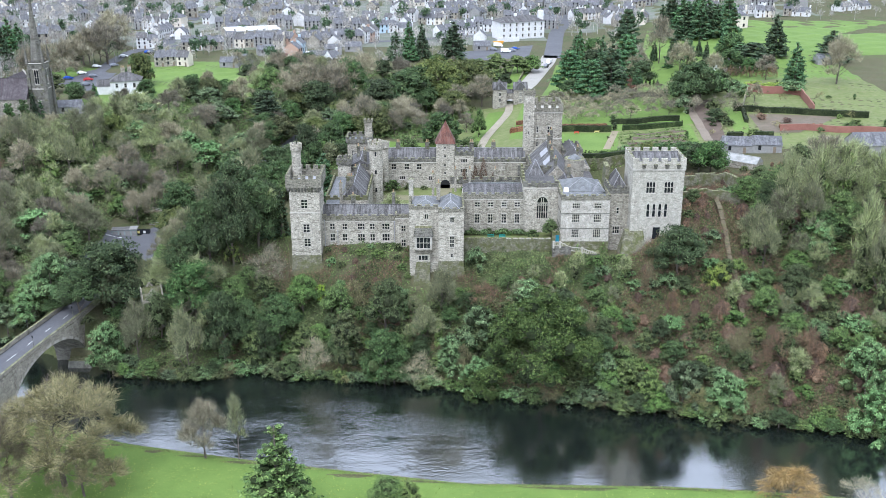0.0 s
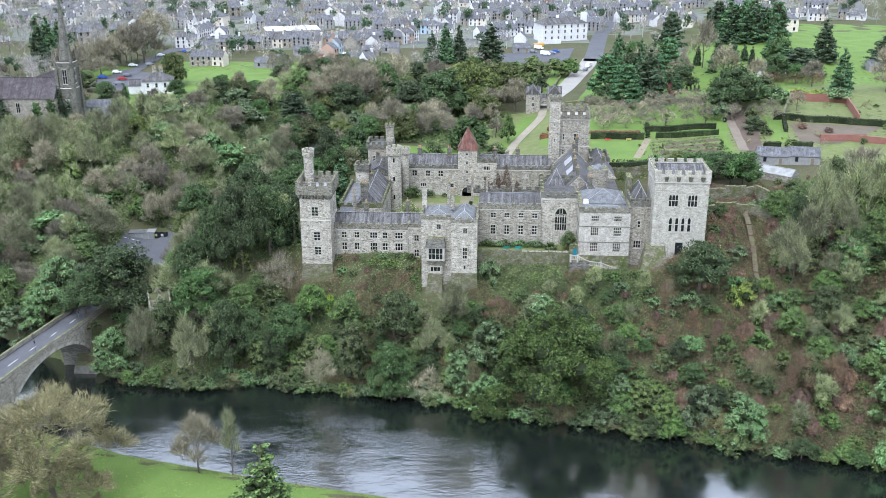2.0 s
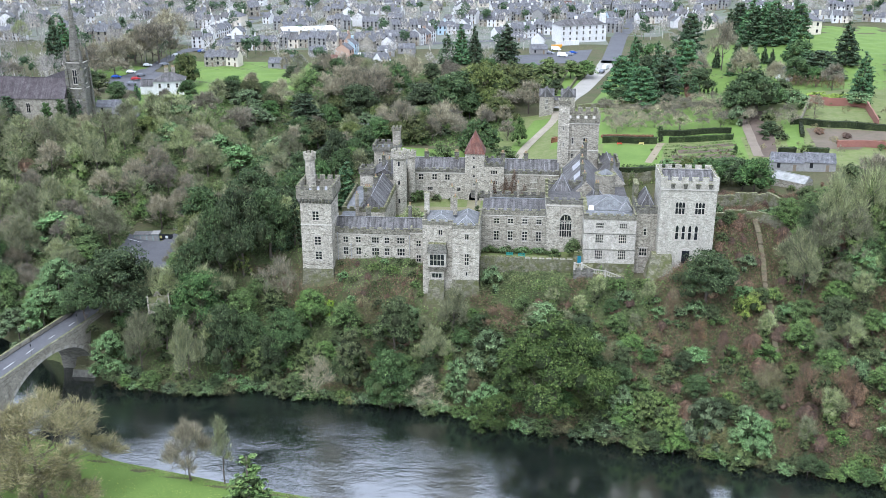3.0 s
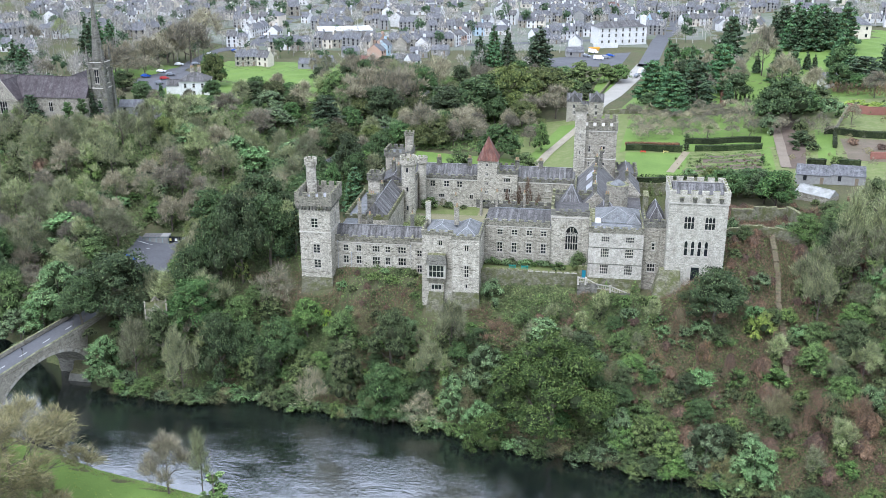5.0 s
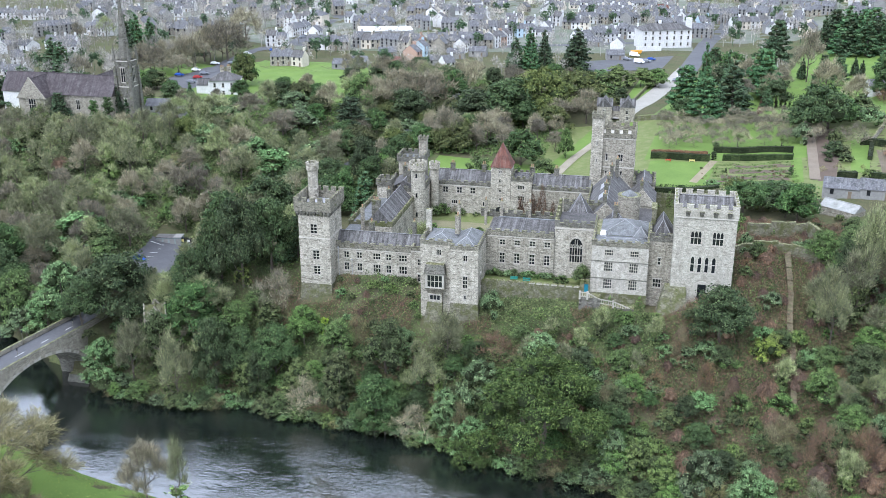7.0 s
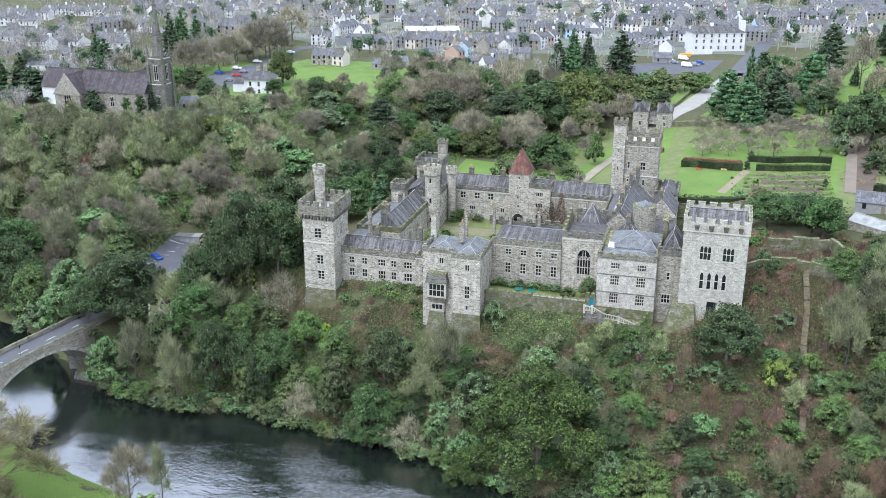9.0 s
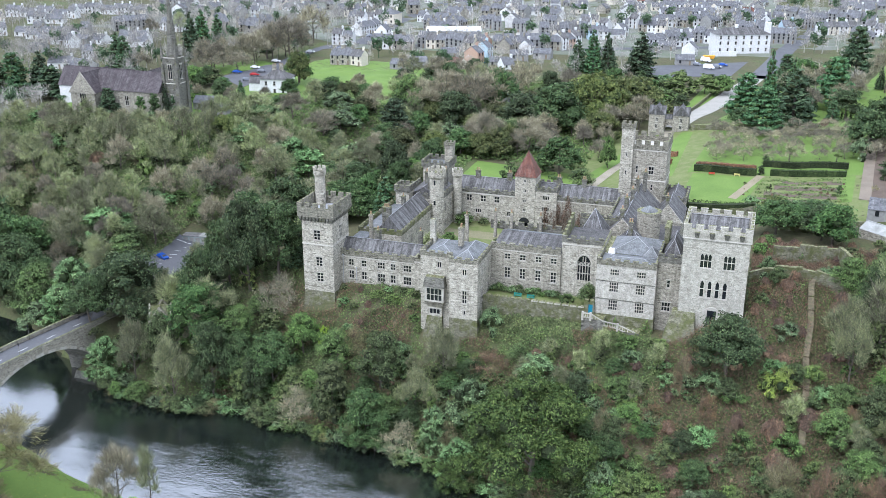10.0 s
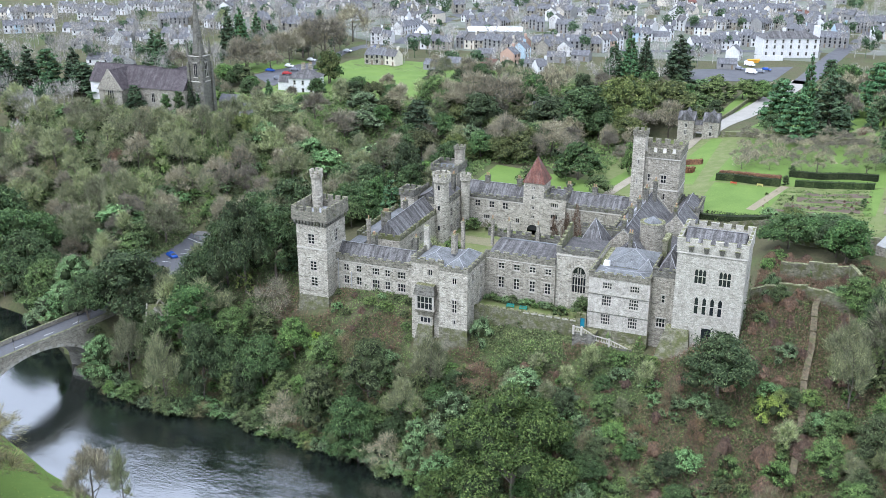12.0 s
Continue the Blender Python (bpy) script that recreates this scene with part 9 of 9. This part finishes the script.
scatter(34, (-2, 38, 436, 500), ["bush1", "laurel1", "oak1", "bush2", "laurel2"], {"bush1": (3, 5), "laurel1": (3, 5), "oak1": (5, 8), "bush2": (3, 5), "laurel2": (3, 5)}, 68, 4.0, lambda x, y: x < 23 + (y - 420) * 0.19 and not (x > 4 and y > 494))
scatter(20, (-115, -60, 340, 410), ["oak5", "oak1", "laurel1", "bare3"], (7, 11), 65, 6.0, free)
scatter(22, (-158, -105, 232, 262), ["oak3", "bare3", "laurel1", "bush2", "ivy"], (5, 10), 66, 4.0, lambda x, y: y > far_bank(x) + 2)


def climber(line, z0, z1, material, seed, label, density=9.0, size=0.32, twigs=False):
    """Leaves or bare stems spread over a wall face that runs along the line."""
    rng = np.random.default_rng(seed)
    (ax, ay), (bx, by) = line
    L = math.dist(line[0], line[1])
    n = int(L * (z1 - z0) * density)
    t, v = rng.random(n), rng.random(n)
    edge = 0.55 + 0.3 * np.sin(t * L * 0.8 + seed) + 0.25 * np.sin(t * L * 2.1 + 2 * seed)
    ok = v < edge
    t, v = t[ok], v[ok]
    out = np.array([(by - ay) / L, -(bx - ax) / L, 0.0])
    pos = np.stack([ax + (bx - ax) * t, ay + (by - ay) * t, z0 + (z1 - z0) * v], -1) + out * rng.uniform(0.05, 0.45, len(t))[:, None]
    g = Geo()
    if twigs:
        d = np.array([0, 0, 1.0]) + 0.7 * unit(rng, len(t))
        u = np.cross(d, out) * 0.05
        g.arrays(np.stack([pos - u, pos + u, pos + d * 0.9], 1).reshape(-1, 3), 3)
    else:
        g.arrays(leaf_faces(rng, pos, np.tile(out + np.array([0, 0, 0.3]), (len(t), 1)), size), 3)
    tagged(part("climber", g, material), label, "climbing plant")


climber([(6.0, 300.6), (16.5, 301.6)], 26.9, 36.4, BRAMBLE, 3, "bare brown creeper on the gate range wall", 16.0, 0.3, True)
climber([(-27.5, 250.9), (-21.0, 250.9)], 22.0, 28.5, L_GREEN, 4, "green ivy climbing the west wing wall")
climber([(61.15, 241.5), (61.15, 253.0)], 22.0, 42.0, L_GREEN, 5, "green ivy up the pale tower's flank", 8.0)
climber([(38.0, 305.0), (62.0, 304.5)], 28.0, 36.5, L_OLIVE, 6, "ivy over the garden retaining wall", 14.0)
climber([(62.0, 304.5), (66.0, 296.5)], 28.0, 37.0, L_OLIVE, 7, "ivy over the garden retaining wall", 14.0)
climber([(66.0, 296.5), (88.0, 291.5)], 28.0, 38.0, L_OLIVE, 8, "ivy over the garden retaining wall", 14.0)
climber([(61.2, 256.5), (72.0, 258.5)], 26.0, 34.0, L_GREEN, 9, "ivy on the ruined outer wall", 8.0)
climber([(66.0, 269.5), (80.0, 271.5)], 30.0, 38.5, L_GREEN, 10, "ivy on the ruined garden wall", 8.0)
climber([(30.4, 243.0), (43.0, 243.0)], 25.0, 29.6, SCRUB, 11, "moss and ferns on the basement wall", 9.0)
climber([(5.4, 243.5), (28.4, 243.5)], 20.0, 29.0, SCRUB, 12, "ivy and moss on the terrace wall", 9.0)
climber([(-41.0, 245.4), (-31.4, 245.4)], 10.0, 21.0, BRAMBLE, 13, "brown creeper at the river tower's base", 9.0, 0.3, True)
climber([(-8.7, 241.9), (-1.2, 241.9)], 15.0, 22.0, L_OLIVE, 14, "ivy at the foot of the projecting block", 9.0)
climber([(48.0, 241.2), (54.0, 241.2)], 22.0, 27.5, BRAMBLE, 15, "brown creeper at the pale tower's foot", 9.0, 0.3, True)
for x, y, h, k in ((-16.0, 299.0, 3.6, "bush1"), (-10.5, 299.6, 2.2, "bush1"), (-6.0, 299.6, 1.4, "bush1"), (6.5, 298.2, 1.6, "bush1"), (11.0, 298.8, 1.2, "bush2"), (-2.5, 286.0, 1.6, "bush1"), (2.4, 285.2, 1.5, "bush1"), (-18.5, 276.0, 2.6, "bush1"), (-17.0, 270.0, 3.0, "bush2"), (-12.0, 268.0, 2.0, "shrub1")):
    plant(k, x, y, h, 1.1, 26.9)
# shrubs in the gardens behind the range
for x, y, h, k in ((-8.0, 316.0, 5.5, "laurel1"), (-2.0, 317.0, 5.0, "laurel1"), (19.0, 323.0, 5.0, "oak5"), (-18.0, 318.0, 6.0, "shrub1"), (-24.0, 322.0, 6.5, "bare3"), (-13.0, 321.0, 5.0, "shrub2"), (14.0, 326.0, 3.0, "shrub2"), (40.5, 314.0, 3.0, "bush1"), (52.0, 309.5, 1.0, "bush1"), (48.5, 309.5, 0.9, "yellow"), (60.0, 316.5, 3.0, "laurel1"), (66.0, 308.0, 6.0, "oak5"), (70.0, 311.0, 4.0, "laurel1")):
    plant(k, x, y, h, 1.1)
scatter(44, (48, 125, 200, 262), ["shrub2", "shrub2", "bush2", "shrub2"], {"shrub2": (3, 6), "bush2": (2, 4.2)}, 71, 3.2, lambda x, y: y > far_bank(x) + 4 and not (x < 64 and y > 234) and abs(x - 74.4) > (2.6 if y > 236 else 0.5))
undergrowth("straw_grass", 16000, (-100, 90, 150, 200), TWIG_TAN, 0.7, 0.5, 14, "straw-coloured rough grass along the river's edge", lambda x, y: (y < near_bank(x) - 0.2) & (y > near_bank(x) - 2.6), True)
for x, y, h in ((-108.5, 268.0, 7.0), (-110.5, 276.0, 8.5), (-81.0, 284.0, 11.0), (-103.0, 301.0, 7.5), (-111.5, 288.0, 8.0)):
    plant("oak3" if x < -100 else "oak5", x, y, h, 1.0)
scatter(24, (36, 62, 306, 316), ["bush1", "bush2", "laurel1"], (0.8, 1.6), 72, 2.4, lambda x, y: y < 309)
